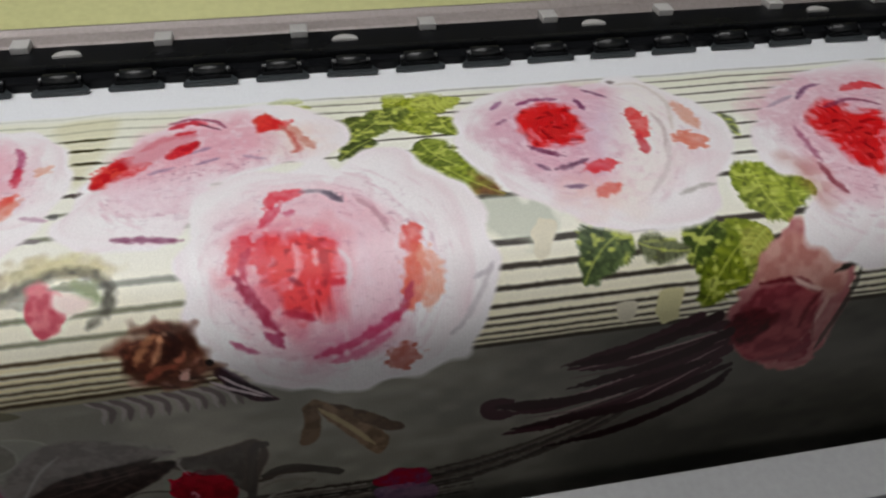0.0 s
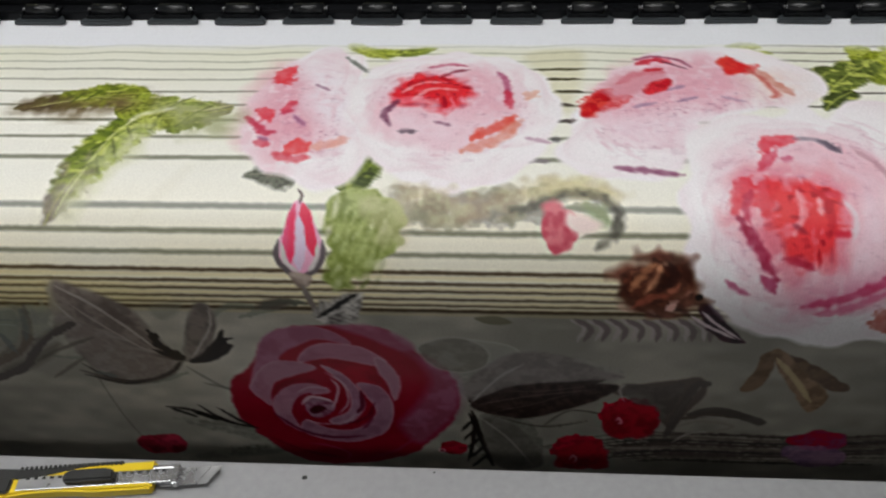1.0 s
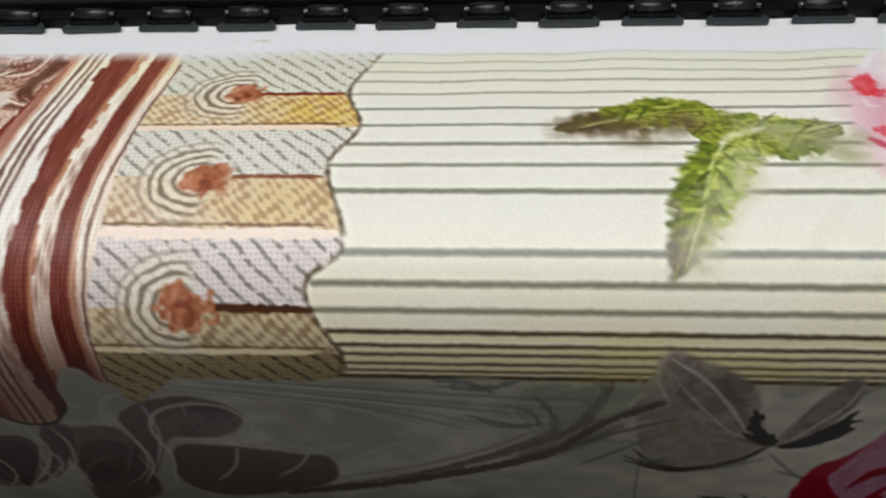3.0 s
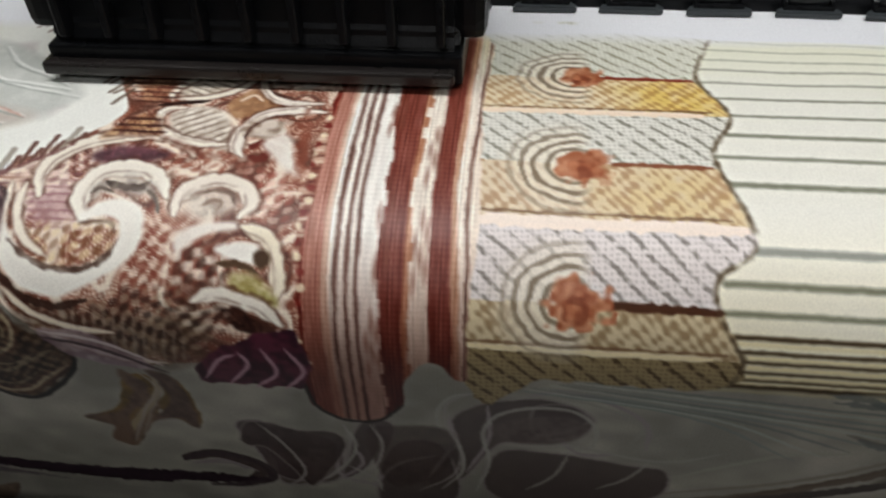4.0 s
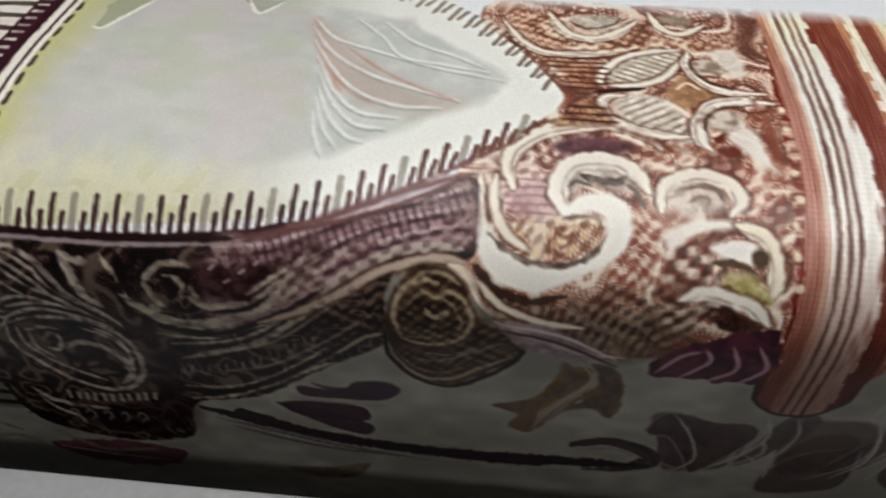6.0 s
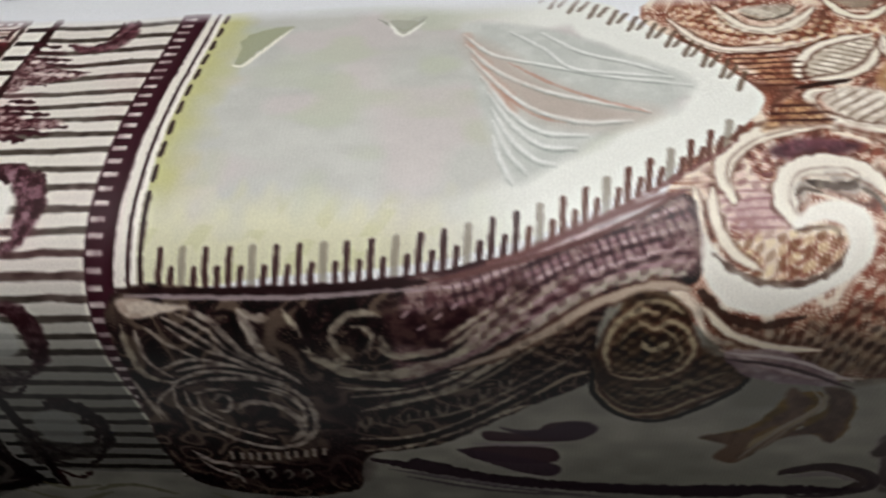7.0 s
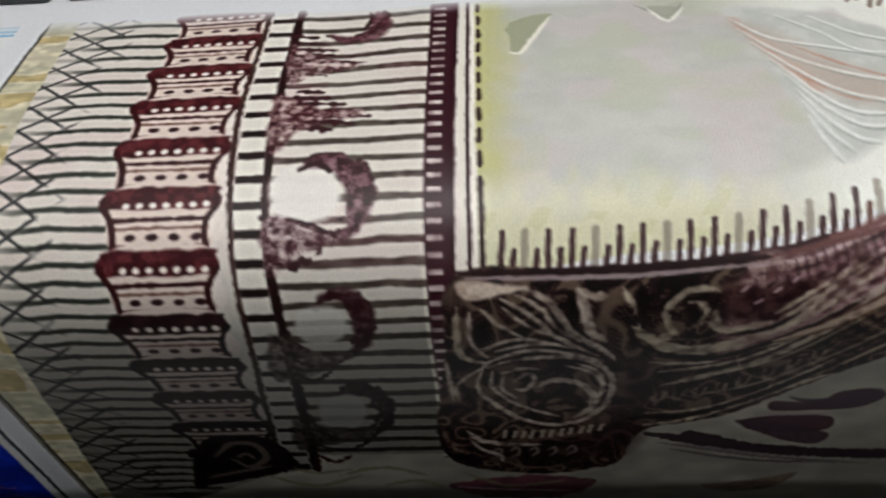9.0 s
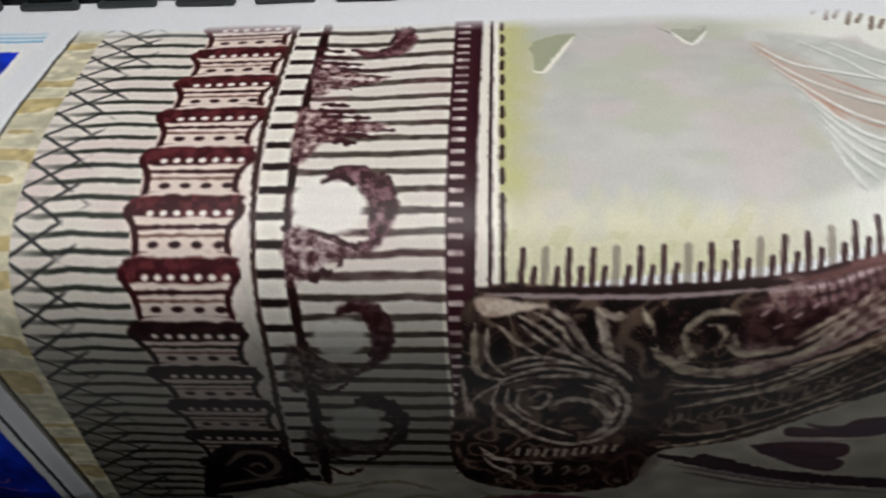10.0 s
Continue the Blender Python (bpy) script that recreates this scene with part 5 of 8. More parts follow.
line("3e4a1e", 2.0, "-197,18 -204,26 -215,24", a=0.6, dry=0.4)
line("3e4a1e", 2.0, "-212,15 -219,28", a=0.6)
line("3e4a1e", 2.0, "-223,18 -228,31", a=0.6)
line("3e4a1e", 2.2, "-179,58 -171,72", a=0.6)
line("3e4a1e", 2.2, "-185,69 -178,87", a=0.6)
line("3e4a1e", 2.2, "-190,87 -185,101", a=0.6)
line("3e4a1e", 2.2, "-188,72 -196,80", a=0.6)
line("3e4a1e", 2.2, "-191,90 -198,96", a=0.6)
line("3e4a1e", 2.2, "-127,32 -138,43 -147,58", a=0.6, dry=0.4)
line("3e4a1e", 2.2, "-144,22 -157,36 -158,52", a=0.6, dry=0.4)
line("47522a", 3.0, "-161,43 -162,58 -163,67", a=0.5, dry=0.4)
blush("-162,58 -170,82 -186,107 -202,126 -198,113 -186,89 -175,67", "d2d6ae", 0.9)
blush("-262,40 -238,45 -205,44 -181,31 -190,22 -220,31", "6a5a3e", 0.9)
blush("-160,36 -139,58 -116,61 -107,45 -120,37 -143,34", "a7ac80", 0.9)
line("f0efdf", 4.5, "-180,55 -174,45 -164,41 -154,37", a=0.7, soft=3, dry=0.4)
area("cfc6a4", "-19,117 2,113 11,126 8,143 -7,140 -14,131", a=0.4, soft=8, rag=5)
line("f2ead6", 3, "-33,113 -35,126 -38,140", a=0.5, soft=3, dry=0.8)
area("9a8f86", "-214,179 -210,170 -200,173 -181,182 -166,195 -160,215 -153,233 -149,242 -165,238 -183,221 -199,210 -212,199", soft=4, c2="7c706a", size=9, a=0.95)
line("6a5c56", 8, "-205,181 -186,190 -173,209 -163,230", a=0.7, soft=4, dry=0.7, rough=0.4)
line("c2b8b0", 2.4, "-211,174 -193,188 -177,209 -161,236", a=0.8)
line("b8aca4", 2, "-207,188 -191,210 -171,233 -154,242", a=0.7)
line("c2b8b0", 2, "-216,188 -206,210 -190,231 -163,245", a=0.7)
area("8a7e78", "-214,204 -196,213 -175,233 -155,246 -171,266 -191,267 -209,247 -215,228", soft=5, c2="9c928a", size=8, a=0.85)
line("2e2422", 7, "-162,212 -159,230 -147,242", ends=(0.2, 0.6), rough=0.5)
line("2e2422", 4, "-165,233 -158,239 -148,243", ends=(0.1, 0.6))
line("2e2422", 4, "-160,224 -156,233 -148,240", ends=(0.1, 0.6))
area("8c817a", "-141,232 -136,208 -128,191 -121,186 -115,194 -117,210 -128,229 -139,242", soft=3, c2="746a64", size=8, a=0.95)
line("c0b6ae", 1.8, "-117,190 -120,208 -134,232 -141,242", a=0.8)
line("2a2220", 6, "-142,246 -128,240 -118,225 -109,220", ends=(0.5, 0.1), rough=0.4)
line("2a2220", 4, "-138,245 -126,241 -113,232", ends=(0.5, 0.1))
line("2a2220", 3.5, "-127,238 -118,222 -113,211", ends=(0.5, 0.1))
line("453a36", 2.6, "-220,251 -207,266 -188,270 -166,263 -150,249", a=0.8)
line("2c2523", 3.2, "-176,301 -155,306 -133,320 -113,327", ends=(0.2, 0.6))
line("2c2523", 2.6, "-151,298 -140,313 -127,322", ends=(0.1, 0.6))
line("2c2523", 2.6, "-138,301 -127,314 -116,325", ends=(0.1, 0.6))
line("6e6054", 6.5, "-361,295 -319,275 -282,253 -253,233 -243,211 -237,191", rough=0.3, a=0.85, ends=(0.6, 0.4))
area("8d9484", "-273,206 -260,197 -245,195 -247,211 -258,231 -267,224", soft=4, a=0.7, rim="b0b0a0", rim_w=1.8)
line("a09c8e", 1.8, "-272,189 -274,212 -272,237", a=0.6)
line("a09c8e", 1.8, "-232,194 -238,217 -247,236", a=0.6)
line("a09c8e", 1.8, "-221,205 -232,223 -246,236", a=0.6)
line("6e6a60", 2.4, "-312,222 -295,228 -277,232", a=0.6)
line("6e6a60", 2.4, "-289,212 -276,219 -272,231", a=0.6)
line("5c564e", 3, "-251,249 -229,235 -202,222", a=0.6)
line("5c564e", 3, "-247,269 -216,244", a=0.5)
area("8f8c82", "12,227 26,216 43,215 58,226 58,243 43,252 24,247", soft=3, a=0.8, rim="b4b0a6", rim_w=1.8, c2="7e7a70")
area("8f8784", "44,265 60,241 80,228 108,231 132,245 149,254 117,259 74,267 49,286", soft=3, a=0.85, c2="7c7472", size=8)
line("b4aeaa", 2, "46,290 65,258 82,241", a=0.7)
area("302623", "47,289 67,272 88,263 117,261 147,263 135,279 112,294 86,305 62,301", soft=2.5, c2="4a3c38", size=5)
line("6e605c", 1.5, "53,289 83,279 133,267", a=0.7)
line("6e605c", 1.3, "66,296 88,288 119,272", a=0.6)
line("6e605c", 1.3, "74,272 97,271 125,264", a=0.6)
line("2c2422", 3, "48,297 55,331 64,372", ends=(0.4, 0.7))
area("77736c", "55,308 75,311 94,337 101,371 67,372", soft=3, a=0.8, c2="6a665e")
line("a8a49c", 1.6, "52,304 73,330 95,370", a=0.7)
line("2c2422", 3.2, "45,366 49,336 50,304", ends=(0.2, 0.6))
area("b01c30", "142,293 151,282 170,284 179,298 179,321 165,327 149,327 142,311", soft=3, c2="8c1828", tag=69, rag=2)
line("d890a0", 1.8, "150,305 152,302 154,307 152,309", a=0.9)
area("b01c30", "112,362 116,343 131,336 145,337 150,370 116,372", soft=3, c2="8c1828", tag=70, rag=2)
line("e0a0ac", 2, "122,360 124,354 127,359 125,365", a=0.9)
line("5a5450", 7, "188,325 192,294 197,262 205,259", ends=(0.4, 0.8), rough=0.2, a=0.9)
area("6a6460", "150,261 176,263 189,258 189,283 182,302 177,288 158,281", soft=3, a=0.85, c2="5a5450")
line("b0aaa4", 2, "153,281 148,268 151,261", a=0.7)
line("524c48", 8, "199,295 217,289 237,296 251,303", ends=(0.4, 0.8), a=0.85)
line("a8a29c", 1.6, "202,305 211,297 231,301", a=0.7)
line("c8c2ba", 2, "194,332 203,320 217,316", a=0.6)
area("675c58", "-619,250 -595,252 -569,263 -572,302 -607,312 -609,287 -616,270", a=0.9, rim='8c8280', rim_w=2.0, c2='564c49', size=26, soft=2.5)
area("5d5250", "-556,243 -537,239 -540,264 -560,295 -570,296", a=0.9, rim='8c8280', rim_w=2.0, c2='564c49', size=26, soft=2.5)
area("615652", "-506,232 -487,214 -457,209 -434,222 -438,238 -465,250 -481,254 -499,290 -520,299 -519,274 -503,256", a=0.9, rim='8c8280', rim_w=2.0, c2='564c49', size=26, soft=2.5)
area("5d5250", "-540,264 -512,256 -501,302 -511,322 -550,326", a=0.9, rim='8c8280', rim_w=2.0, c2='564c49', size=26, soft=2.5)
area("5a504c", "-481,260 -450,257 -413,263 -389,269 -395,299 -455,317 -487,301", a=0.9, rim='8c8280', rim_w=2.0, c2='564c49', size=26, soft=2.5)
area("625856", "-464,217 -446,213 -435,225 -448,238 -463,240", a=0.9, rim='8c8280', rim_w=2.0, c2='564c49', size=26, soft=2.5)
line("564b49", 8, "-661,290 -643,283 -627,288 -619,300 -630,316", ends=(0.7, 0.5))
line("8d8383", 2.4, "-660,296 -638,290 -627,299")
line("9c9292", 2.6, "-608,252 -600,269 -601,292", a=0.85)
line("9c9292", 2.6, "-568,261 -571,296 -549,306", a=0.85)
line("9c9292", 2.6, "-507,230 -506,256 -519,292", a=0.85)
line("9c9292", 2.6, "-487,218 -486,249 -498,284", a=0.85)
line("9c9292", 2.6, "-452,241 -438,256 -419,255", a=0.85)
line("9c9292", 2.6, "-475,212 -448,202 -418,214", a=0.85)
line("9c9292", 2.6, "-434,205 -409,223 -404,249", a=0.85)
line("9c9292", 2.6, "-553,307 -537,281 -514,268", a=0.85)
line("9c9292", 2.6, "-560,266 -557,283 -572,302", a=0.85)
line("7f8c88", 1.8, "-474,203 -389,216 -330,248", a=0.6)
line("b3bab2", 1.8, "-469,202 -379,216 -318,243", a=0.6)
line("6c7774", 1.8, "-465,201 -368,216 -306,237", a=0.6)
line("7f8c88", 1.8, "-461,200 -358,215 -294,232", a=0.6)
line("b3bab2", 1.8, "-457,198 -347,214 -283,226", a=0.6)
line("6c7774", 1.8, "-453,197 -337,213 -272,221", a=0.6)
line("7f8c88", 1.8, "-449,196 -327,210 -261,216", a=0.6)
line("b3bab2", 1.8, "-445,195 -317,207 -250,211", a=0.6)
line("6c7774", 1.8, "-441,194 -308,204 -240,206", a=0.6)
line("5b5450", 7, "-212,208 -240,227 -270,261 -341,290 -421,311", rough=0.3, ends=(0.6, 0.6))
line("8f8a80", 3, "-213,203 -238,222 -264,249", a=0.6)
line("6c7270", 4, "-329,191 -310,194 -296,202", a=0.7, rough=0.5)
line("6c7270", 4, "-325,197 -302,198 -284,192", a=0.7, rough=0.5)
line("6c7270", 4, "-305,226 -287,232 -269,228", a=0.7, rough=0.5)
line("6c7270", 4, "-274,205 -265,223 -262,243", a=0.7, rough=0.5)
line("6c7270", 4, "-241,194 -244,212 -250,227", a=0.7, rough=0.5)
line("6c7270", 4, "-214,261 -201,265", a=0.7, rough=0.5)
area("80867c", "-248,195 -224,193 -228,214 -244,222", a=0.5, c2='9a9c88', rag=3)
area("7d6034", "-675,213 -660,214 -664,238 -675,256 -710,256 -689,243", a=0.9, c2='5f4a2a', rag=1)
area("80643a", "-656,212 -645,221 -645,256 -664,241 -658,227", a=0.9, c2='66502e', rag=1)
area("7a6656", "-676,242 -666,228 -664,238 -680,268 -690,281 -697,272", a=0.9, c2='5e4c40', rag=1)
line("a89a78", 4, "-660,212 -662,227 -682,256 -691,271", a=0.7)
line("40343a", 11, "-861,288 -815,306 -746,314 -673,312 -618,310", rough=0.2, ends=(1, 0.5))
line("7f7478", 2, "-865,298 -800,315 -712,317")
line("6a6064", 3, "-868,305 -820,320 -767,325")
area("4a363c", "-821,252 -797,253 -788,243 -772,241 -764,250 -775,260 -800,262 -819,261", a=0.95)
area("4a363c", "-833,271 -812,267 -786,269 -783,283 -804,286 -827,282", a=0.95)
line("97898e", 2, "-828,265 -802,266 -784,265")
area("564a4a", "-625,251 -608,246 -604,266 -591,282 -594,307 -611,302 -617,279", a=0.85, rim='8d8383', rim_w=2)
line("564b49", 8, "-662,290 -643,284 -624,292 -613,304", ends=(0.7, 0.5))
line("8d8383", 2.2, "-658,296 -637,293 -621,300")
area("6e625e", "-483,239 -470,227 -447,224 -435,233 -445,246 -470,250", a=0.8, soft=3, c2="5c504c")
line("a3a097", 2.2, "-585,308 -565,282 -559,262 -564,244", a=0.85)
line("a3a097", 2.2, "-547,243 -545,261 -555,288 -575,310", a=0.85)
line("a3a097", 2.2, "-565,286 -550,300 -548,311", a=0.85)
line("a3a097", 2.4, "-512,304 -500,282 -502,256 -512,239 -512,223 -504,212 -492,208", a=0.85)
line("a8a59c", 2.4, "-492,303 -485,272 -489,244 -481,225 -461,217 -443,219 -432,231 -432,248 -448,258", a=0.85)
line("9c9a90", 1.8, "-483,214 -457,207 -426,215 -409,229 -413,244", a=0.7)
line("a3a097", 2.2, "-470,253 -441,250 -409,257 -386,257 -366,247", a=0.8)
line("9c9a90", 1.8, "-466,203 -425,203 -378,214", a=0.6)
line("9c9a90", 1.8, "-445,199 -413,199 -382,203", a=0.6)
line("a3a097", 2.0, "-443,257 -450,281 -464,298", a=0.8)
line("a3a097", 2.0, "-400,258 -410,278 -425,291", a=0.8)
area("725c4e", "-675,208 -666,220 -669,236 -683,250 -690,280 -701,275 -697,262 -711,254 -690,247 -676,229 -678,212", soft=2.5, c2="5a483e", rag=1)
area("68544a", "-663,207 -650,212 -645,232 -646,258 -658,249 -672,253 -657,235 -658,219", soft=2.5, c2="54443c", rag=1)
line("9c9288", 2.0, "-669,207 -661,223 -674,245 -689,277", a=0.8)
line("968c82", 1.6, "-664,208 -659,224 -671,246 -681,269", a=0.7)
area("564a48", "-625,266 -619,249 -606,247 -590,252 -570,252 -564,265 -575,291 -590,313 -601,290 -612,273 -621,273", a=0.85, soft=2.5, rim="8a807c", rim_w=1.6, c2="4a403e", size=14)
line("a09a94", 2.0, "-612,248 -599,271 -592,297 -606,317", a=0.8)
line("4c4244", 6, "-663,293 -652,285 -633,284 -617,292 -613,306 -630,316 -653,320", a=0.9, ends=(0.5, 0.4))
area("564a46", "-552,249 -536,242 -511,241 -503,256 -514,289 -539,305 -549,282", a=0.7, soft=3, c2="4a403e", size=16)
line("a09a94", 2.0, "-549,243 -544,262 -551,289 -567,310", a=0.8)
line("a09a94", 2.0, "-563,245 -562,265 -570,290 -587,310", a=0.7)
line("a09a94", 2.0, "-525,308 -505,287 -501,261 -508,239 -508,220 -497,209", a=0.7)
line("8e8a82", 1.6, "-888,290 -837,303 -781,321 -716,331 -667,333", a=0.6)
line("8e8a82", 1.4, "-862,294 -813,306 -751,326 -688,332", a=0.5)
area("453640", "-813,248 -800,250 -787,248 -780,242 -769,241 -763,249 -776,260 -795,258", soft=2, a=0.9)
area("453640", "-837,272 -812,276 -782,288 -786,301 -810,293", soft=2, a=0.9)
sl, X, Y, m, d = shape("-500,-54 -368,-54 -371,-46 -383,-5 -371,34 -384,68 -370,117 -387,135 -384,154 -372,174 -375,190 -400,195 -460,194 -498,199", 1.2, 1.5)
edge = np.array([-54, -1.5, 35, 76, 112, 150, 174, 205])
band = np.clip(np.searchsorted(edge, Y + 1.5 * (vn(X / 12, Y / 12, 2) - 0.5)) - 1, 0, 6)
ground = np.stack([rgb(c) for c in ("e4e5d8", "e6d8b8", "e8e7de", "e2d2b6", "e6dedb", "d4c4a2", "a08e6a")])[band]
ink = np.stack([rgb(c) for c in ("7e7c60", "9a6434", "6e6c5c", "946440", "6a625a", "6a4a2c", "3c2c1c")])[band]
slope = np.where(band % 2 == 0, -1.0, 1.0)
lean = X + slope * Y * 1.05 + 3.5 * vn(X / 11, Y / 11, 3)
h = np.sin(lean * 2 * np.pi / 11.0)
fine = np.sin((X - slope * Y * 0.8) * 2 * np.pi / 5.2 + 3 * vn(X / 10, Y / 10, 9))
thin = np.clip(h * 3.0 - 1.5, 0, 1) * np.clip(2.6 * vn(X / 2.8, Y / 2.8, 6) - 0.5, 0, 1) + 0.55 * np.clip(fine * np.sin(lean * 4 * np.pi / 11.0), 0, 1)
broad = np.clip(0.35 + 0.45 * h + 0.55 * fine + 1.6 * (vn(X / 4, Y / 4, 6) - 0.5), 0, 1) * 0.62
k = np.where(band % 2 == 0, thin * 0.6, broad * 0.75)[..., None]
gold = ((np.clip(1.5 - np.hypot((X - -391) / 34, (Y - 16) / 22), 0, 1) * 0.6 * (band == 1) + np.clip(1.4 - np.hypot((X - -401) / 44, (Y - 97) / 24), 0, 1) * 0.22 * (band == 3))
        * np.clip(vn(X / 5, Y / 5, 8) + 0.35, 0, 1))[..., None]
col = (ground * (1 - gold) + rgb("e2bc48") * gold) * (1 - k) + ink * k
lay(sl, m, col, 2)
for s, c, w, u0 in ((-1.5, "8c3c28", 3.4, -436), (35, "f4e2cc", 4.8, -498), (76, "8c5a40", 2.8, -432), (112, "f7e8da", 6.6, -498), (150, "54341f", 4.4, -438), (174, "eedfb8", 3.8, -498)):
    line(c, w, f"{u0},{s} {-386 if s != 112 else -374},{s}", ends=(0.8, 0.6), rough=0.35)
    if c > "d":
        line("7a5a40", 1.6, f"-498,{s - w * 0.75} -380,{s - w * 0.75}", a=0.8, ends=(1, 1), rough=0.8)
for u, s, r in ((-449, -2, 12), (-452, 78, 14), (-452, 150, 15)):
    sl, X, Y = window(u - 46, u + 22, s - 34, s + 32)
    r2 = np.hypot(X - u, (Y - s) / 0.9)
    fade = np.clip(2.4 - r2 / 16, 0, 1) * np.clip((u + 10 - X) / 8, 0, 1)
    lay(sl, fade * 0.75, rgb("ece4d2"))
    k = np.clip(np.sin(r2 * 2 * np.pi / 6.2 + 2.6 * vn(X / 7, Y / 7, 4)) * 1.6 + 1.2 * (vn(X / 3.5, Y / 3.5, 4) - 0.5), 0, 1)
    lay(sl, k * fade * (r2 > r * 0.7) * 0.6, rgb("5c4a36"))
    dot("a05a3c", u + 4, s, r, r * 0.8, rag=0.7, c2="c98a68", soft=3, a=0.9)
    dot("7a3c28", u + 3, s + 2, r * 0.45, a=0.7, rag=1.0, c2="b87454", soft=3)
line("6a5c48", 2.2, "-368,-54 -371,-46 -383,-5 -371,34 -384,68 -370,117 -387,135 -384,154 -372,174 -375,190", rough=0.5, ends=(1, 1), soft=1.8, dry=0.9)
area("8a5446", "-612,-54 -560,-54 -560,228 -580,212 -612,200", c2="c9a490", size=5.0, soft=2.0, curved=False)
for i in range(62):
    line("6a342a" if i % 2 else "e6d2bc", 1.6, f"-592,{-50 + i * 4.2} -572,{-52 + i * 4.2}", a=0.7, ends=(0.5, 1))
sl, X, Y, m, d = shape("-576,-53 -502,-54 -498,32 -495,113 -498,163 -497,194 -503,198 -511,188 -519,188 -529,205 -530,222 -544,237 -562,238 -576,230 -579,214 -578,168 -576,121 -574,80", 1.4, 0.8)
bands = ((-581.7, -581.6, -581.9, "7c3226"),
         (-573.7, -574.9, -575.7, "b47e6e"),
         (-568.4, -566.5, -566.5, "d8b8a4"),
         (-565.1, -564.1, -562.5, "f0eae0"),
         (-562.1, -561.4, -560.6, "7a5a50"),
         (-559.8, -559.0, -558.8, "f0eae0"),
         (-556.4, -556.8, -555.6, "7a5a50"),
         (-554.4, -554.4, -553.8, "f0eae0"),
         (-551.5, -552.2, -550.4, "7a5a50"),
         (-549.5, -550.1, -548.5, "f2eee6"),
         (-545.1, -539.4, -538.9, "80453a"),
         (-527.3, -528.6, -528.4, "b88468"),
         (-522.6, -526.8, -524.5, "efe4d6"),
         (-516.3, -517.4, -516.0, "80453a"),
         (-506.4, -508.6, -505.2, "c49a80"),
         (-503.1, -506.0, -501.3, "eee2d4"),
         (-497.5, -501.2, -499.3, "6a4236"),
         (-495.9, -499.9, -498.2, "eadccc"))
col = np.ones(X.shape + (3,), np.float32) * rgb("8a4a3a")
v = (X + 578) / 82
for i, (u0, u1, u2, c) in enumerate(bands):
    rag = (5.0 * (vn(X * 0 + i, np.floor(Y / 9) * 1.7, 4) - 0.5) if i in (10, 12) else 1.0 * (vn(X / 6, Y / 20, i) - 0.5))
    k = np.clip(0.5 + (X + rag - np.interp(Y, [-29, 96, 167], [u0, u1, u2])) / 1.4, 0, 1)[..., None]
    col = col * (1 - k) + rgb(c) * k
fine = (0.018 * np.sin(Y * 2 * np.pi / 3.0))[..., None]
warm = np.clip(1 - (Y + 54) / 70, 0, 1)[..., None] * 0.35
col = (col + fine) * (1 - warm) + np.clip(col * np.array([1.1, 1.0, 0.7]) + 0.08, 0, 1) * warm
hair = (0.10 * np.sin(v * 2 * np.pi * 34) * (0.4 + vn(X / 2, Y / 18, 7)))[..., None] * ((v < 0.2) | (v > 0.45))[..., None]
col = np.clip(col + hair * 0.7 + 0.10 * (vn(X / 1.6, Y / 12, 5) - 0.5)[..., None], 0, 1)
# shade put into the ring's ink, deepening down the sheet
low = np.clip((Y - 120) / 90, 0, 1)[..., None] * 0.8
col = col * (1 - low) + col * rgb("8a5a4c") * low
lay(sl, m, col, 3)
line("2c2420", 2.0, "-580,196 -577,226 -562,239 -544,238 -530,223", ends=(0.4, 0.4))
for u0, s0, s1 in ((-541, 30, 60), (-519, 60, 95), (-539, 95, 150), (-521, 115, 150), (-543, 165, 200)):
    for j in range(6):
        dot("7c4a3c", u0 + 3 * math.sin(j * 2.1), s0 + (s1 - s0) * j / 6, 1.1, 6.0, a=0.6, soft=1.6)
for i in range(34):
    dot("efe2c4" if i % 2 else "7d2c24", -578 + 2 * math.sin(i), -45 + i * 7.2, 2.2, 2.0, a=0.8)
scrollwork("-721,-58 -688,-55 -638,-55 -575,-55 -578,36 -580,114 -578,169 -578,174 -601,185 -635,198 -670,198 -694,191 -714,177 -734,158 -742,139 -742,120 -730,92 -704,64 -690,45 -703,20 -734,-27", "8a5444", "d0ac98", "f2e6d4", size=26, seed=3, tag=4, bands=2.0, check=0.9)
checks("-725,97 -715,86 -689,78 -661,85 -670,96 -687,94 -696,108 -699,125 -710,126 -718,115", "7c4e50", "e6ccc8", 0.7, 6.0)
area("cdaaa8", "-712,110 -696,104 -689,110 -686,121 -699,126 -710,124", a=0.75, soft=8, c2="b08a8c", size=5)
hatch("-714,103 -689,98 -686,124 -710,126", "8a5a60", 4.2, 90, 0.45)
checks("-710,126 -684,123 -667,124 -666,133 -672,139 -685,144 -698,144 -708,140", "7a5034", "e4cfa4", 0.85, 6.5)
checks("-662,128 -645,121 -624,128 -615,140 -630,152 -655,156 -664,144", "8a4a3c", "ecd8c8", 0.85, 6.2)
checks("-636,135 -616,136 -609,145 -620,154 -635,152", "46322a", "efe6d8", 0.8, 7.0)
checks("-656,69 -626,63 -609,85 -625,99 -644,97 -661,85", "9a5a48", "efe0d0", 0.7, 6.0)
checks("-612,85 -586,96 -585,123 -599,121 -609,107", "a0584a", "e8c4b4", 0.75, 6.5)
area("3c2a22", "-722,154 -708,165 -681,167 -655,168 -629,163 -623,175 -633,192 -654,201 -682,197 -709,180", a=0.8, soft=14, c2="6e5a46", size=7, rag=4)
checks("-681,161 -630,154 -620,178 -643,193 -671,184", "2e211c", "b4a48c", 0.6, 6.5)
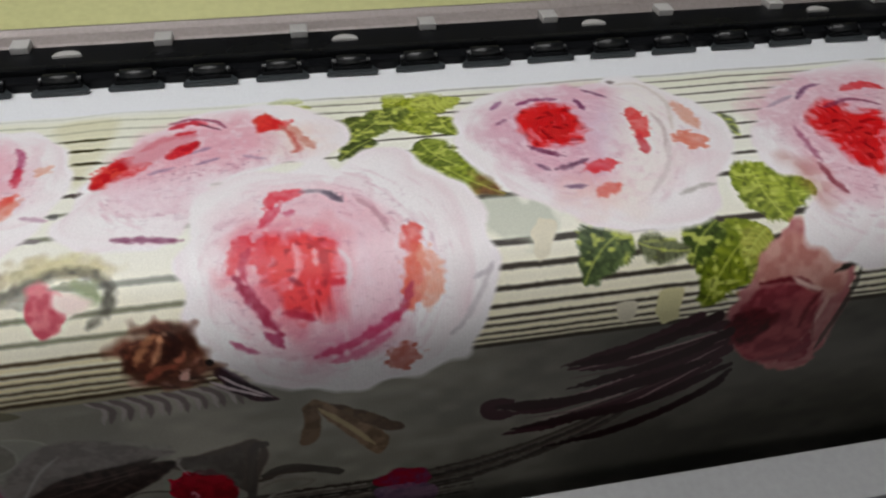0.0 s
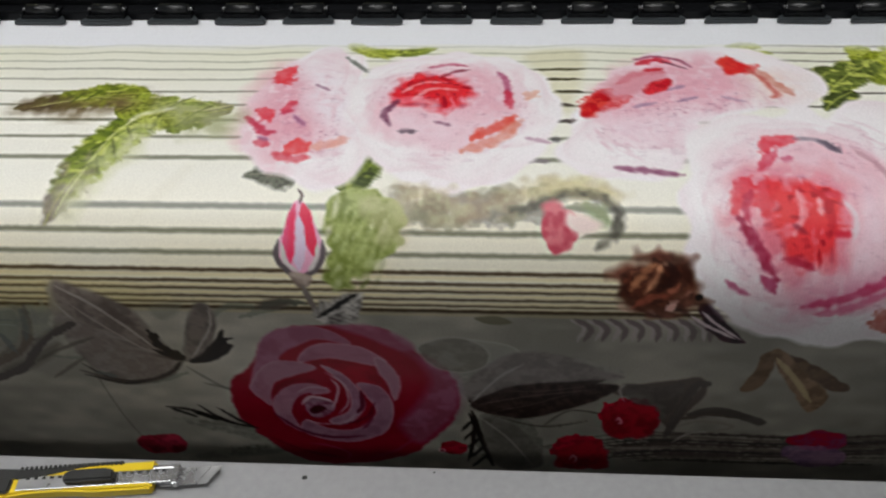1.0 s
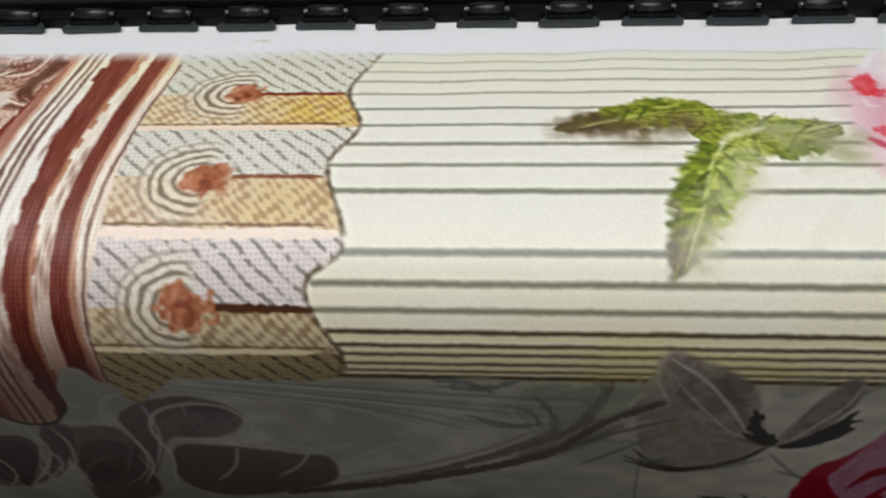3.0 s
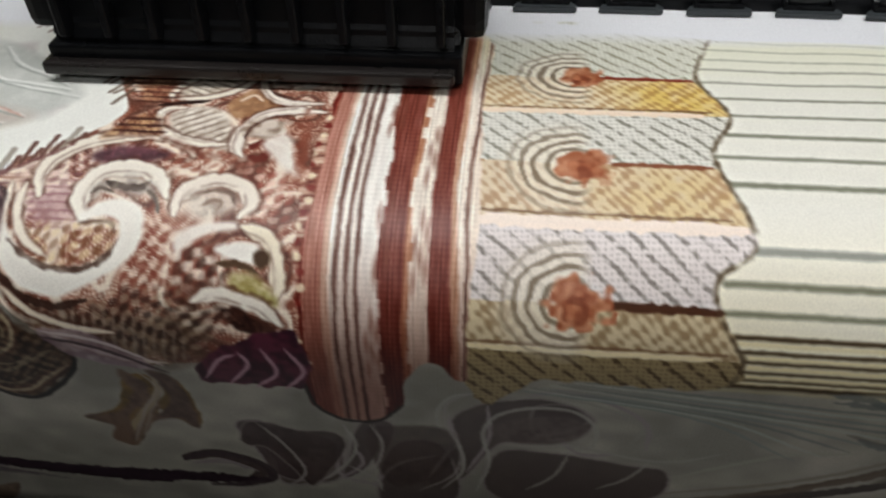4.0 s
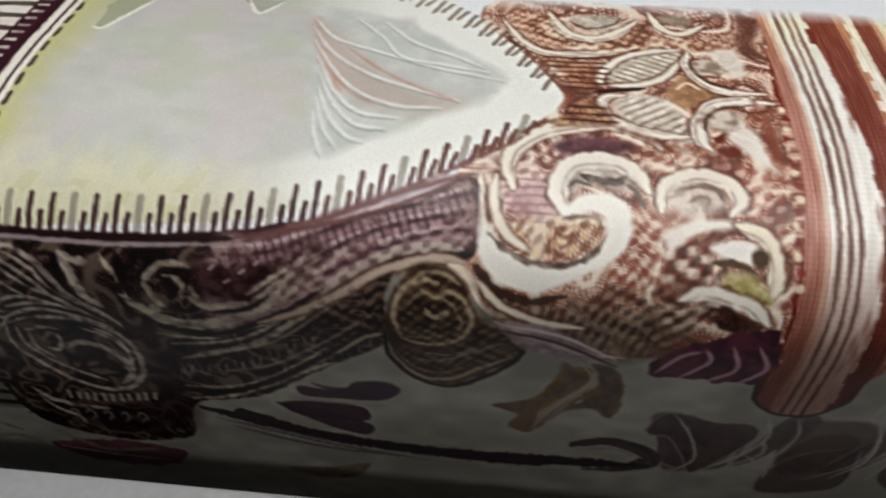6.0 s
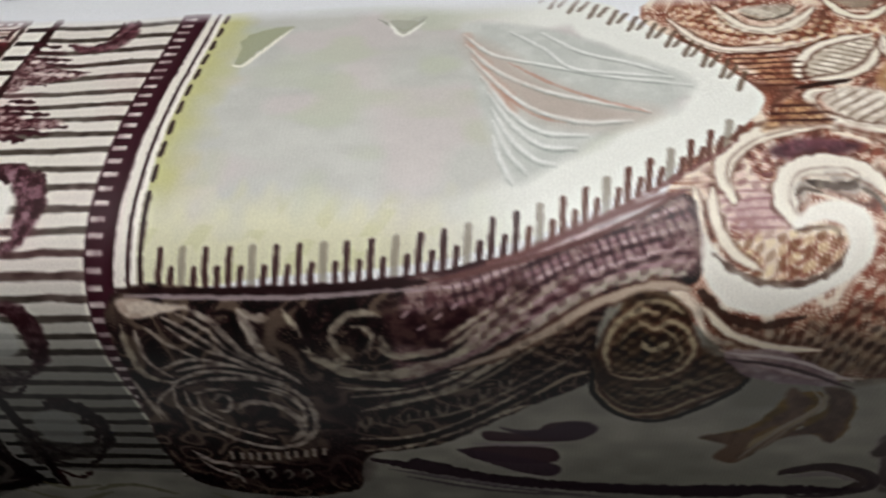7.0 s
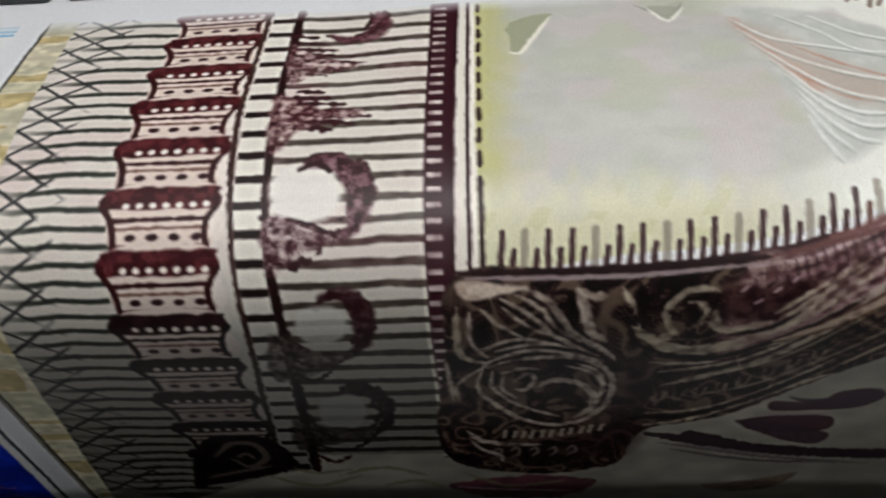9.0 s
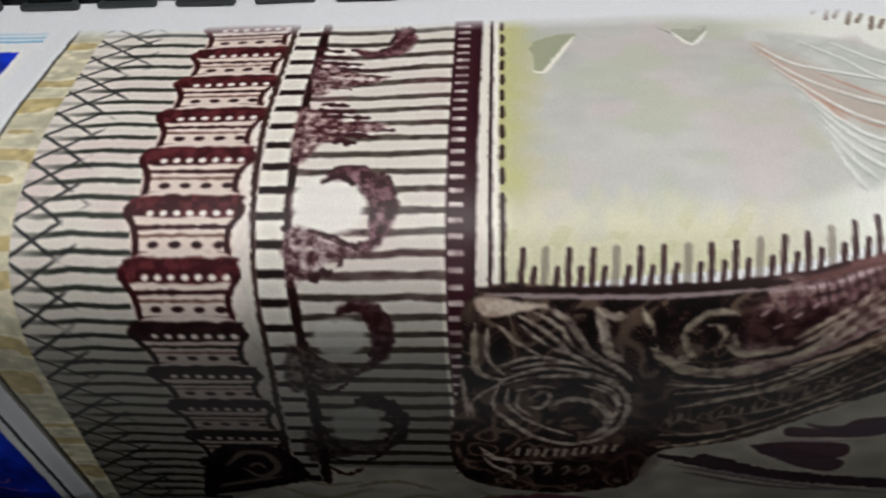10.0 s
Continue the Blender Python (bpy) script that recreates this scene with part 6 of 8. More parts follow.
hatch("-719,164 -681,167 -639,177 -641,197 -682,197 -711,180", "b0a08e", 5.0, 100, 0.4)
area("6e4650", "-691,83 -678,77 -661,78 -651,82 -660,87 -677,89 -688,88", a=0.9, soft=5, c2="4a2e36", size=6)
curl("f1eadb", 8.5, "-710,110 -713,98 -709,86 -695,75 -679,70 -662,67 -648,73 -639,82")
curl("efe6d6", 4.5, "-718,104 -719,115 -717,125 -711,134 -700,141")
curl("efe6d6", 3.5, "-726,103 -725,116 -724,127 -721,134")
curl("f2ede0", 10.0, "-684,122 -688,114 -688,105 -683,96 -673,92 -660,93 -651,100 -646,108")
area("a8a098", "-684,104 -674,96 -660,98 -651,106 -661,109 -675,106 -681,112", a=0.9, soft=6, c2="ddd6c8", size=6)
line("4c4038", 4.2, "-679,100 -672,103 -663,104 -656,100", rough=0.5, dry=0.4)
line("6a5c52", 2.4, "-684,108 -680,105 -673,107", rough=0.4)
line("75685e", 2.2, "-656,105 -651,110 -648,117", rough=0.4)
area("f1eee4", "-726,137 -722,148 -713,157 -697,161 -682,155 -669,148 -659,140 -654,131 -654,120 -659,113 -669,110 -679,113 -686,120 -686,124 -682,122 -673,120 -667,123 -665,130 -670,138 -681,144 -697,146 -709,141 -719,132 -724,125 -726,131", soft=2.5)
line("4a3228", 3.0, "-721,133 -711,141 -698,146 -682,146 -671,140 -665,131", a=0.9, rough=0.6, dry=0.4)
line("5c4438", 2.2, "-685,124 -678,123 -671,123 -667,128", a=0.8, dry=0.5)
line("3a2822", 5.0, "-725,150 -715,161 -697,166 -681,161", a=0.8, rough=0.4, ends=(0.6, 0.2))
curl("e8dcc8", 4.0, "-724,157 -711,170 -692,178 -671,180")
curl("d8cbb8", 3.0, "-714,180 -693,190 -671,198 -649,200")
curl("f0e8da", 8.5, "-640,117 -639,107 -632,100 -620,97 -609,101 -604,110 -608,117")
area("b4a79a", "-635,106 -625,102 -613,105 -610,112 -619,118 -631,118", a=0.85, soft=6, c2="ddd2c4", size=5)
line("6e5a4e", 2.4, "-631,106 -622,103 -614,105 -612,110", rough=0.5, dry=0.4)
line("9a8474", 2.0, "-628,112 -623,109 -618,110 -621,116", rough=0.5)
area("efe8de", "-638,131 -634,125 -624,121 -610,120 -609,124 -621,126 -630,132 -636,137", a=0.95, soft=3)
curl("f0e6d0", 7.5, "-606,122 -595,126 -589,134 -587,146 -588,156")
area("f3efe6", "-618,133 -610,130 -599,130 -594,136 -595,140 -604,139 -612,137", soft=2.5)
line("5c4632", 3.4, "-616,140 -605,140 -596,144", rough=0.4)
dot("54402e", -595, 137, 4.0, 4.5, rag=0.5, soft=2)
area("cfc695", "-609,144 -597,145 -588,154 -588,160 -599,155 -609,152", a=0.9, soft=4, c2="a39858", size=6)
curl("efe9dc", 7.5, "-629,159 -619,155 -606,157 -595,161 -586,170")
area("2e1a16", "-617,163 -610,160 -599,164 -590,169 -589,175 -601,174 -610,171", soft=3, c2="52362c", size=5, rag=2)
checks("-634,162 -616,163 -610,174 -625,179 -636,176", "3a2620", "e0d2c0", 0.8, 6.0)
line("6e3328", 5.0, "-612,74 -607,71 -602,76 -605,82 -610,81", rough=0.4, ends=(0.5, 0.5))
curl("efe6d8", 6.0, "-720,-27 -710,-5 -697,6 -680,7 -658,2 -643,-6")
curl("efe8d8", 7.0, "-695,-42 -686,-19 -672,-11 -656,-18 -643,-35")
area("a9a294", "-682,-35 -671,-40 -654,-39 -658,-26 -671,-23", a=0.8, soft=4, c2="d8d2c4", size=5)
line("5e5248", 2.2, "-682,-31 -673,-23 -658,-28 -652,-38", dry=0.4)
curl("eee8d6", 5.0, "-636,-46 -630,-28 -618,-23 -604,-35")
area("a8a08e", "-631,-42 -618,-45 -609,-40 -621,-31", a=0.7, soft=4)
checks("-718,-39 -698,-41 -688,-13 -668,-6 -643,-21 -621,-17 -592,-17 -590,-4 -618,-4 -642,3 -680,-1 -704,-8", "9a5a40", "e8cfa8", 0.85, 5.6)
area("c9bfae", "-665,29 -657,14 -642,3 -624,-2 -628,17 -641,30 -656,35", a=0.95, soft=3, c2="efe8da", size=5)
hatch("-662,27 -642,8 -625,1 -636,25 -653,33", "7c6a5a", 4.6, 25, 0.6)
curl("f1ebdc", 4.5, "-666,37 -667,27 -656,10 -639,-0 -622,-4")
curl("efe8d8", 4.0, "-665,36 -650,35 -636,28 -625,13 -618,0")
line("382420", 3.6, "-671,43 -659,40 -644,37", ends=(0.3, 0.3))
area("cbbfb0", "-662,50 -650,43 -635,46 -622,67 -620,77 -634,76 -648,70 -657,63", a=0.95, soft=3, c2="efe8dc", size=5)
hatch("-659,52 -641,46 -622,71 -634,75 -651,67", "75604f", 4.8, -35, 0.6)
curl("f2ecde", 5.5, "-622,73 -640,73 -654,69 -664,63 -667,53 -664,46 -655,44")
area("9c7354", "-634,41 -627,27 -621,24 -613,32 -606,39 -618,49 -626,52", a=0.95, soft=3, c2="b8906c", size=6)
line("e6d2bc", 2.0, "-628,36 -622,30 -616,35", ends=(0.6, 0.6))
curl("f1eade", 5.5, "-618,-2 -620,13 -614,28 -602,36 -582,36")
area("e9e2d6", "-605,-4 -593,-8 -588,5 -592,20 -601,14", a=0.9, soft=4)
dot("9c8878", -610, 12, 10, 8, rag=0.6, c2="cfc2b2", soft=3)
line("5a3c32", 2.6, "-618,5 -617,17 -610,28 -600,31", dry=0.4)
curl("f1eade", 6.5, "-580,44 -596,43 -611,48 -619,60 -620,74 -615,81")
dot("a08c7c", -609, 59, 12, 8, rag=0.6, c2="d6cabc", soft=3)
area("ece6dc", "-607,71 -598,63 -592,68 -588,81 -584,93 -593,87 -601,79", a=0.92, soft=4)
line("5a3c32", 2.6, "-617,68 -615,58 -606,50 -595,48", dry=0.4)
line("6e3a2c", 5.0, "-662,67 -639,79 -617,85 -604,98", a=0.6, rough=0.6, dry=0.8, soft=3)
line("8a4a38", 6.0, "-589,41 -586,72 -584,96", a=0.7, rough=0.6, dry=0.6, soft=3)
area("7a4a3a", "-697,16 -684,12 -669,19 -671,36 -681,40 -687,27", a=0.8, soft=4, c2="c89a78", size=4)
hatch("-698,12 -667,10 -664,41 -685,40", "4e2a22", 5.0, 90, 0.7)
area("6a4030", "-692,72 -685,61 -675,51 -666,55 -662,68 -679,70", a=0.8, soft=4, c2="c0966c", size=4)
hatch("-690,70 -680,54 -665,53 -662,67", "3e201c", 5.0, 90, 0.7)
area("5e2c3c", "-636,210 -618,186 -580,173 -578,210 -602,214", c2="3e1e2a", rag=2)
line("b48e98", 2.4, "-631,210 -621,195 -612,190", a=0.9)
line("b48e98", 2.4, "-619,214 -607,198 -610,188", a=0.9)
line("b48e98", 2.4, "-605,215 -593,202 -598,185", a=0.9)
line("b48e98", 2.4, "-590,215 -579,200 -586,184", a=0.9)
CART = "-976,146 -976,100 -977,33 -977,-54 -774,-54 -742,-28 -716,-3 -694,33 -687,51 -699,68 -719,84 -754,104 -792,124 -845,137 -907,142"
sl, X, Y, m, d = shape(CART, 1.2, 0.0)
col = np.ones(X.shape + (3,), np.float32) * rgb("cacbc5")
n = (0.6 * vn(X / 40, Y / 26, 3) + 0.4 * vn(X / 11, Y / 6, 4))[..., None]
col = col * (1 - 0.12 * (n - 0.5))
lilac = np.clip((vn(X / 34, Y / 22, 13) - 0.5) * 2.0, 0, 0.5)[..., None]
col = col * (1 - lilac) + rgb("d8cccc") * lilac
green = np.clip((vn(X / 26, Y / 14, 8) - 0.55) * 2.0, 0, 0.5)[..., None]
col = col * (1 - green) + rgb("c3cbb2") * green
left = np.clip((-950 - X + 10 * (vn(X / 9, Y / 9, 1) - 0.5)) / 22, 0, 1) * np.clip((125 - Y) / 30, 0.35, 1)
col = col * (1 - left[..., None]) + rgb("c8c792") * left[..., None]
low = np.clip((Y - 100 + 16 * (vn(X / 7, Y / 12, 6) - 0.5)) / 22, 0, 1) * np.clip((-780 - X) / 90, 0.15, 1)
col = col * (1 - low[..., None]) + rgb("dcdabc") * low[..., None]
tufts = low * np.clip((np.sin(X / 4.2 + 0.16 * Y) - 0.45) * 2 * (vn(X / 9, Y / 6, 2) > 0.45), 0, 0.2)
col = col * (1 - tufts[..., None]) + rgb("b5b878") * tufts[..., None]
rim = np.clip((30 - np.abs(d - 4) + 8 * (vn(X / 12, Y / 12, 5) - 0.5)) / 8, 0, 1) * np.clip((X + 850) / 60, 0, 1)
col = col * (1 - rim[..., None]) + rgb("eff1ea") * rim[..., None]
lay(sl, m, col, 5)
area("c6cac4", "-833,-32 -807,-30 -777,-17 -743,10 -716,36 -741,60 -768,76 -789,92 -805,100 -812,82 -822,46 -830,-8", tag=68, soft=6, c2="d3d6d0", size=14)
area("b9a497", "-830,-16 -822,12 -807,43 -791,61 -765,67 -746,63 -738,56 -763,49 -790,29 -810,1", a=0.6, soft=14)
area("c49a88", "-831,-19 -825,-7 -816,17 -805,45 -803,58 -812,42 -823,13", a=0.7, soft=6, rag=2)
rib("-831,-19 -816,2 -792,14 -756,28 -718,37")
rib("-806,-21 -789,-2 -775,19 -753,25 -726,30")
rib("-789,-18 -769,4 -747,15 -729,26")
rib("-830,-8 -813,19 -790,38 -763,49 -740,57")
rib("-826,7 -809,37 -793,54 -772,63 -749,63")
rib("-821,24 -807,53 -791,69 -770,72")
rib("-817,39 -805,64 -791,78 -776,80")
rib("-815,51 -807,71 -795,86 -785,89")
rib("-814,61 -808,79 -799,94")
rib("-814,71 -810,87 -805,99")
line("b98470", 2.4, "-807,12 -784,34 -761,48 -740,58", a=0.6, dry=0.5)
line("bd8e7c", 2.0, "-812,37 -796,56 -780,64", a=0.6, dry=0.5)
area("b9bbae", "-864,-38 -854,-42 -864,-24", a=0.8)
line("8f9184", 2, "-882,-40 -865,-26 -854,-40", a=0.8)
area("a3a78a", "-956,-28 -932,-36 -942,-14 -951,6 -956,2", a=0.8, rag=2)
line("f1efe2", 3, "-932,-34 -944,-8 -951,6 -957,5")
area("a9aa9a", "-875,-37 -866,-38 -858,-34 -866,-21", a=0.8)
line("f0f0e8", 2.5, "-875,-35 -866,-20 -855,-35")
# ticks along the cartouche's edge
way = smooth(pts("-973,145 -907,144 -845,139 -792,126 -754,106 -719,85 -699,69"), n=30)
gone = np.concatenate([[0], np.cumsum(np.hypot(*np.diff(way, axis=0).T))])
for i in range(70):
    g = 7 + i * 5.45
    if g > gone[-1] - 4:
        break
    u, s = (np.interp(g, gone, way[:, j]) for j in (0, 1))
    high = 15 if i % 2 == 0 else 6
    pale = i % 6 == 2
    high *= 1 - 0.3 * max(0, (g - 180) / 140)
    line("8f8578" if pale else "4a3030" if u < -800 else "6b4a40", 3.6 if pale else 2.7, f"{u:.1f},{s + 3:.1f} {u + 1 + 3 * max(0, (g - 200) / 100):.1f},{s - high:.1f}", a=0.7 if pale else 0.95, ends=(1, 1))
line("3c2024", 5.0, "-988,149 -907,149 -845,144 -810,136", ends=(1, 0.5), rough=0.2)
line("7a5450", 3.0, "-815,137 -792,131 -754,111 -722,91 -704,78", ends=(0.8, 0.4), rough=0.4, dry=0.5)
upper = smooth(pts("-790,-60 -756,-38 -728,-14 -704,18 -691,40"), n=30)
gone = np.concatenate([[0], np.cumsum(np.hypot(*np.diff(upper, axis=0).T))])
for i in range(int(gone[-1] / 6.3)):
    u, s = (np.interp(4 + i * 6.3, gone, upper[:, j]) for j in (0, 1))
    line("6a5648", 2.6, f"{u + 3:.1f},{s - 6:.1f} {u - 3:.1f},{s + (9 if i % 2 else 4):.1f}", a=0.75, ends=(1, 0.7))
sl, X, Y = window(-1240, -976, -56, 360)
outer = np.interp(Y, [-56, 70, 163, 239, 347], [-1227, -1221, -1217, -1224, -1235])
end = np.interp(X, [-1240, -1180, -1112, -1088, -1084, -1004, -1003, -976], [352, 368, 330, 326, 306, 306, 312, 312])
m = np.clip(0.5 + (end - Y) / 1.5, 0, 1) * np.clip(0.5 + (Y + 54) / 3, 0, 1) * np.clip(0.5 + X - outer, 0, 1)
col = np.ones(X.shape + (3,), np.float32) * rgb("e8e2da")
wob = 1.6 * np.sin(X / 15) * np.clip((70 - Y) / 60, 0.1, 1) + 1.5 * (vn(X / 14, Y / 8, 6) - 0.5)
ph = np.interp(Y + wob, [-60, 29, 121, 184, 300, 360], [0, 6, 14, 20, 29, 33.6])
thick = np.clip((Y - 110) / 130, 0, 1)
st = np.clip(np.cos(2 * np.pi * ph) * 2.0 - 0.4 + 0.35 * thick, 0, 1) * (X > -1090) * (X < -987) * (0.75 + 0.25 * vn(X / 5, Y / 4, 9))
ph2 = np.interp(Y + 0.6 * np.sin(X / 7 + 2 * vn(X / 20, Y / 20, 3)), [-60, 29, 121, 184, 300, 360], [0, 7, 16, 23, 34, 40])
st2 = np.clip(np.cos(2 * np.pi * ph2) * 1.8 - 0.5 + 0.2 * thick, 0, 1) * (X < -1154) * np.clip((X + 1222) / 26, 0.25, 1)
# random grey, plus a downward grey that puts lower shade into the white
g = np.clip(np.clip(vn(X / 40, Y / 30, 3) - 0.35, 0, 1) * 0.3 + 0.4 * thick, 0, 1)[..., None]
col = col * (1 - g) + rgb("c6c6b4") * g
pink = (np.clip((vn(X / 30, Y / 18, 12) - 0.4) * 2, 0, 0.6) * np.clip(1.4 - np.abs(Y - 70) / 70, 0, 1))[..., None]
col = col * (1 - 0.5 * pink) + rgb("dfc2c2") * 0.5 * pink
k = (st * 0.88)[..., None]
col = col * (1 - k) + (rgb("302620") * (1 - pink) + rgb("5c2430") * pink) * k
k = (st2 * 0.95)[..., None]
col = col * (1 - k) + rgb("3c403a") * k
lay(sl, m, col, 6)
# net of crossing lines at the outer end
sl, X, Y = window(-1238, -1176, -56, 352)
outer = np.interp(Y, [-56, 70, 163, 239, 347], [-1227, -1221, -1217, -1224, -1235])
a1 = np.abs(((X * 0.8 + Y * 1.1) / 21.0) % 1 - 0.5) * 21
a2 = np.abs(((X * 0.8 - Y * 1.1) / 21.0) % 1 - 0.5) * 21
k = np.maximum(np.clip(1.9 - a1, 0, 1), np.clip(1.7 - a2, 0, 1)) * np.clip((-1196 - X + 22 * vn(X / 6, Y / 6, 2)) / 14, 0, 1) * (X > outer)
lay(sl, k * 0.85, rgb("2e3032"))
# scalloped band: bosses, dotted rows and thin lines
for i in range(13):
    s0 = -62 + i * 32.5
    if s0 > 300:
        break
    # lower scallops take a shaded copy of the maroon, dimness put into ink
    low = s0 > 150
    dark, soft_dark = ("2a1416", "40262a") if low else ("431a20", "663236")
    area("e6d6cc", "-1152,{0} -1157,{1} -1152,{2} -1108,{2} -1104,{1} -1108,{0}".format(*(f"{s0 + q:.0f}" for q in (-2, 14, 33))), soft=1.2)
    area(dark, "-1154,{0} -1161,{1} -1163,{2} -1156,{3} -1108,{3} -1101,{2} -1103,{1} -1107,{0}".format(*(f"{s0 + q:.0f}" for q in (0, 3, 8, 12))), soft=1.4, rag=0.8, c2=soft_dark, size=5)
    line(dark, 2.2, f"-1156,{s0 + 17} -1104,{s0 + 17}", ends=(1, 1), rough=0.4)
    line("8a6a60", 1.8, f"-1153,{s0 + 21.5} -1106,{s0 + 21.5}", ends=(1, 1), rough=0.5)
    line(dark, 1.8, f"-1152,{s0 + 30.5} -1107,{s0 + 30.5}", ends=(1, 1), rough=0.5, a=0.8)
    for j in range(7):
        dot("f4e8e0", -1149 + j * 6.8, s0 + 9.6, 2.0, 1.7, soft=0.9)
    for j in range(4):
        dot("42222a", -1145 + j * 11, s0 + 26, 2.8, 1.8, soft=0.9)
    line(dark, 3.2, "-1161,{0} -1155,{1} -1154,{2}".format(*(f"{s0 + q:.0f}" for q in (9, 20, 33))), ends=(1, 1))
    line(dark, 3.0, "-1102,{0} -1108,{1} -1107,{2}".format(*(f"{s0 + q:.0f}" for q in (9, 20, 33))), ends=(1, 1))
    area("f0e6de", "-1103,{0} -1098,{1} -1102,{2} -1106,{1}".format(*(f"{s0 + q:.0f}" for q in (13, 22, 30))), soft=1.0)
# ladder
line("4a3430", 3.2, "-1103,-54 -1100,69 -1095,123 -1093,177 -1101,254 -1108,322", ends=(1, 1), rough=0.4)
line("33181c", 5.5, "-1083,-54 -1081,69 -1079,123 -1075,177 -1080,254 -1086,326", ends=(1, 1), rough=0.3)
sl, X, Y = window(-1104, -1074, -54, 326)
mid = np.interp(Y, [-54, 69, 177, 322], [-1093, -1090, -1084, -1097])
inner = np.clip(7.5 - np.abs(X - mid), 0, 1)
lay(sl, inner, rgb("f0ece2"))
lay(sl, inner * np.clip(np.cos(2 * np.pi * np.interp(Y, [-60, 29, 121, 184, 320], [0, 5.4, 11.6, 16, 25])) * 3 - 1.2, 0, 1), rgb("2c1a1a"))
# dark band with rungs, and the thin lines beside it
sl, X, Y = window(-1006, -982, -56, 314)
half = np.interp(Y, [-56, 150, 305], [8.5, 7, 6])
lay(sl, np.clip(0.5 + (half - np.abs(X + 994.5)), 0, 1) * np.clip((314 - Y), 0, 1), rgb("40202a"), 6)
lay(sl, np.clip(4.2 - np.abs(X + 997), 0, 1) * np.clip(np.cos(2 * np.pi * Y / 8.2) * 3 - 0.9, 0, 1) * (0.5 + 0.5 * vn(X / 4, Y / 9, 3)), rgb("e2d6d2"))
area("2a181c", "-990,150 -966,152 -960,312 -990,314", curved=False, c2="3a2428")
line("e8e2d8", 2.6, "-983,-54 -983,146", ends=(1, 1))
line("4a3034", 2.0, "-980.5,-54 -980.5,146", ends=(1, 1))
line("efe9e0", 2.4, "-977.5,-54 -977.5,146", ends=(1, 1))
for i in range(13):
    s0 = -52 + i * 15.3
    line("40282c", 2.6, f"-974.5,{s0} -974.5,{s0 + (9 if i < 10 else 15)}", ends=(0.7, 0.7))
line("3c2024", 5, "-1064,96 -1059,87 -1049,84 -1037,89 -1029,101 -1030,114 -1036,124 -1047,132", rough=0.9, a=0.9)
line("3c2024", 4, "-1056,88 -1045,87 -1036,98 -1035,110 -1041,121", rough=0.9, a=0.9)
line("3c2024", 3.5, "-1032,96 -1027,101", rough=0.9, a=0.9)
line("3c2024", 3.5, "-1075,118 -1064,126 -1050,128", rough=0.9, a=0.9)
line("3c2024", 3.5, "-1079,129 -1058,134 -1042,129", rough=0.9, a=0.9)
line("3c2024", 3, "-1082,105 -1077,118 -1069,123", rough=0.9, a=0.9)
line("3c2024", 2.5, "-1044,92 -1038,96 -1040,102 -1036,106", rough=0.9, a=0.9)
line("3c2024", 4, "-1076,137 -1064,142 -1052,137", rough=0.9, a=0.9)
area("eff0e8", "-1076,100 -1067,94 -1052,94 -1043,104 -1046,116 -1058,120 -1071,116", a=0.8, soft=3)
line("3c2024", 4, "-1056,165 -1052,159 -1044,157 -1035,160 -1030,169 -1032,180 -1039,192 -1050,204", rough=0.9, a=0.9)
line("3c2024", 3.2, "-1049,159 -1040,159 -1035,166 -1036,177 -1042,189", rough=0.9, a=0.9)
line("3c2024", 2.8, "-1032,165 -1028,169", rough=0.9, a=0.9)
line("3c2024", 2.8, "-1071,186 -1063,196 -1052,198", rough=0.9, a=0.9)
line("3c2024", 2.8, "-1077,201 -1060,209 -1045,200", rough=0.9, a=0.9)
line("3c2024", 2.4, "-1073,173 -1072,186 -1067,193", rough=0.9, a=0.9)
line("3c2024", 2, "-1041,162 -1036,165 -1039,170 -1036,173", rough=0.9, a=0.9)
line("3c2024", 3.2, "-1077,213 -1067,222 -1056,213", rough=0.9, a=0.9)
area("eff0e8", "-1067,169 -1059,164 -1048,164 -1042,172 -1046,184 -1057,189 -1067,184", a=0.8, soft=3)
line("3c2024", 3.75, "-1058,240 -1052,229 -1043,226 -1035,231 -1030,246 -1033,264 -1041,280 -1053,295", rough=0.9, a=0.9)
line("3c2024", 3, "-1050,230 -1040,229 -1035,241 -1037,259 -1044,276", rough=0.9, a=0.9)
line("3c2024", 2.625, "-1032,239 -1028,246", rough=0.9, a=0.9)
line("3c2024", 2.625, "-1075,272 -1067,286 -1055,288", rough=0.9, a=0.9)
line("3c2024", 2.625, "-1082,291 -1064,301 -1047,290", rough=0.9, a=0.9)
line("3c2024", 2.25, "-1077,253 -1076,272 -1072,281", rough=0.9, a=0.9)
line("3c2024", 1.875, "-1041,234 -1037,239 -1040,248 -1037,252", rough=0.9, a=0.9)
line("3c2024", 3, "-1082,306 -1072,316 -1060,306", rough=0.9, a=0.9)
area("eff0e8", "-1070,247 -1060,238 -1048,237 -1043,250 -1049,269 -1061,276 -1071,269", a=0.8, soft=3)
line("43242a", 3.4, "-1084,-24 -1068,-22", rough=0.8, ends=(1, 0.4))
line("43242a", 3.4, "-1083,-17 -1062,-14", rough=0.8, ends=(1, 0.4))
line("43242a", 3.4, "-1083,-10 -1054,-6", rough=0.8, ends=(1, 0.4))
line("43242a", 3.4, "-1082,-4 -1045,1", rough=0.8, ends=(1, 0.4))
line("43242a", 3.4, "-1082,2 -1038,8", rough=0.8, ends=(1, 0.4))
line("43242a", 3.4, "-1082,8 -1047,14", rough=0.8, ends=(1, 0.4))
line("43242a", 3.4, "-1081,14 -1059,20", rough=0.8, ends=(1, 0.4))
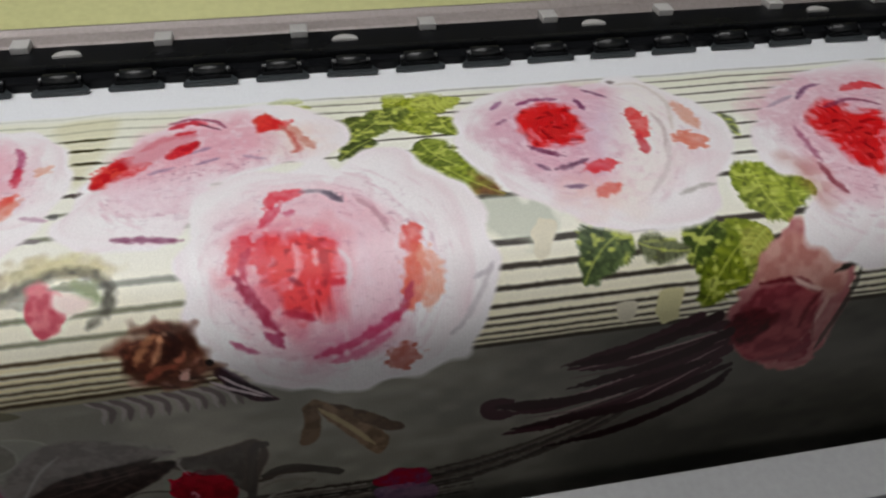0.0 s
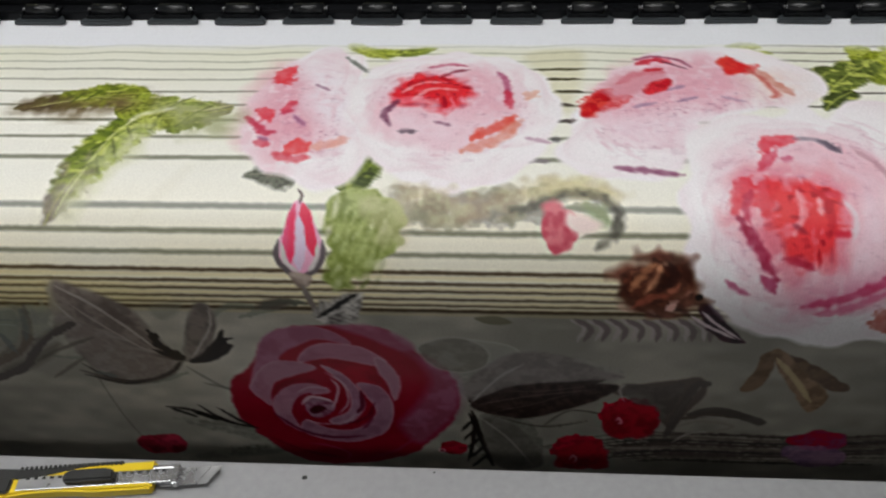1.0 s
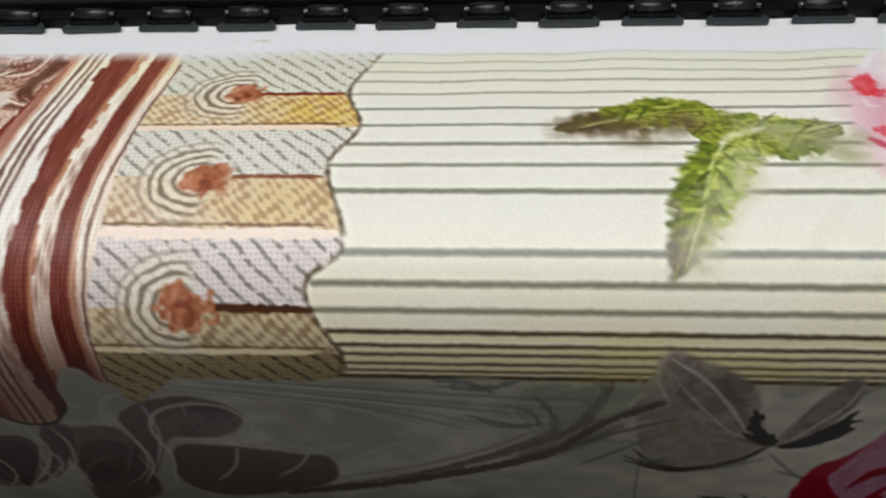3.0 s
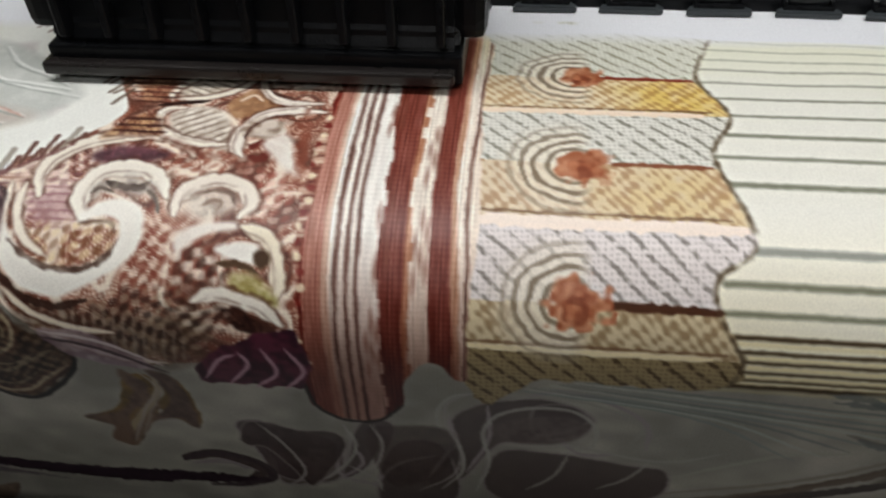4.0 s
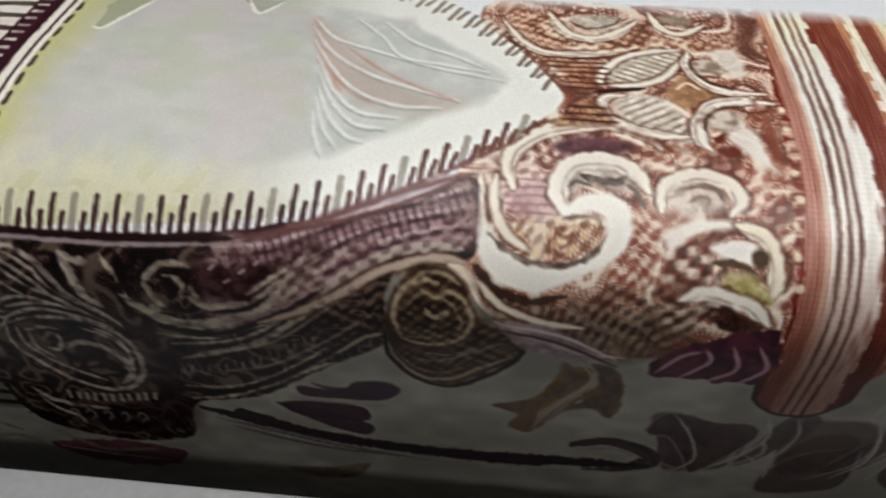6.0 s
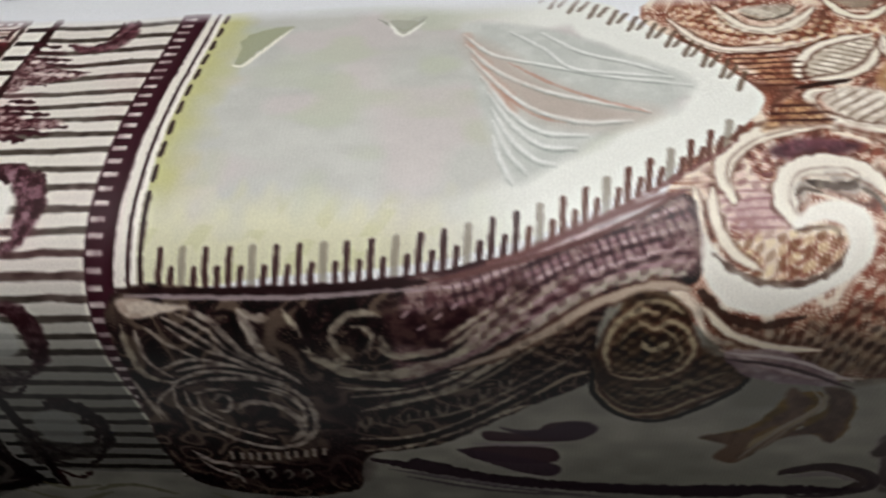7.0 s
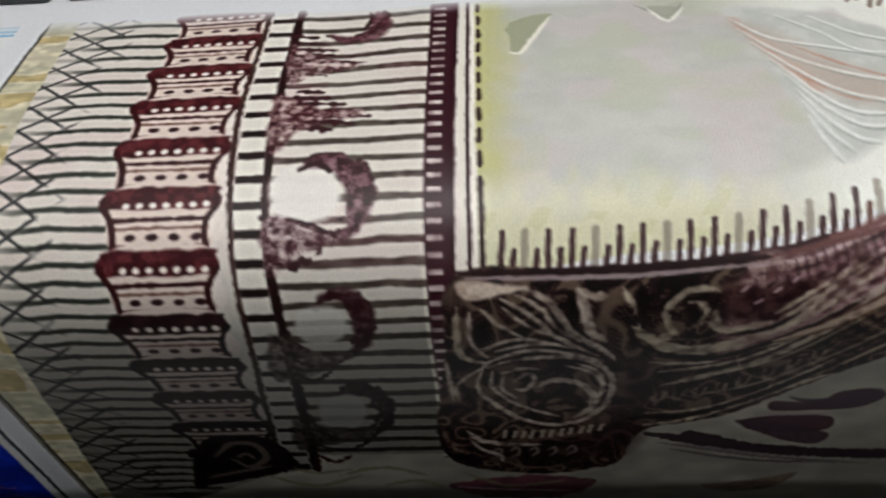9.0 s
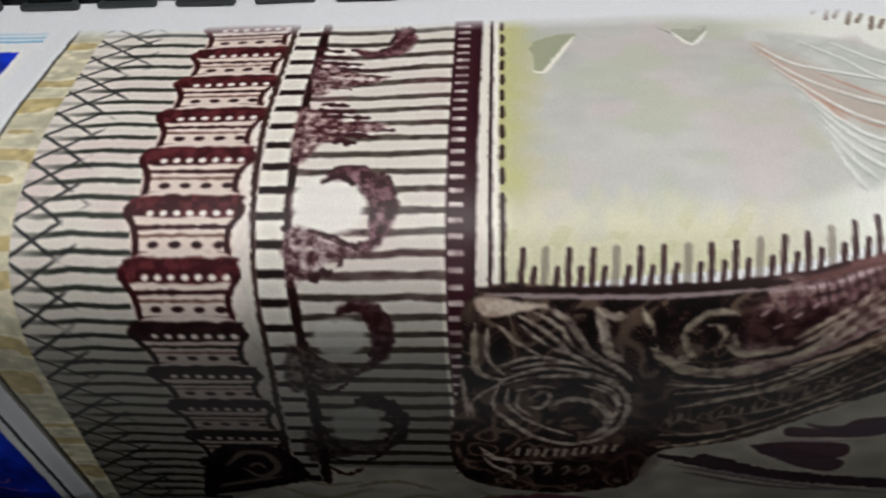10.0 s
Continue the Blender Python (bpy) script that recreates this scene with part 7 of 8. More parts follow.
line("43242a", 3.4, "-1072,34 -1058,36", rough=0.8, ends=(1, 0.4))
line("43242a", 3.4, "-1072,40 -1053,42", rough=0.8, ends=(1, 0.4))
line("43242a", 3.4, "-1072,45 -1046,47", rough=0.8, ends=(1, 0.4))
line("43242a", 3.4, "-1072,50 -1038,53", rough=0.8, ends=(1, 0.4))
line("43242a", 3.4, "-1072,54 -1031,58", rough=0.8, ends=(1, 0.4))
line("43242a", 3.4, "-1072,59 -1040,62", rough=0.8, ends=(1, 0.4))
line("43242a", 3.4, "-1072,63 -1051,67", rough=0.8, ends=(1, 0.4))
line("3c2024", 4, "-1063,-24 -1051,-19 -1038,-25", rough=0.8)
line("3c2024", 5, "-1038,-25 -1030,-41 -1033,-52", rough=0.8)
line("3c2024", 3, "-1042,-28 -1038,-42 -1040,-50", rough=0.8)
line("3c2024", 4, "-1048,-20 -1033,-29", rough=0.8)
area("f2efe8", "-1078,100 -1071,91 -1059,89 -1047,94 -1042,105 -1045,118 -1057,123 -1070,121 -1076,113", a=0.9, soft=4)
area("3a1c22", "-1064,92 -1056,85 -1045,84 -1032,92 -1025,106 -1028,120 -1035,128 -1043,131 -1039,122 -1038,109 -1043,98 -1052,92", a=0.92, soft=2.5, rag=1.5, c2="8a6670", size=3.5)
line("3a1c22", 3.4, "-1064,93 -1056,89 -1048,94", rough=0.6)
line("3a1c22", 3.6, "-1080,119 -1070,121 -1058,123 -1042,130", rough=0.5, ends=(1, 0.4))
line("3a1c22", 3.6, "-1079,126 -1064,126 -1047,131", rough=0.5, ends=(1, 0.3))
area("4a2830", "-1079,121 -1068,120 -1056,124 -1043,130 -1055,135 -1066,140 -1078,145", a=0.75, soft=3, rag=2, c2="c8b4b4", size=3.2)
area("3a1c22", "-1054,159 -1045,155 -1035,156 -1029,164 -1029,177 -1035,193 -1048,203 -1041,188 -1040,172 -1043,163", a=0.92, soft=2.5, rag=1.5, c2="5e4448", size=3.5)
area("2e1a1e", "-1082,180 -1069,189 -1053,198 -1041,197 -1061,213 -1074,219 -1089,219", a=0.75, soft=3, rag=2, c2="8c8078", size=3.2)
area("2a1a1c", "-1055,231 -1043,227 -1033,234 -1028,250 -1032,272 -1041,279 -1036,261 -1037,244", a=0.92, soft=2.5, rag=1.5, c2="4a3a3a", size=3.5)
area("2a1a1c", "-1087,261 -1070,270 -1041,279 -1052,286 -1074,293 -1092,298", a=0.7, soft=3, rag=2, c2="6a625a", size=3.2)
area("4a2228", "-1084,-14 -1074,-5 -1054,5 -1038,10 -1053,16 -1068,20 -1078,27", a=0.7, soft=3, rag=2, c2="d8c4c0", size=3.0)
area("4a2228", "-1084,39 -1071,44 -1055,50 -1035,54 -1051,59 -1065,65 -1080,81", a=0.72, soft=3, rag=2, c2="d4bcb8", size=3.0)
area("43242a", "-1062,-24 -1051,-21 -1041,-25 -1038,-42 -1035,-51 -1027,-40 -1028,-24 -1037,-16 -1052,-14", a=0.85, soft=2.5, rag=1.5, c2="7a5058", size=3.5)
area("2c1a1c", "-1150,287 -1126,280 -1106,286 -1097,319 -1124,335 -1157,345 -1172,346", c2='3a2628', rag=1)
line("a89c92", 5, "-1147,307 -1132,290 -1118,292 -1115,309 -1128,320 -1137,310", a=0.85)
line("a89c92", 3, "-1133,308 -1126,303 -1122,310", a=0.85)
line("a89c92", 4, "-1160,336 -1141,328 -1114,320", a=0.85)
# base ink multiplied darker down the sheet, its lower shade put into the print
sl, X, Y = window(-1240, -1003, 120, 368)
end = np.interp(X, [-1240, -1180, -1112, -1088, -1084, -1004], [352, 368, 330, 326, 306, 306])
low_shade = (np.clip((Y - 125) / 140, 0, 1) * np.clip(0.5 + end - Y, 0, 1))[..., None] * 0.45
INK[sl] *= 1 - low_shade
scrollwork("-987,149 -915,151 -864,148 -842,144 -804,137 -765,124 -730,106 -726,129 -729,147 -756,149 -768,170 -769,202 -802,230 -845,266 -888,282 -900,323 -945,335 -995,320 -1005,277 -996,204", "1c1013", "3c2a29", "6c5c50", size=15, seed=12, tag=9, bands=2.0, check=0.8)
line("7a5654", 4, "-853,148 -824,142 -797,132 -771,120 -745,110 -729,104", soft=3)
area("98807c", "-852,148 -824,143 -797,134 -771,123 -745,115 -729,108 -726,139 -743,142 -764,146 -782,157 -806,177 -831,194 -860,207", c2='6a4a4c', size=4, soft=5)
line("d8bcc0", 2, "-852,150 -824,146 -797,135 -771,124 -744,117 -730,111", a=0.75, dry=1.6, soft=1.4)
line("2e161c", 2, "-853,154 -824,150 -797,138 -771,127 -744,120 -730,114", a=0.75, dry=1.6, soft=1.4)
line("b08c94", 2, "-853,159 -824,154 -797,142 -770,130 -744,122 -730,117", a=0.75, dry=1.6, soft=1.4)
line("d8bcc0", 2, "-853,164 -824,159 -796,145 -770,133 -744,125 -729,121", a=0.75, dry=1.6, soft=1.4)
line("2e161c", 2, "-854,170 -824,163 -796,148 -770,135 -744,128 -729,124", a=0.75, dry=1.6, soft=1.4)
line("b08c94", 2, "-854,175 -825,168 -796,152 -770,138 -744,130 -729,127", a=0.75, dry=1.6, soft=1.4)
line("d8bcc0", 2, "-855,182 -825,173 -796,155 -770,141 -743,133 -729,130", a=0.75, dry=1.6, soft=1.4)
line("2e161c", 2, "-856,188 -826,178 -796,159 -769,144 -743,135 -728,133", a=0.75, dry=1.6, soft=1.4)
line("b08c94", 2, "-858,196 -826,184 -796,162 -769,146 -743,138 -728,136", a=0.75, dry=1.6, soft=1.4)
line("301820", 1.8, "-849,153 -846,175", a=0.55, dry=1.2)
line("301820", 1.8, "-844,151 -841,172", a=0.55, dry=1.2)
line("301820", 1.8, "-840,150 -836,170", a=0.55, dry=1.2)
line("301820", 1.8, "-836,148 -832,168", a=0.55, dry=1.2)
line("301820", 1.8, "-831,147 -827,166", a=0.55, dry=1.2)
line("301820", 1.8, "-827,145 -823,164", a=0.55, dry=1.2)
line("301820", 1.8, "-823,144 -818,162", a=0.55, dry=1.2)
line("301820", 1.8, "-819,142 -814,160", a=0.55, dry=1.2)
line("301820", 1.8, "-814,141 -810,158", a=0.55, dry=1.2)
line("301820", 1.8, "-810,140 -805,157", a=0.55, dry=1.2)
line("301820", 1.8, "-806,138 -801,155", a=0.55, dry=1.2)
line("301820", 1.8, "-802,137 -797,153", a=0.55, dry=1.2)
line("301820", 1.8, "-798,135 -793,152", a=0.55, dry=1.2)
line("301820", 1.8, "-794,134 -788,150", a=0.55, dry=1.2)
line("301820", 1.8, "-790,133 -784,148", a=0.55, dry=1.2)
line("301820", 1.8, "-786,131 -780,147", a=0.55, dry=1.2)
line("301820", 1.8, "-782,130 -776,145", a=0.55, dry=1.2)
line("301820", 1.8, "-778,128 -772,143", a=0.55, dry=1.2)
line("301820", 1.8, "-774,127 -768,142", a=0.55, dry=1.2)
line("301820", 1.8, "-769,126 -764,140", a=0.55, dry=1.2)
line("301820", 1.8, "-765,124 -760,139", a=0.55, dry=1.2)
line("301820", 1.8, "-761,123 -756,137", a=0.55, dry=1.2)
line("301820", 1.8, "-757,121 -752,135", a=0.55, dry=1.2)
line("301820", 1.8, "-753,120 -748,134", a=0.55, dry=1.2)
line("301820", 1.8, "-749,118 -744,132", a=0.55, dry=1.2)
line("301820", 1.8, "-745,117 -740,131", a=0.55, dry=1.2)
line("301820", 1.8, "-741,116 -736,129", a=0.55, dry=1.2)
line("301820", 1.8, "-738,114 -732,127", a=0.55, dry=1.2)
line("301820", 1.8, "-733,113 -728,126", a=0.55, dry=1.2)
line("301820", 1.8, "-730,111 -724,124", a=0.55, dry=1.2)
line("cdc6b4", 5, "-860,207 -831,194 -806,174 -782,156 -764,146 -743,142 -732,142", a=0.9, dry=0.4, ends=(0.4, 0.4))
line("b5ab98", 3, "-856,185 -834,185 -815,171 -796,153 -778,142", a=0.9, dry=0.4, ends=(0.4, 0.4))
line("2a1418", 3, "-862,216 -830,203 -804,181 -780,160 -764,151", a=0.9, dry=0.4, ends=(0.4, 0.4))
line("9a8e7c", 2.2, "-863,225 -830,211 -801,184 -778,163 -765,155", a=0.9, dry=0.4, ends=(0.4, 0.4))
line("9a8e7c", 2, "-867,245 -832,232 -799,205 -774,181", a=0.9, dry=0.4, ends=(0.4, 0.4))
line("8c806e", 2.4, "-834,247 -804,224 -778,199 -767,196", a=0.9, dry=0.4, ends=(0.4, 0.4))
line("2e1a1c", 4.5, "-987,148 -944,150 -906,149 -864,147 -842,145", a=0.85, rough=0.15, ends=(0.35, 0.3))
line("6a4644", 2.4, "-842,145 -804,137 -765,124 -728,104", a=0.85, rough=0.15, ends=(0.35, 0.3))
line("a8989a", 2.4, "-983,151 -944,152 -901,152 -842,148", a=0.85, rough=0.15, ends=(0.35, 0.3))
area("4e3634", "-860,158 -843,158 -824,155 -798,144 -798,156 -819,170 -835,179 -851,180 -861,172", c2='2e161c', size=5, soft=5, rag=2)
line("c8aeb0", 1.6, "-855,162 -851,159", a=0.7)
line("2a1418", 1.6, "-851,166 -848,163", a=0.7)
line("c8aeb0", 1.6, "-848,169 -844,166", a=0.7)
line("2a1418", 1.6, "-843,160 -840,157", a=0.7)
line("c8aeb0", 1.6, "-840,163 -836,160", a=0.7)
line("2a1418", 1.6, "-836,167 -833,164", a=0.7)
line("c8aeb0", 1.6, "-832,158 -829,155", a=0.7)
line("2a1418", 1.6, "-828,161 -825,158", a=0.7)
line("c8aeb0", 1.6, "-825,164 -822,162", a=0.7)
line("2a1418", 1.6, "-821,155 -818,153", a=0.7)
line("c8aeb0", 1.6, "-817,159 -814,156", a=0.7)
line("2a1418", 1.6, "-814,162 -810,159", a=0.7)
line("c8aeb0", 1.6, "-810,153 -806,151", a=0.7)
line("2a1418", 1.6, "-806,156 -803,154", a=0.7)
line("c8aeb0", 1.6, "-803,160 -799,157", a=0.7)
line("2a1418", 1.6, "-799,151 -796,149", a=0.7)
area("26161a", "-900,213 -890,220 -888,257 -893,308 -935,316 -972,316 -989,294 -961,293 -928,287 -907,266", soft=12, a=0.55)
area("d9cabb", "-987,153 -978,152 -969,154 -954,156 -958,158 -970,161 -980,163 -986,160", soft=2, c2='b8a496', size=6)
line("d6c9ba", 4.1, "-955,157 -944,165 -936,178 -929,188 -916,199 -909,208", a=0.85, rough=0.25, ends=(0.35, 0.3), soft=1.4, dry=0.5)
line("d6c9ba", 2.9, "-967,162 -954,171 -944,183 -932,194 -918,204", a=0.85, rough=0.25, ends=(0.35, 0.3), soft=1.4, dry=0.5)
line("d6c9ba", 2.4, "-960,160 -948,168 -940,181 -928,192", a=0.85, rough=0.25, ends=(0.35, 0.3), soft=1.4, dry=0.5)
line("cdc2ac", 4.1, "-988,167 -989,186 -987,202 -976,208", a=0.85, rough=0.25, ends=(0.35, 0.3), soft=1.4, dry=0.5)
line("d6c9ba", 2.6, "-982,170 -982,190 -974,204", a=0.85, rough=0.25, ends=(0.35, 0.3), soft=1.4, dry=0.5)
line("d6c9ba", 2.4, "-966,167 -953,180 -933,191", a=0.85, rough=0.25, ends=(0.35, 0.3), soft=1.4, dry=0.5)
line("d6c9ba", 2.4, "-976,168 -966,180 -955,188", a=0.85, rough=0.25, ends=(0.35, 0.3), soft=1.4, dry=0.5)
line("d6c9ba", 2.6, "-977,196 -961,189 -947,191 -931,197", a=0.85, rough=0.25, ends=(0.35, 0.3), soft=1.4, dry=0.5)
line("d6c9ba", 2.9, "-977,209 -954,198 -934,201 -918,207", a=0.85, rough=0.25, ends=(0.35, 0.3), soft=1.4, dry=0.5)
line("d6c9ba", 2.4, "-970,198 -953,193 -938,194", a=0.85, rough=0.25, ends=(0.35, 0.3), soft=1.4, dry=0.5)
line("d6c9ba", 3.8, "-977,214 -980,233 -972,248 -958,265 -942,273 -924,269 -911,251 -909,227 -916,213 -928,205 -944,204 -961,206 -975,213", a=0.85, rough=0.25, ends=(0.35, 0.3), soft=1.4, dry=0.5)
line("d6c9ba", 2.6, "-972,216 -972,232 -963,246 -949,257 -936,264", a=0.85, rough=0.25, ends=(0.35, 0.3), soft=1.4, dry=0.5)
line("d6c9ba", 5.0, "-949,233 -939,226 -926,230 -918,242 -919,256 -927,266", a=0.85, rough=0.25, ends=(0.35, 0.3), soft=1.4, dry=0.5)
line("d6c9ba", 2.9, "-961,227 -954,219 -950,225 -955,235 -960,234", a=0.85, rough=0.25, ends=(0.35, 0.3), soft=1.4, dry=0.5)
line("d6c9ba", 2.4, "-968,219 -957,214 -948,215", a=0.85, rough=0.25, ends=(0.35, 0.3), soft=1.4, dry=0.5)
line("d6c9ba", 2.6, "-935,212 -921,219 -914,233 -916,250", a=0.85, rough=0.25, ends=(0.35, 0.3), soft=1.4, dry=0.5)
line("d6c9ba", 2.4, "-929,210 -917,219 -912,238", a=0.85, rough=0.25, ends=(0.35, 0.3), soft=1.4, dry=0.5)
line("d6c9ba", 2.4, "-966,221 -967,234 -960,243", a=0.85, rough=0.25, ends=(0.35, 0.3), soft=1.4, dry=0.5)
line("d6c9ba", 4.8, "-988,279 -981,290 -966,296 -944,297", a=0.85, rough=0.25, ends=(0.35, 0.3), soft=1.4, dry=0.5)
line("d6c9ba", 2.9, "-987,289 -980,302 -970,309 -968,318", a=0.85, rough=0.25, ends=(0.35, 0.3), soft=1.4, dry=0.5)
line("d6c9ba", 5.5, "-930,158 -927,168 -923,184 -915,192", a=0.85, rough=0.25, ends=(0.35, 0.3), soft=1.4, dry=0.5)
line("d6c9ba", 4.3, "-930,158 -923,162 -916,162", a=0.85, rough=0.25, ends=(0.35, 0.3), soft=1.4, dry=0.5)
line("cdc2ac", 2.9, "-909,158 -905,166 -900,175 -900,182", a=0.85, rough=0.25, ends=(0.35, 0.3), soft=1.4, dry=0.5)
line("cdc2ac", 3.6, "-890,175 -886,167 -879,161 -870,160 -864,162", a=0.85, rough=0.25, ends=(0.35, 0.3), soft=1.4, dry=0.5)
line("cdc2ac", 6.6, "-904,182 -897,188 -890,191 -882,186", a=0.85, rough=0.25, ends=(0.35, 0.3), soft=1.4, dry=0.5)
line("cdc2ac", 4.1, "-888,173 -886,182 -880,190", a=0.85, rough=0.25, ends=(0.35, 0.3), soft=1.4, dry=0.5)
line("cdc2ac", 3.1, "-878,167 -870,169 -870,176 -876,185", a=0.85, rough=0.25, ends=(0.35, 0.3), soft=1.4, dry=0.5)
line("cdc2ac", 7.8, "-899,187 -886,197 -868,201 -849,195 -834,184 -818,168 -798,156", a=0.85, rough=0.25, ends=(0.35, 0.3), soft=1.4, dry=0.5)
line("cdc2ac", 5.5, "-865,173 -862,184 -850,185 -838,180", a=0.85, rough=0.25, ends=(0.35, 0.3), soft=1.4, dry=0.5)
line("cdc2ac", 2.4, "-834,178 -816,163 -798,151", a=0.85, rough=0.25, ends=(0.35, 0.3), soft=1.4, dry=0.5)
line("cdc2ac", 2.4, "-830,185 -813,171 -798,161", a=0.85, rough=0.25, ends=(0.35, 0.3), soft=1.4, dry=0.5)
line("cdc2ac", 2.4, "-837,175 -819,161 -798,148", a=0.85, rough=0.25, ends=(0.35, 0.3), soft=1.4, dry=0.5)
line("cdc2ac", 4.3, "-883,233 -858,223 -838,213 -817,193 -798,177", a=0.85, rough=0.25, ends=(0.35, 0.3), soft=1.4, dry=0.5)
line("cdc2ac", 2.6, "-886,220 -863,216 -841,207 -818,188 -798,173", a=0.85, rough=0.25, ends=(0.35, 0.3), soft=1.4, dry=0.5)
line("cdc2ac", 2.4, "-889,262 -862,259 -839,248 -814,226 -798,209", a=0.85, rough=0.25, ends=(0.35, 0.3), soft=1.4, dry=0.5)
line("cdc2ac", 3.4, "-888,276 -863,269 -835,252 -815,236 -798,225", a=0.85, rough=0.25, ends=(0.35, 0.3), soft=1.4, dry=0.5)
line("cdc2ac", 2.4, "-892,211 -874,213 -856,211", a=0.85, rough=0.25, ends=(0.35, 0.3), soft=1.4, dry=0.5)
line("d6c9ba", 2.4, "-973,208 -991,229 -991,244", a=0.85, rough=0.25, ends=(0.35, 0.3), soft=1.4, dry=0.5)
line("d6c9ba", 2.9, "-996,204 -995,226 -994,244", a=0.85, rough=0.25, ends=(0.35, 0.3), soft=1.4, dry=0.5)
line("190c10", 4, "-891,205 -865,208 -846,202 -818,184 -798,168", a=0.9, soft=1.6, rough=0.2)
line("190c10", 3, "-905,180 -900,194 -887,204", a=0.9, soft=1.6, rough=0.2)
line("190c10", 5, "-901,156 -900,170 -898,182", a=0.9, soft=1.6, rough=0.2)
line("190c10", 4, "-880,172 -875,170 -874,180", a=0.9, soft=1.6, rough=0.2)
line("190c10", 3, "-856,189 -839,185 -826,175", a=0.9, soft=1.6, rough=0.2)
line("190c10", 5, "-894,267 -862,264 -835,248 -798,216", a=0.9, soft=1.6, rough=0.2)
line("190c10", 3.4, "-934,239 -925,245 -925,256 -935,258", a=0.9, soft=1.6, rough=0.2)
line("190c10", 3, "-943,160 -934,160 -933,168", a=0.9, soft=1.6, rough=0.2)
line("8f8474", 3.6, "-885,241 -884,250 -879,240", a=0.75, dry=0.5)
line("20120f", 2.4, "-882,241 -883,247", a=0.9)
line("8f8474", 3.6, "-875,239 -873,248 -869,238", a=0.75, dry=0.5)
line("20120f", 2.4, "-872,239 -873,245", a=0.9)
line("8f8474", 3.6, "-864,237 -863,246 -859,236", a=0.75, dry=0.5)
line("20120f", 2.4, "-862,237 -862,243", a=0.9)
line("8f8474", 3.6, "-854,233 -852,241 -849,232", a=0.75, dry=0.5)
line("20120f", 2.4, "-852,233 -852,238", a=0.9)
line("8f8474", 3.6, "-844,227 -842,236 -838,226", a=0.75, dry=0.5)
line("20120f", 2.4, "-841,227 -841,233", a=0.9)
line("8f8474", 3.6, "-833,219 -830,228 -827,219", a=0.75, dry=0.5)
line("20120f", 2.4, "-830,219 -830,225", a=0.9)
line("8f8474", 3.6, "-822,211 -820,219 -817,210", a=0.75, dry=0.5)
line("20120f", 2.4, "-819,211 -820,216", a=0.9)
line("8f8474", 3.6, "-812,204 -809,211 -806,203", a=0.75, dry=0.5)
line("20120f", 2.4, "-809,204 -809,209", a=0.9)
line("a3978a", 2.6, "-966,280 -967,287", a=0.85, ends=(1, 1))
line("a3978a", 2.6, "-960,281 -961,287", a=0.85, ends=(1, 1))
line("a3978a", 2.6, "-955,281 -956,287", a=0.85, ends=(1, 1))
line("a3978a", 2.6, "-950,281 -951,288", a=0.85, ends=(1, 1))
line("a3978a", 2.6, "-944,280 -945,287", a=0.85, ends=(1, 1))
line("a3978a", 2.6, "-939,280 -940,287", a=0.85, ends=(1, 1))
line("a3978a", 2.6, "-933,279 -934,286", a=0.85, ends=(1, 1))
line("a3978a", 2.6, "-928,278 -929,284", a=0.85, ends=(1, 1))
line("a3978a", 2.6, "-922,277 -923,283", a=0.85, ends=(1, 1))
line("a3978a", 2.6, "-917,275 -918,282", a=0.85, ends=(1, 1))
line("a3978a", 2.6, "-911,274 -912,280", a=0.85, ends=(1, 1))
line("8c867c", 2.2, "-975,306 -970,301 -969,307 -974,313", a=0.7)
line("8c867c", 2.2, "-964,305 -959,300 -958,307 -963,313", a=0.7)
line("8c867c", 2.2, "-952,305 -948,300 -947,306 -951,312", a=0.7)
line("8c867c", 2.2, "-941,304 -937,300 -936,306 -940,312", a=0.7)
line("8c867c", 2.2, "-930,304 -926,299 -924,305 -929,311", a=0.7)
checks("-817,154 -783,140 -757,133 -733,129 -730,141 -751,149 -776,162 -810,178 -826,172", "4a2a30", "bfa4a2", 0.6, 5.8)
curl("c4b09e", 4.5, "-834,195 -810,183 -790,170 -774,158 -758,151 -740,147 -729,149")
checks("-804,181 -768,162 -768,193 -789,210 -814,219", "1e1210", "84705e", 0.55, 5.5)
line("a89882", 2.4, "-795,216 -780,201 -769,195", a=0.8)
area("35251d", "-768,179 -761,161 -751,151 -738,152 -728,163 -723,179 -706,185 -698,200 -709,217 -725,231 -739,238 -754,232 -765,214 -770,193", tag=9, soft=3, c2="5a4635", size=6, rag=2)
checks("-733,188 -706,187 -700,204 -720,222 -737,223", "1e1411", "8c7a62", 0.6, 6.0)
curl("b9a98c", 2.8, "-761,195 -764,180 -760,166 -751,159 -742,160")
curl("b5a588", 2.4, "-750,164 -743,168 -737,164 -730,168 -725,180 -729,192 -739,200 -752,201 -761,197")
line("1a100e", 3.0, "-758,181 -755,172 -748,171 -745,178 -749,187 -755,186", rough=0.3)
line("a89a80", 3.0, "-748,175 -745,180 -740,179 -736,174", rough=0.3)
line("1a100e", 2.6, "-745,190 -737,188 -732,181", rough=0.3)
curl("a5967c", 2.6, "-768,201 -763,219 -750,232 -734,231 -720,219 -704,207")
line("8a7c64", 2.6, "-754,215 -740,215 -721,203 -708,195", rough=0.3, dry=0.3)
line("14100e", 3.0, "-769,193 -767,214 -754,233 -736,239 -719,229 -704,213 -698,201", a=0.9, ends=(0.5, 0.5))
line("a8987c", 1.8, "-758,176 -752,167 -745,165", a=0.85, dry=0.3)
line("a8987c", 1.8, "-741,167 -734,173 -730,184 -735,192", a=0.8, dry=0.3)
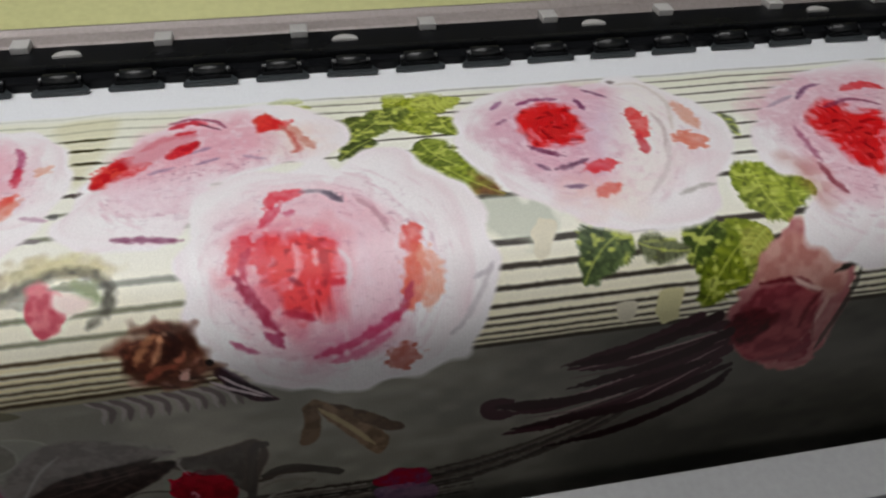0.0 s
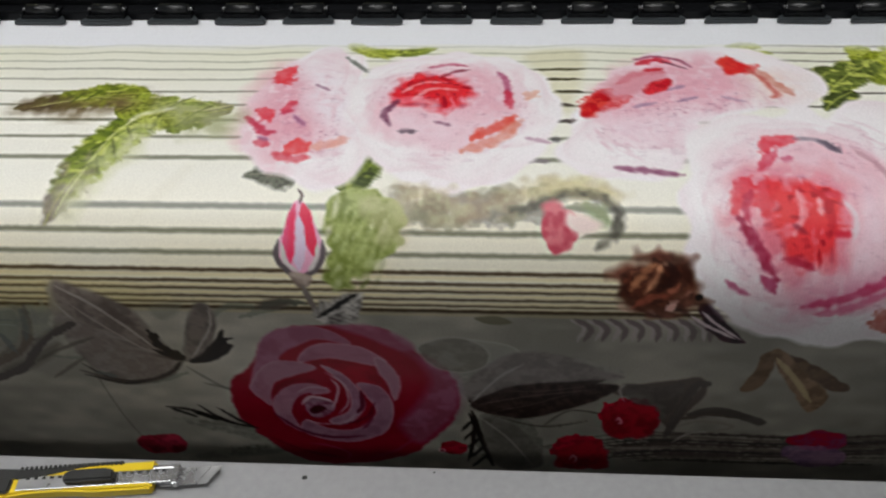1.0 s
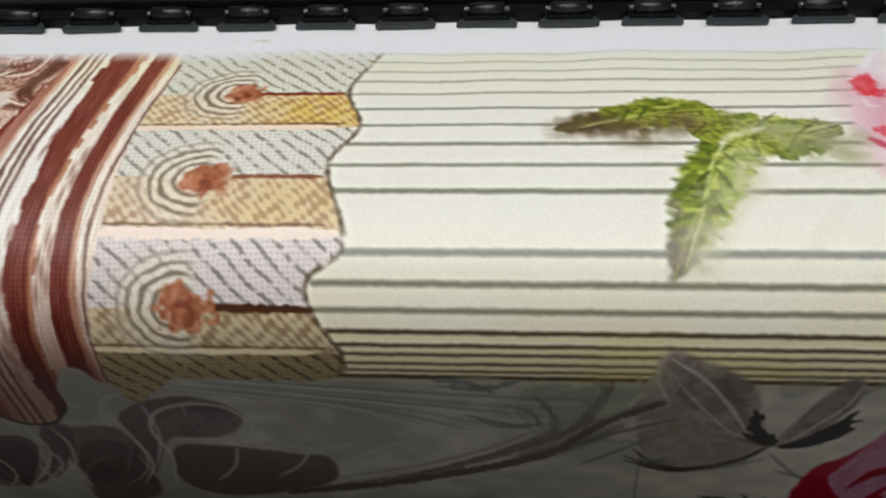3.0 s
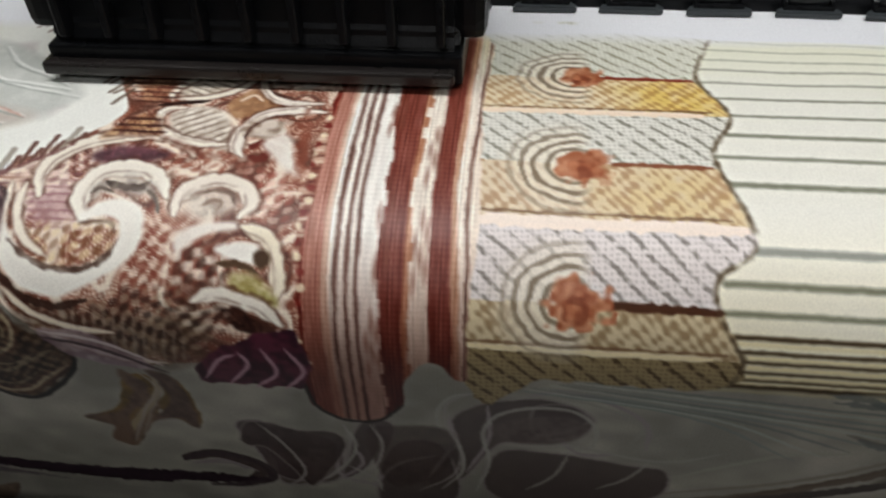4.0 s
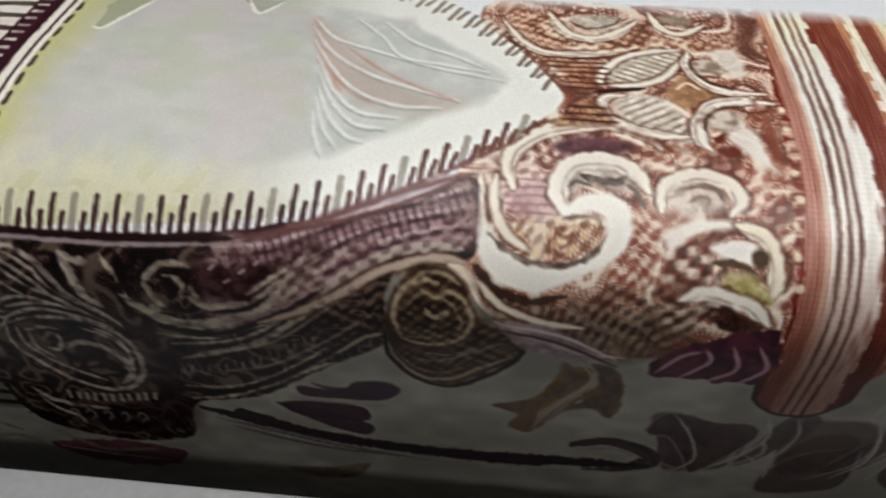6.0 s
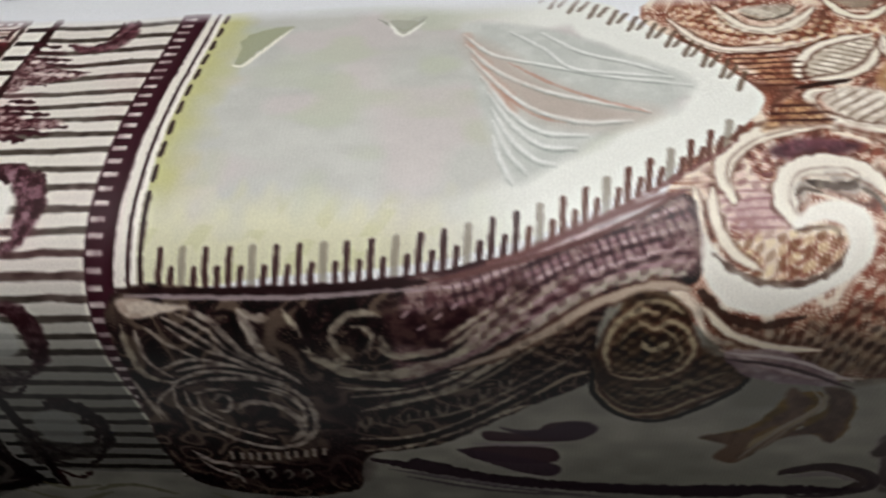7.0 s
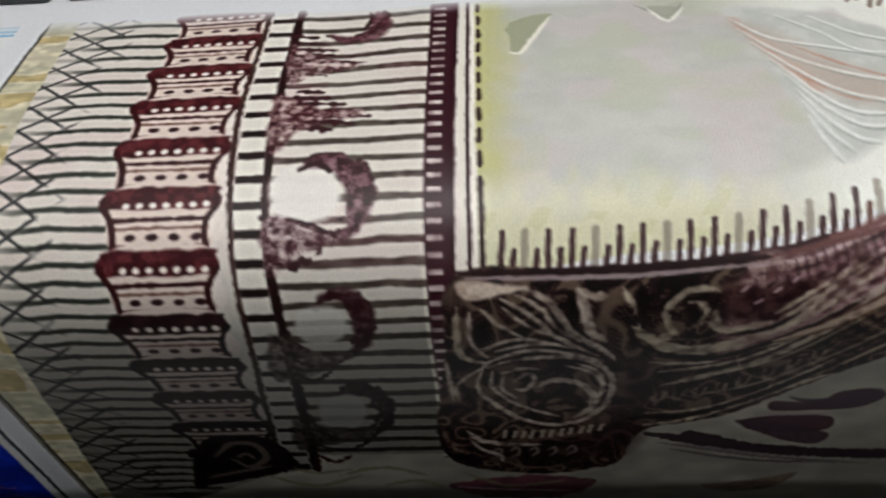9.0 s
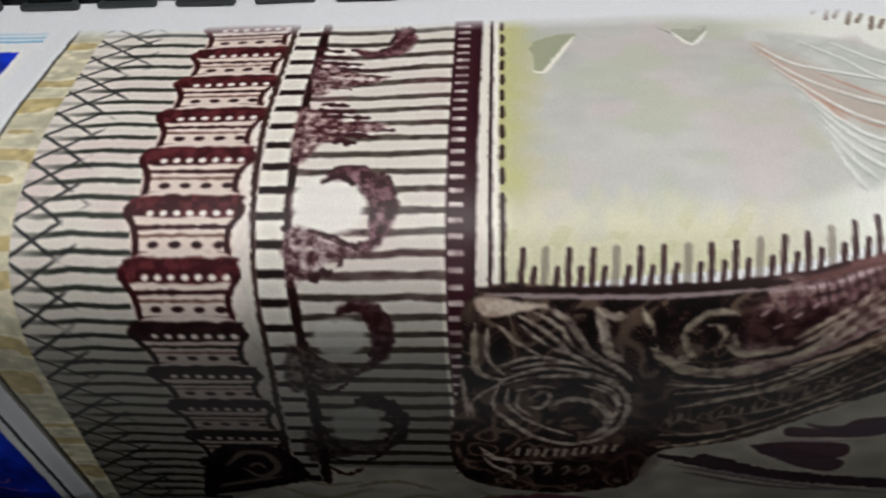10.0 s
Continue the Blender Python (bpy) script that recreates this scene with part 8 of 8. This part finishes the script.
line("a8987c", 1.8, "-757,196 -748,196 -737,192", a=0.8, dry=0.3)
line("988a70", 1.8, "-763,211 -753,224 -738,226 -724,215", a=0.8, dry=0.3)
line("988a70", 1.6, "-749,209 -735,209 -719,199", a=0.8, dry=0.3)
line("b4a68a", 2.2, "-757,163 -749,155 -739,155 -732,160", a=0.8, dry=0.3)
checks("-763,163 -750,154 -735,158 -726,176 -730,197 -749,204 -763,192", "1c1210", "a6967a", 0.45, 4.6)
checks("-763,206 -743,208 -721,200 -706,193 -702,202 -720,222 -740,234 -757,226", "181010", "8a7a62", 0.45, 4.6)
area("8d7480", "-712,182 -683,182 -656,205 -694,201", a=0.7, c2='b3a0a4', rag=1)
line("4f3f40", 2.2, "-712,186 -682,192 -650,208")
line("cdbfbc", 2, "-709,182 -680,187 -652,202")
area("6a3040", "-1003,350 -957,338 -909,346 -930,369 -978,368", a=0.8, c2='4f2834', rag=2)
line("b59aa4", 2, "-998,353 -964,358 -924,360")
area("7a6656", "-842,354 -812,348 -786,338 -798,359 -824,364", a=0.8, c2='5e4c40')
line("40343a", 9, "-885,285 -815,307 -747,316 -680,319", rough=0.2, ends=(0.5, 0.5))
line("6a6064", 2.4, "-877,296 -816,315 -747,327")
line("7e7a5c", 4, "-1121,333 -1091,349 -1059,335", a=0.7, rough=0.4)
line("7e7a5c", 4, "-1073,334 -1043,324 -1015,336", a=0.7, rough=0.4)
line("7e7a5c", 4, "-993,333 -965,352 -929,346", a=0.7, rough=0.4)
line("7e7a5c", 4, "-1100,323 -1087,330 -1064,326", a=0.7, rough=0.4)
line("7e7a5c", 4, "-1046,350 -1023,343 -1006,355", a=0.7, rough=0.4)
sl, X, Y = window(-1252, -1214, -60, 400)
e0 = np.interp(Y, [-56, 70, 163, 239, 400], [-1227, -1221, -1217, -1224, -1238])
m = np.clip(0.5 + (e0 - X), 0, 1) * np.clip(X + 1247, 0, 1)
n = vn(X / 30, Y / 9, 4)
col = np.where((n > 0.66)[..., None], rgb("c9b888"), np.where((n > 0.5)[..., None], rgb("ddd6bc"), rgb("cdcab0"))) * (0.9 + 0.2 * vn(X / 5, Y / 4, 2)[..., None])
lay(sl, m, col, 6)
line("202020", 1.6, "-1247,-60 -1247,400", ends=(1, 1))
sl, X, Y = window(-1352, -1264, -60, 442)
lay(sl, np.clip(0.5 + (-1267 - X), 0, 1) * (Y > -60), rgb("f0f2f4"), 8)
n = 0.6 * vn(X / 30, Y / 24, 6) + 0.4 * vn(X / 7, Y / 7, 7)
blue = rgb("1c3cc4") * (0.65 + 0.7 * n)[..., None]
lay(sl, np.clip(0.5 + (-1276 - X), 0, 1) * np.clip(Y + 32, 0, 1), blue)
for s in (-55, -50, -45):
    line("58b4e4", 2.6, f"-1352,{s} -1268,{s}", a=0.9, ends=(1, 1))
line("101420", 2.6, "-1268,180 -1268,440", a=0.8, ends=(1, 1))
for i in range(6):
    line("c87ac0", 1.6, f"{-1340 + i * 8},{300 + i * 14} {-1322 + i * 7},{312 + i * 12} {-1310 + i * 5},{300 + i * 15}", a=0.7)
sl, X, Y = window(-1352, 792, -72, -30)
edge = -53 + 5 * (vn(X / 40, X * 0 + 3.0, 2) - 0.5)
lay(sl, np.clip((edge + 10 - Y) / 16, 0, 1) * np.where(Y < edge + 10, 1, 0), rgb("edf0f4"))


def build_sheet():
    """The sheet's mesh, cut along the motifs so that each printed motif is a part of its own."""
    thing = tagged(new("printed_wallpaper_sheet"), "white paper sheet freshly printed with a rose-wreathed column, over the platen", "wallpaper print")
    y, z = on_sheet(SG / 1000)
    cockle = 0.0004 * np.sin(UG / 1000 * 2 * np.pi / 0.113)
    co = np.empty((len(SG), len(UG), 3), np.float32)
    co[..., 0] = UG[None] / 1000
    co[..., 1] = y[:, None]
    co[..., 2] = z[:, None] + cockle[None] * np.clip((60 - SG[:, None]) / 120, 0, 1)
    lin = np.where(INK <= 0.04045, INK / 12.92, ((np.clip(INK, 0, 1) + 0.055) / 1.055) ** 2.4)
    ink = np.concatenate([lin * 0.9, np.ones_like(lin[..., :1])], -1).reshape(-1, 4).astype(np.float32)
    co = co.reshape(-1, 3)
    ns, nu = TAG.shape
    idx = np.arange(ns * nu).reshape(ns, nu)
    quads = np.stack([idx[:-1, :-1], idx[1:, :-1], idx[1:, 1:], idx[:-1, 1:]], -1).reshape(-1, 4)
    tags = TAG[:-1, :-1].ravel()
    for k in np.unique(tags):
        name, label = MOTIFS[int(k)]
        q = quads[tags == k]
        used, inv = np.unique(q, return_inverse=True)
        inv = inv.reshape(-1).astype(np.int32)
        me = bpy.data.meshes.new(name)
        me.vertices.add(len(used))
        me.vertices.foreach_set("co", co[used].ravel())
        me.loops.add(len(inv))
        me.loops.foreach_set("vertex_index", inv)
        me.polygons.add(len(q))
        me.polygons.foreach_set("loop_start", np.arange(0, len(inv), 4, dtype=np.int32))
        me.polygons.foreach_set("use_smooth", np.ones(len(q), bool))
        me.update(calc_edges=True)
        at = me.color_attributes.new("ink", "FLOAT_COLOR", "POINT")
        at.data.foreach_set("color", ink[used].ravel())
        me.materials.append(PRINT)
        ob = new(name, me)
        ob.parent = thing
        if label:
            tagged(ob, label)
    return thing


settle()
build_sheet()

# ---- the printer ----
LEFT, RIGHT = -2.05, 1.75
CLIP_Y = float(on_sheet(-0.0866)[0])
CLIP_Z = float(on_sheet(-0.0866)[1])
LEDGE_Z = 0.7555
printer = tagged(new("wide_format_printer"), "black wide-format printer with pinch rollers and a grey ledge", "printer")


def extruded_run(s0, s1, lift, depth, n=70):
    """A long body under the sheet that follows its run."""
    bm = bmesh.new()
    top = [on_sheet(s, lift) for s in np.linspace(s0, s1, n)]
    low = [on_sheet(s, lift - depth) for s in np.linspace(s0, s1, n)][::-1]
    ring = [(float(y), float(z)) for y, z in top + low]
    a = [bm.verts.new((LEFT + 0.12, y, z)) for y, z in ring]
    b = [bm.verts.new((RIGHT - 0.12, y, z)) for y, z in ring]
    for i in range(len(ring)):
        j = (i + 1) % len(ring)
        bm.faces.new((a[i], a[j], b[j], b[i]))
    bm.faces.new(a[::-1]), bm.faces.new(b)
    bmesh.ops.recalc_face_normals(bm, faces=bm.faces[:])
    return bm


part("platen", extruded_run(-0.17, 0.46, -0.0012, 0.012), PLATEN, printer, "dark curved platen under the sheet")
part("front_panel", box(LEFT + 0.1, RIGHT - 0.1, 0.268, 0.296, 0.30, LEDGE_Z - 0.014, 0.002), PANEL, printer, "dark front panel")
part("ledge", box(LEFT + 0.1, RIGHT - 0.1, 0.2565, 0.3003, LEDGE_Z - 0.012, LEDGE_Z, 0.0018), LEDGE, printer, "worn light grey metal ledge")
part("clamp_beam", box(LEFT, RIGHT, CLIP_Y + 0.010, 0.645, CLIP_Z - 0.03, CLIP_Z + 0.0075, 0.002), BLACK_METAL, printer, "black clamp beam")
part("beam_lip", box(LEFT, RIGHT, CLIP_Y + 0.021, CLIP_Y + 0.027, CLIP_Z + 0.0075, CLIP_Z + 0.013, 0.001), BLACK, printer)
rail = bmesh.new()
section = [(0.6485, CLIP_Z - 0.02), (0.6465, CLIP_Z + 0.005), (0.6490, CLIP_Z + 0.0075), (0.6565, CLIP_Z + 0.0108), (0.6572, CLIP_Z + 0.0100),
           (0.6580, CLIP_Z + 0.0112), (0.6630, CLIP_Z + 0.0148), (0.6650, CLIP_Z + 0.0148), (0.6650, CLIP_Z - 0.02)]
ends = [[rail.verts.new((x, y, z)) for y, z in section] for x in (LEFT, RIGHT)]
for i in range(len(section)):
    j = (i + 1) % len(section)
    rail.faces.new((ends[0][i], ends[0][j], ends[1][j], ends[1][i]))
rail.faces.new(ends[0]), rail.faces.new(ends[1][::-1])
bmesh.ops.recalc_face_normals(rail, faces=rail.faces[:])
part("guide_rail", rail, ALU, printer, "brushed aluminium guide rail")
lid = bmesh.new()
v = [lid.verts.new(p) for p in ((LEFT, 0.6665, CLIP_Z + 0.0145), (RIGHT, 0.6665, CLIP_Z + 0.0145), (RIGHT, 0.90, CLIP_Z + 0.075), (LEFT, 0.90, CLIP_Z + 0.075),
                                (LEFT, 0.6665, CLIP_Z - 0.02), (RIGHT, 0.6665, CLIP_Z - 0.02), (RIGHT, 0.90, CLIP_Z - 0.02), (LEFT, 0.90, CLIP_Z - 0.02))]
for f in ((0, 1, 2, 3), (7, 6, 5, 4), (0, 4, 5, 1), (1, 5, 6, 2), (2, 6, 7, 3), (3, 7, 4, 0)):
    lid.faces.new([v[i] for i in f])
bmesh.ops.recalc_face_normals(lid, faces=lid.faces[:])
part("cover", lid, COVER, printer, "pale yellow-green cover")
part("chassis", box(LEFT, RIGHT, 0.36, 0.92, 0.18, 0.86, 0.01), PANEL, printer, "dark chassis")
for x in (LEFT + 0.06, RIGHT - 0.06):
    part("end_housing", box(x - 0.055, x + 0.055, 0.30, 0.93, 0.18, CLIP_Z - 0.035, 0.012), PANEL, printer)
for x in (LEFT + 0.2, RIGHT - 0.2):
    for y in (0.42, 0.86):
        part("leg", box(x - 0.03, x + 0.03, y - 0.03, y + 0.03, 0.0, 0.18, 0.004), BLACK_METAL, printer)

# ---- pinch rollers on clips ----
PITCH, WIDE = 0.0543, 0.0412


def clip(x):
    """A foot that presses on the sheet, with a rubber roller lying in it."""
    w = WIDE / 2
    bm = bmesh.new()
    foot = [(-w, 0), (w - 0.001, 0), (w, 0.004), (w - 0.004, 0.009), (w - 0.004, 0.018), (-w + 0.006, 0.018), (-w + 0.006, 0.009), (-w + 0.002, 0.006)]
    bm = prism(foot, 0.0006, 0.0042, 0.0007)
    ob = part("clip", bm, CLIP_GREY, printer)
    ob.matrix_basis = pose(x, CLIP_Y, CLIP_Z)
    # the foot's raised frame round the roller
    fr = box(-0.0155, 0.0155, 0.0035, 0.0055, 0.0042, 0.0072, 0.0006)
    box(-0.0155, -0.0130, 0.0055, 0.016, 0.0042, 0.0092, 0.0006, fr)
    box(0.0130, 0.0155, 0.0055, 0.016, 0.0042, 0.0092, 0.0006, fr)
    part("roller_frame", fr, BLACK, ob)
    part("roller", rod((-0.0118, 0.0108, 0.0085), (0.0118, 0.0108, 0.0085), 0.0046, 20, None, 0.0006), ROLLER, ob, "black rubber roller", True)
    part("axle", rod((-0.0150, 0.0108, 0.0090), (0.0150, 0.0108, 0.0090), 0.0014, 8), STEEL, ob)
    return ob


master = clip(0.0025 + WIDE / 2)
n0, n1 = -34, 29
for i in range(n0, n1):
    if i:
        made = copy_thing(master, pose(0.0025 + WIDE / 2 + i * PITCH, CLIP_Y, CLIP_Z, 0, 0, 0.5 * math.sin(i * 2.3)))
for i in range(-16, 15):
    part("rail_bracket", box(0.1481 + i * 0.1086 - 0.007, 0.1481 + i * 0.1086 + 0.007, 0.6325, 0.648, CLIP_Z + 0.0075, CLIP_Z + 0.0135, 0.001), TAB, printer, "pale metal bracket")
for i in range(-8, 8):
    u = 0.0762 + i * 0.2172
    disc = [(u + 0.011 * math.cos(a), 0.6215 + 0.009 * math.sin(a)) for a in np.linspace(0, math.pi, 12)]
    part("bolt_cap", prism(disc, CLIP_Z + 0.0074, CLIP_Z + 0.0100, 0.0005), TAB, printer, "white half-round cap")

# ---- print carriage, sliding along the rail ----
CW = 0.234


def carriage_thing():
    w = CW
    body = bmesh.new()
    side = [(0.006, 0.020), (0.012, 0.030), (0.020, 0.150), (0.095, 0.150), (0.100, 0.020)]
    a = [body.verts.new((0.004, y, z)) for y, z in side]
    b = [body.verts.new((w - 0.004, y, z)) for y, z in side]
    for i in range(len(side)):
        j = (i + 1) % len(side)
        body.faces.new((a[i], b[i], b[j], a[j]))
    body.faces.new(a), body.faces.new(b[::-1])
    bmesh.ops.recalc_face_normals(body, faces=body.faces[:])
    bmesh.ops.bevel(body, geom=body.edges[:], offset=0.003, segments=2, affect="EDGES")
    ob = part("carriage", body, BLACK, printer, "black print carriage with ribbed front")
    bar = box(-0.001, w - 0.006, -0.003, 0.012, 0.005, 0.0125, 0.002)
    part("bumper_bar", bar, BRASS, ob, "dull dark metal bumper bar")
    part("base_plate", box(0.002, w - 0.002, 0.004, 0.100, 0.0025, 0.020, 0.002), BLACK, ob)
    for i in range(9):
        x = 0.016 + i * 0.0256
        rib = bmesh.new()
        s = [(0.0065, 0.024), (0.000, 0.027), (0.006, 0.148), (0.0195, 0.148), (0.012, 0.030)]
        p = [rib.verts.new((x - 0.0022, y, z)) for y, z in s]
        q = [rib.verts.new((x + 0.0022, y, z)) for y, z in s]
        for k in range(len(s)):
            j = (k + 1) % len(s)
            rib.faces.new((p[k], q[k], q[j], p[j]))
        rib.faces.new(p), rib.faces.new(q[::-1])
        bmesh.ops.recalc_face_normals(rib, faces=rib.faces[:])
        bmesh.ops.bevel(rib, geom=rib.edges[:], offset=0.0008, segments=1, affect="EDGES")
        part("rib", rib, BLACK, ob)
    part("side_guard", box(w - 0.008, w + 0.010, 0.014, 0.09, 0.024, 0.150, 0.006), BLACK, ob)
    part("side_guard", box(-0.010, 0.008, 0.014, 0.09, 0.024, 0.150, 0.006), BLACK, ob)
    part("carrier_arm", box(0.03, w - 0.03, 0.09, 0.235, 0.060, 0.085, 0.003), BLACK_METAL, ob)
    part("slider_block", box(0.05, w - 0.05, 0.198, 0.232, 0.030, 0.060, 0.002), BLACK, ob)
    return ob


carriage = carriage_thing()

# ---- utility knife on the ledge ----
def knife_thing():
    thing = tagged(new("utility_knife"), "yellow and black snap-off utility knife lying on the grey ledge", "knife")
    # length along x, back edge towards +y
    back = [(x, 0.0125 - 0.0022 * math.sin(max(0, min(1, (x - 0.012) / 0.06)) * math.pi)) for x in np.linspace(0.006, 0.135, 16)]
    low = [(x, -0.0115 + 0.0025 * math.sin(max(0, min(1, (x - 0.02) / 0.07)) * math.pi)) for x in np.linspace(0.135, 0.006, 16)]
    part("handle", prism(back + low + [(0.001, -0.006), (0.0, 0.004)], 0.0, 0.011, 0.0018), YELLOW, thing, "yellow plastic handle")
    grip = [(x, y + 0.0008) for x, y in back[:13]] + [(x, y - 0.0095 + 0.0078 * min(1, max(0, (x - 0.03) / 0.07))) for x, y in back[:13]][::-1]
    g = part("back_grip", prism(grip, -0.0002, 0.0118, 0.0010), GRIP, thing, "ribbed black rubber grip")
    for i in range(22):
        x = 0.030 + i * 0.0037
        part("grip_ridge", box(x - 0.0009, x + 0.0009, 0.0098, 0.0126, 0.0110, 0.0128, 0.0003), GRIP, g)
    part("end_cap", prism([(-0.002, -0.008), (0.026, -0.010), (0.026, 0.003), (-0.001, 0.003)], 0.0095, 0.0135, 0.0015), GRIP, thing, "black end cap")
    ch = part("blade_channel", box(0.03, 0.152, -0.0075, 0.0040, 0.0085, 0.0116, 0.0005), STEEL, thing, "steel blade channel")
    for i in range(18):
        x = 0.036 + i * 0.0062
        part("notch", box(x, x + 0.0028, 0.0012, 0.0030, 0.0112, 0.0122), GRIP, ch)
    part("slider", prism([(0.068, -0.006), (0.066, 0.0015), (0.070, 0.0048), (0.100, 0.0052), (0.106, 0.002), (0.107, -0.006)], 0.0105, 0.0180, 0.0018), GRIP, thing, "black thumb slider")
    bl = part("blade", prism([(0.140, -0.0085), (0.176, -0.0085), (0.1865, 0.0065), (0.140, 0.0065)], 0.0060, 0.0066), STEEL, thing, "steel blade with snap lines")
    for x in (0.158, 0.168):
        part("snap_line", prism([(x, -0.0085), (x + 0.0004, -0.0085), (x + 0.0100, 0.0065), (x + 0.0096, 0.0065)], 0.0066, 0.00675), GRIP, bl)
    nose = box(0.1335, 0.1545, 0.0040, 0.0072, 0.0040, 0.0120, 0.0008)
    box(0.1500, 0.1545, -0.0100, 0.0072, 0.0060, 0.0122, 0.0008, nose)
    part("nose_clip", nose, STEEL, thing, "bright bent steel nose")
    thing.matrix_basis = pose(-0.2835, 0.2712, LEDGE_Z, 0, 0, 6.0) @ Matrix.Scale(0.87, 4)
    return thing


knife_thing()
# dark specks of paper dust and scuffs on the ledge
for x, y, r in ((-0.0655, 0.2895, 0.0022), (0.318, 0.283, 0.0012), (-0.345, 0.2975, 0.0013), (0.023, 0.2965, 0.0009), (0.15, 0.2750, 0.0008)):
    bm = bmesh.new()
    bmesh.ops.create_icosphere(bm, subdivisions=1, radius=r)
    for k in bm.verts:
        k.co = (x + k.co.x * (1 + 0.4 * noise.noise(k.co * 900)), y + k.co.y * 0.8, LEDGE_Z + 0.0003 + max(-0.0003, k.co.z * 0.5))
    tagged(part("debris_crumb", bm, GRIP), "small dark crumb lying on the ledge", "debris")

# ---- the shop round it ----
def slab(name, x0, x1, y0, y1, z0, z1, mat):
    return tagged(part(name, box(x0, x1, y0, y1, z0, z1), mat), kind="structure")


slab("floor", -4, 4, -3, 3.5, -0.1, 0, FLOOR)
slab("ceiling", -4, 4, -3, 3.5, 2.6, 2.7, CEIL)
slab("wall_north", -4, 4, 3.5, 3.6, 0, 2.6, WALL)
slab("wall_south", -4, 4, -3.1, -3, 0, 2.6, WALL)
slab("wall_west", -4.1, -4, -3, 3.5, 0, 2.6, WALL)
slab("wall_east", 4, 4.1, -3, 3.5, 0, 2.6, WALL)
GLOW = glow_material()
# unseen panels at the lights, the added front fill included
for x, y, z, wide, deep, power in LAMPS:
    thing = tagged(new("unseen_panel_lamp"), "unseen flat white ceiling panel lamp, lit", "lamp")
    thing.location = (x, y, 2.6)
    fr = box(-wide / 2 - 0.03, wide / 2 + 0.03, -deep / 2 - 0.03, deep / 2 + 0.03, -0.030, 0.0, 0.004)
    part("frame", fr, TAB, thing)
    part("diffuser", box(-wide / 2, wide / 2, -deep / 2, deep / 2, -0.034, -0.030), GLOW, thing)


def motions():
    y, z = CARRIAGE
    rows = [(0.0, -1.66), (1.9, -1.66), (2.3, -1.56), (2.8, -1.33)]
    rows += [(t, -0.7418 + 0.489 * (t - 4.0)) for t in (3.3, 3.6, 4.0, 4.25, 4.5, 5.2)] + [(6.0, 0.23), (6.5, 0.42), (7.0, 0.47), (10.0, 0.47)]
    walk(carriage, [(t, pose(x, y, z)) for t, x in rows])


CARRIAGE = (0.4655, CLIP_Z + 0.004)
motions()
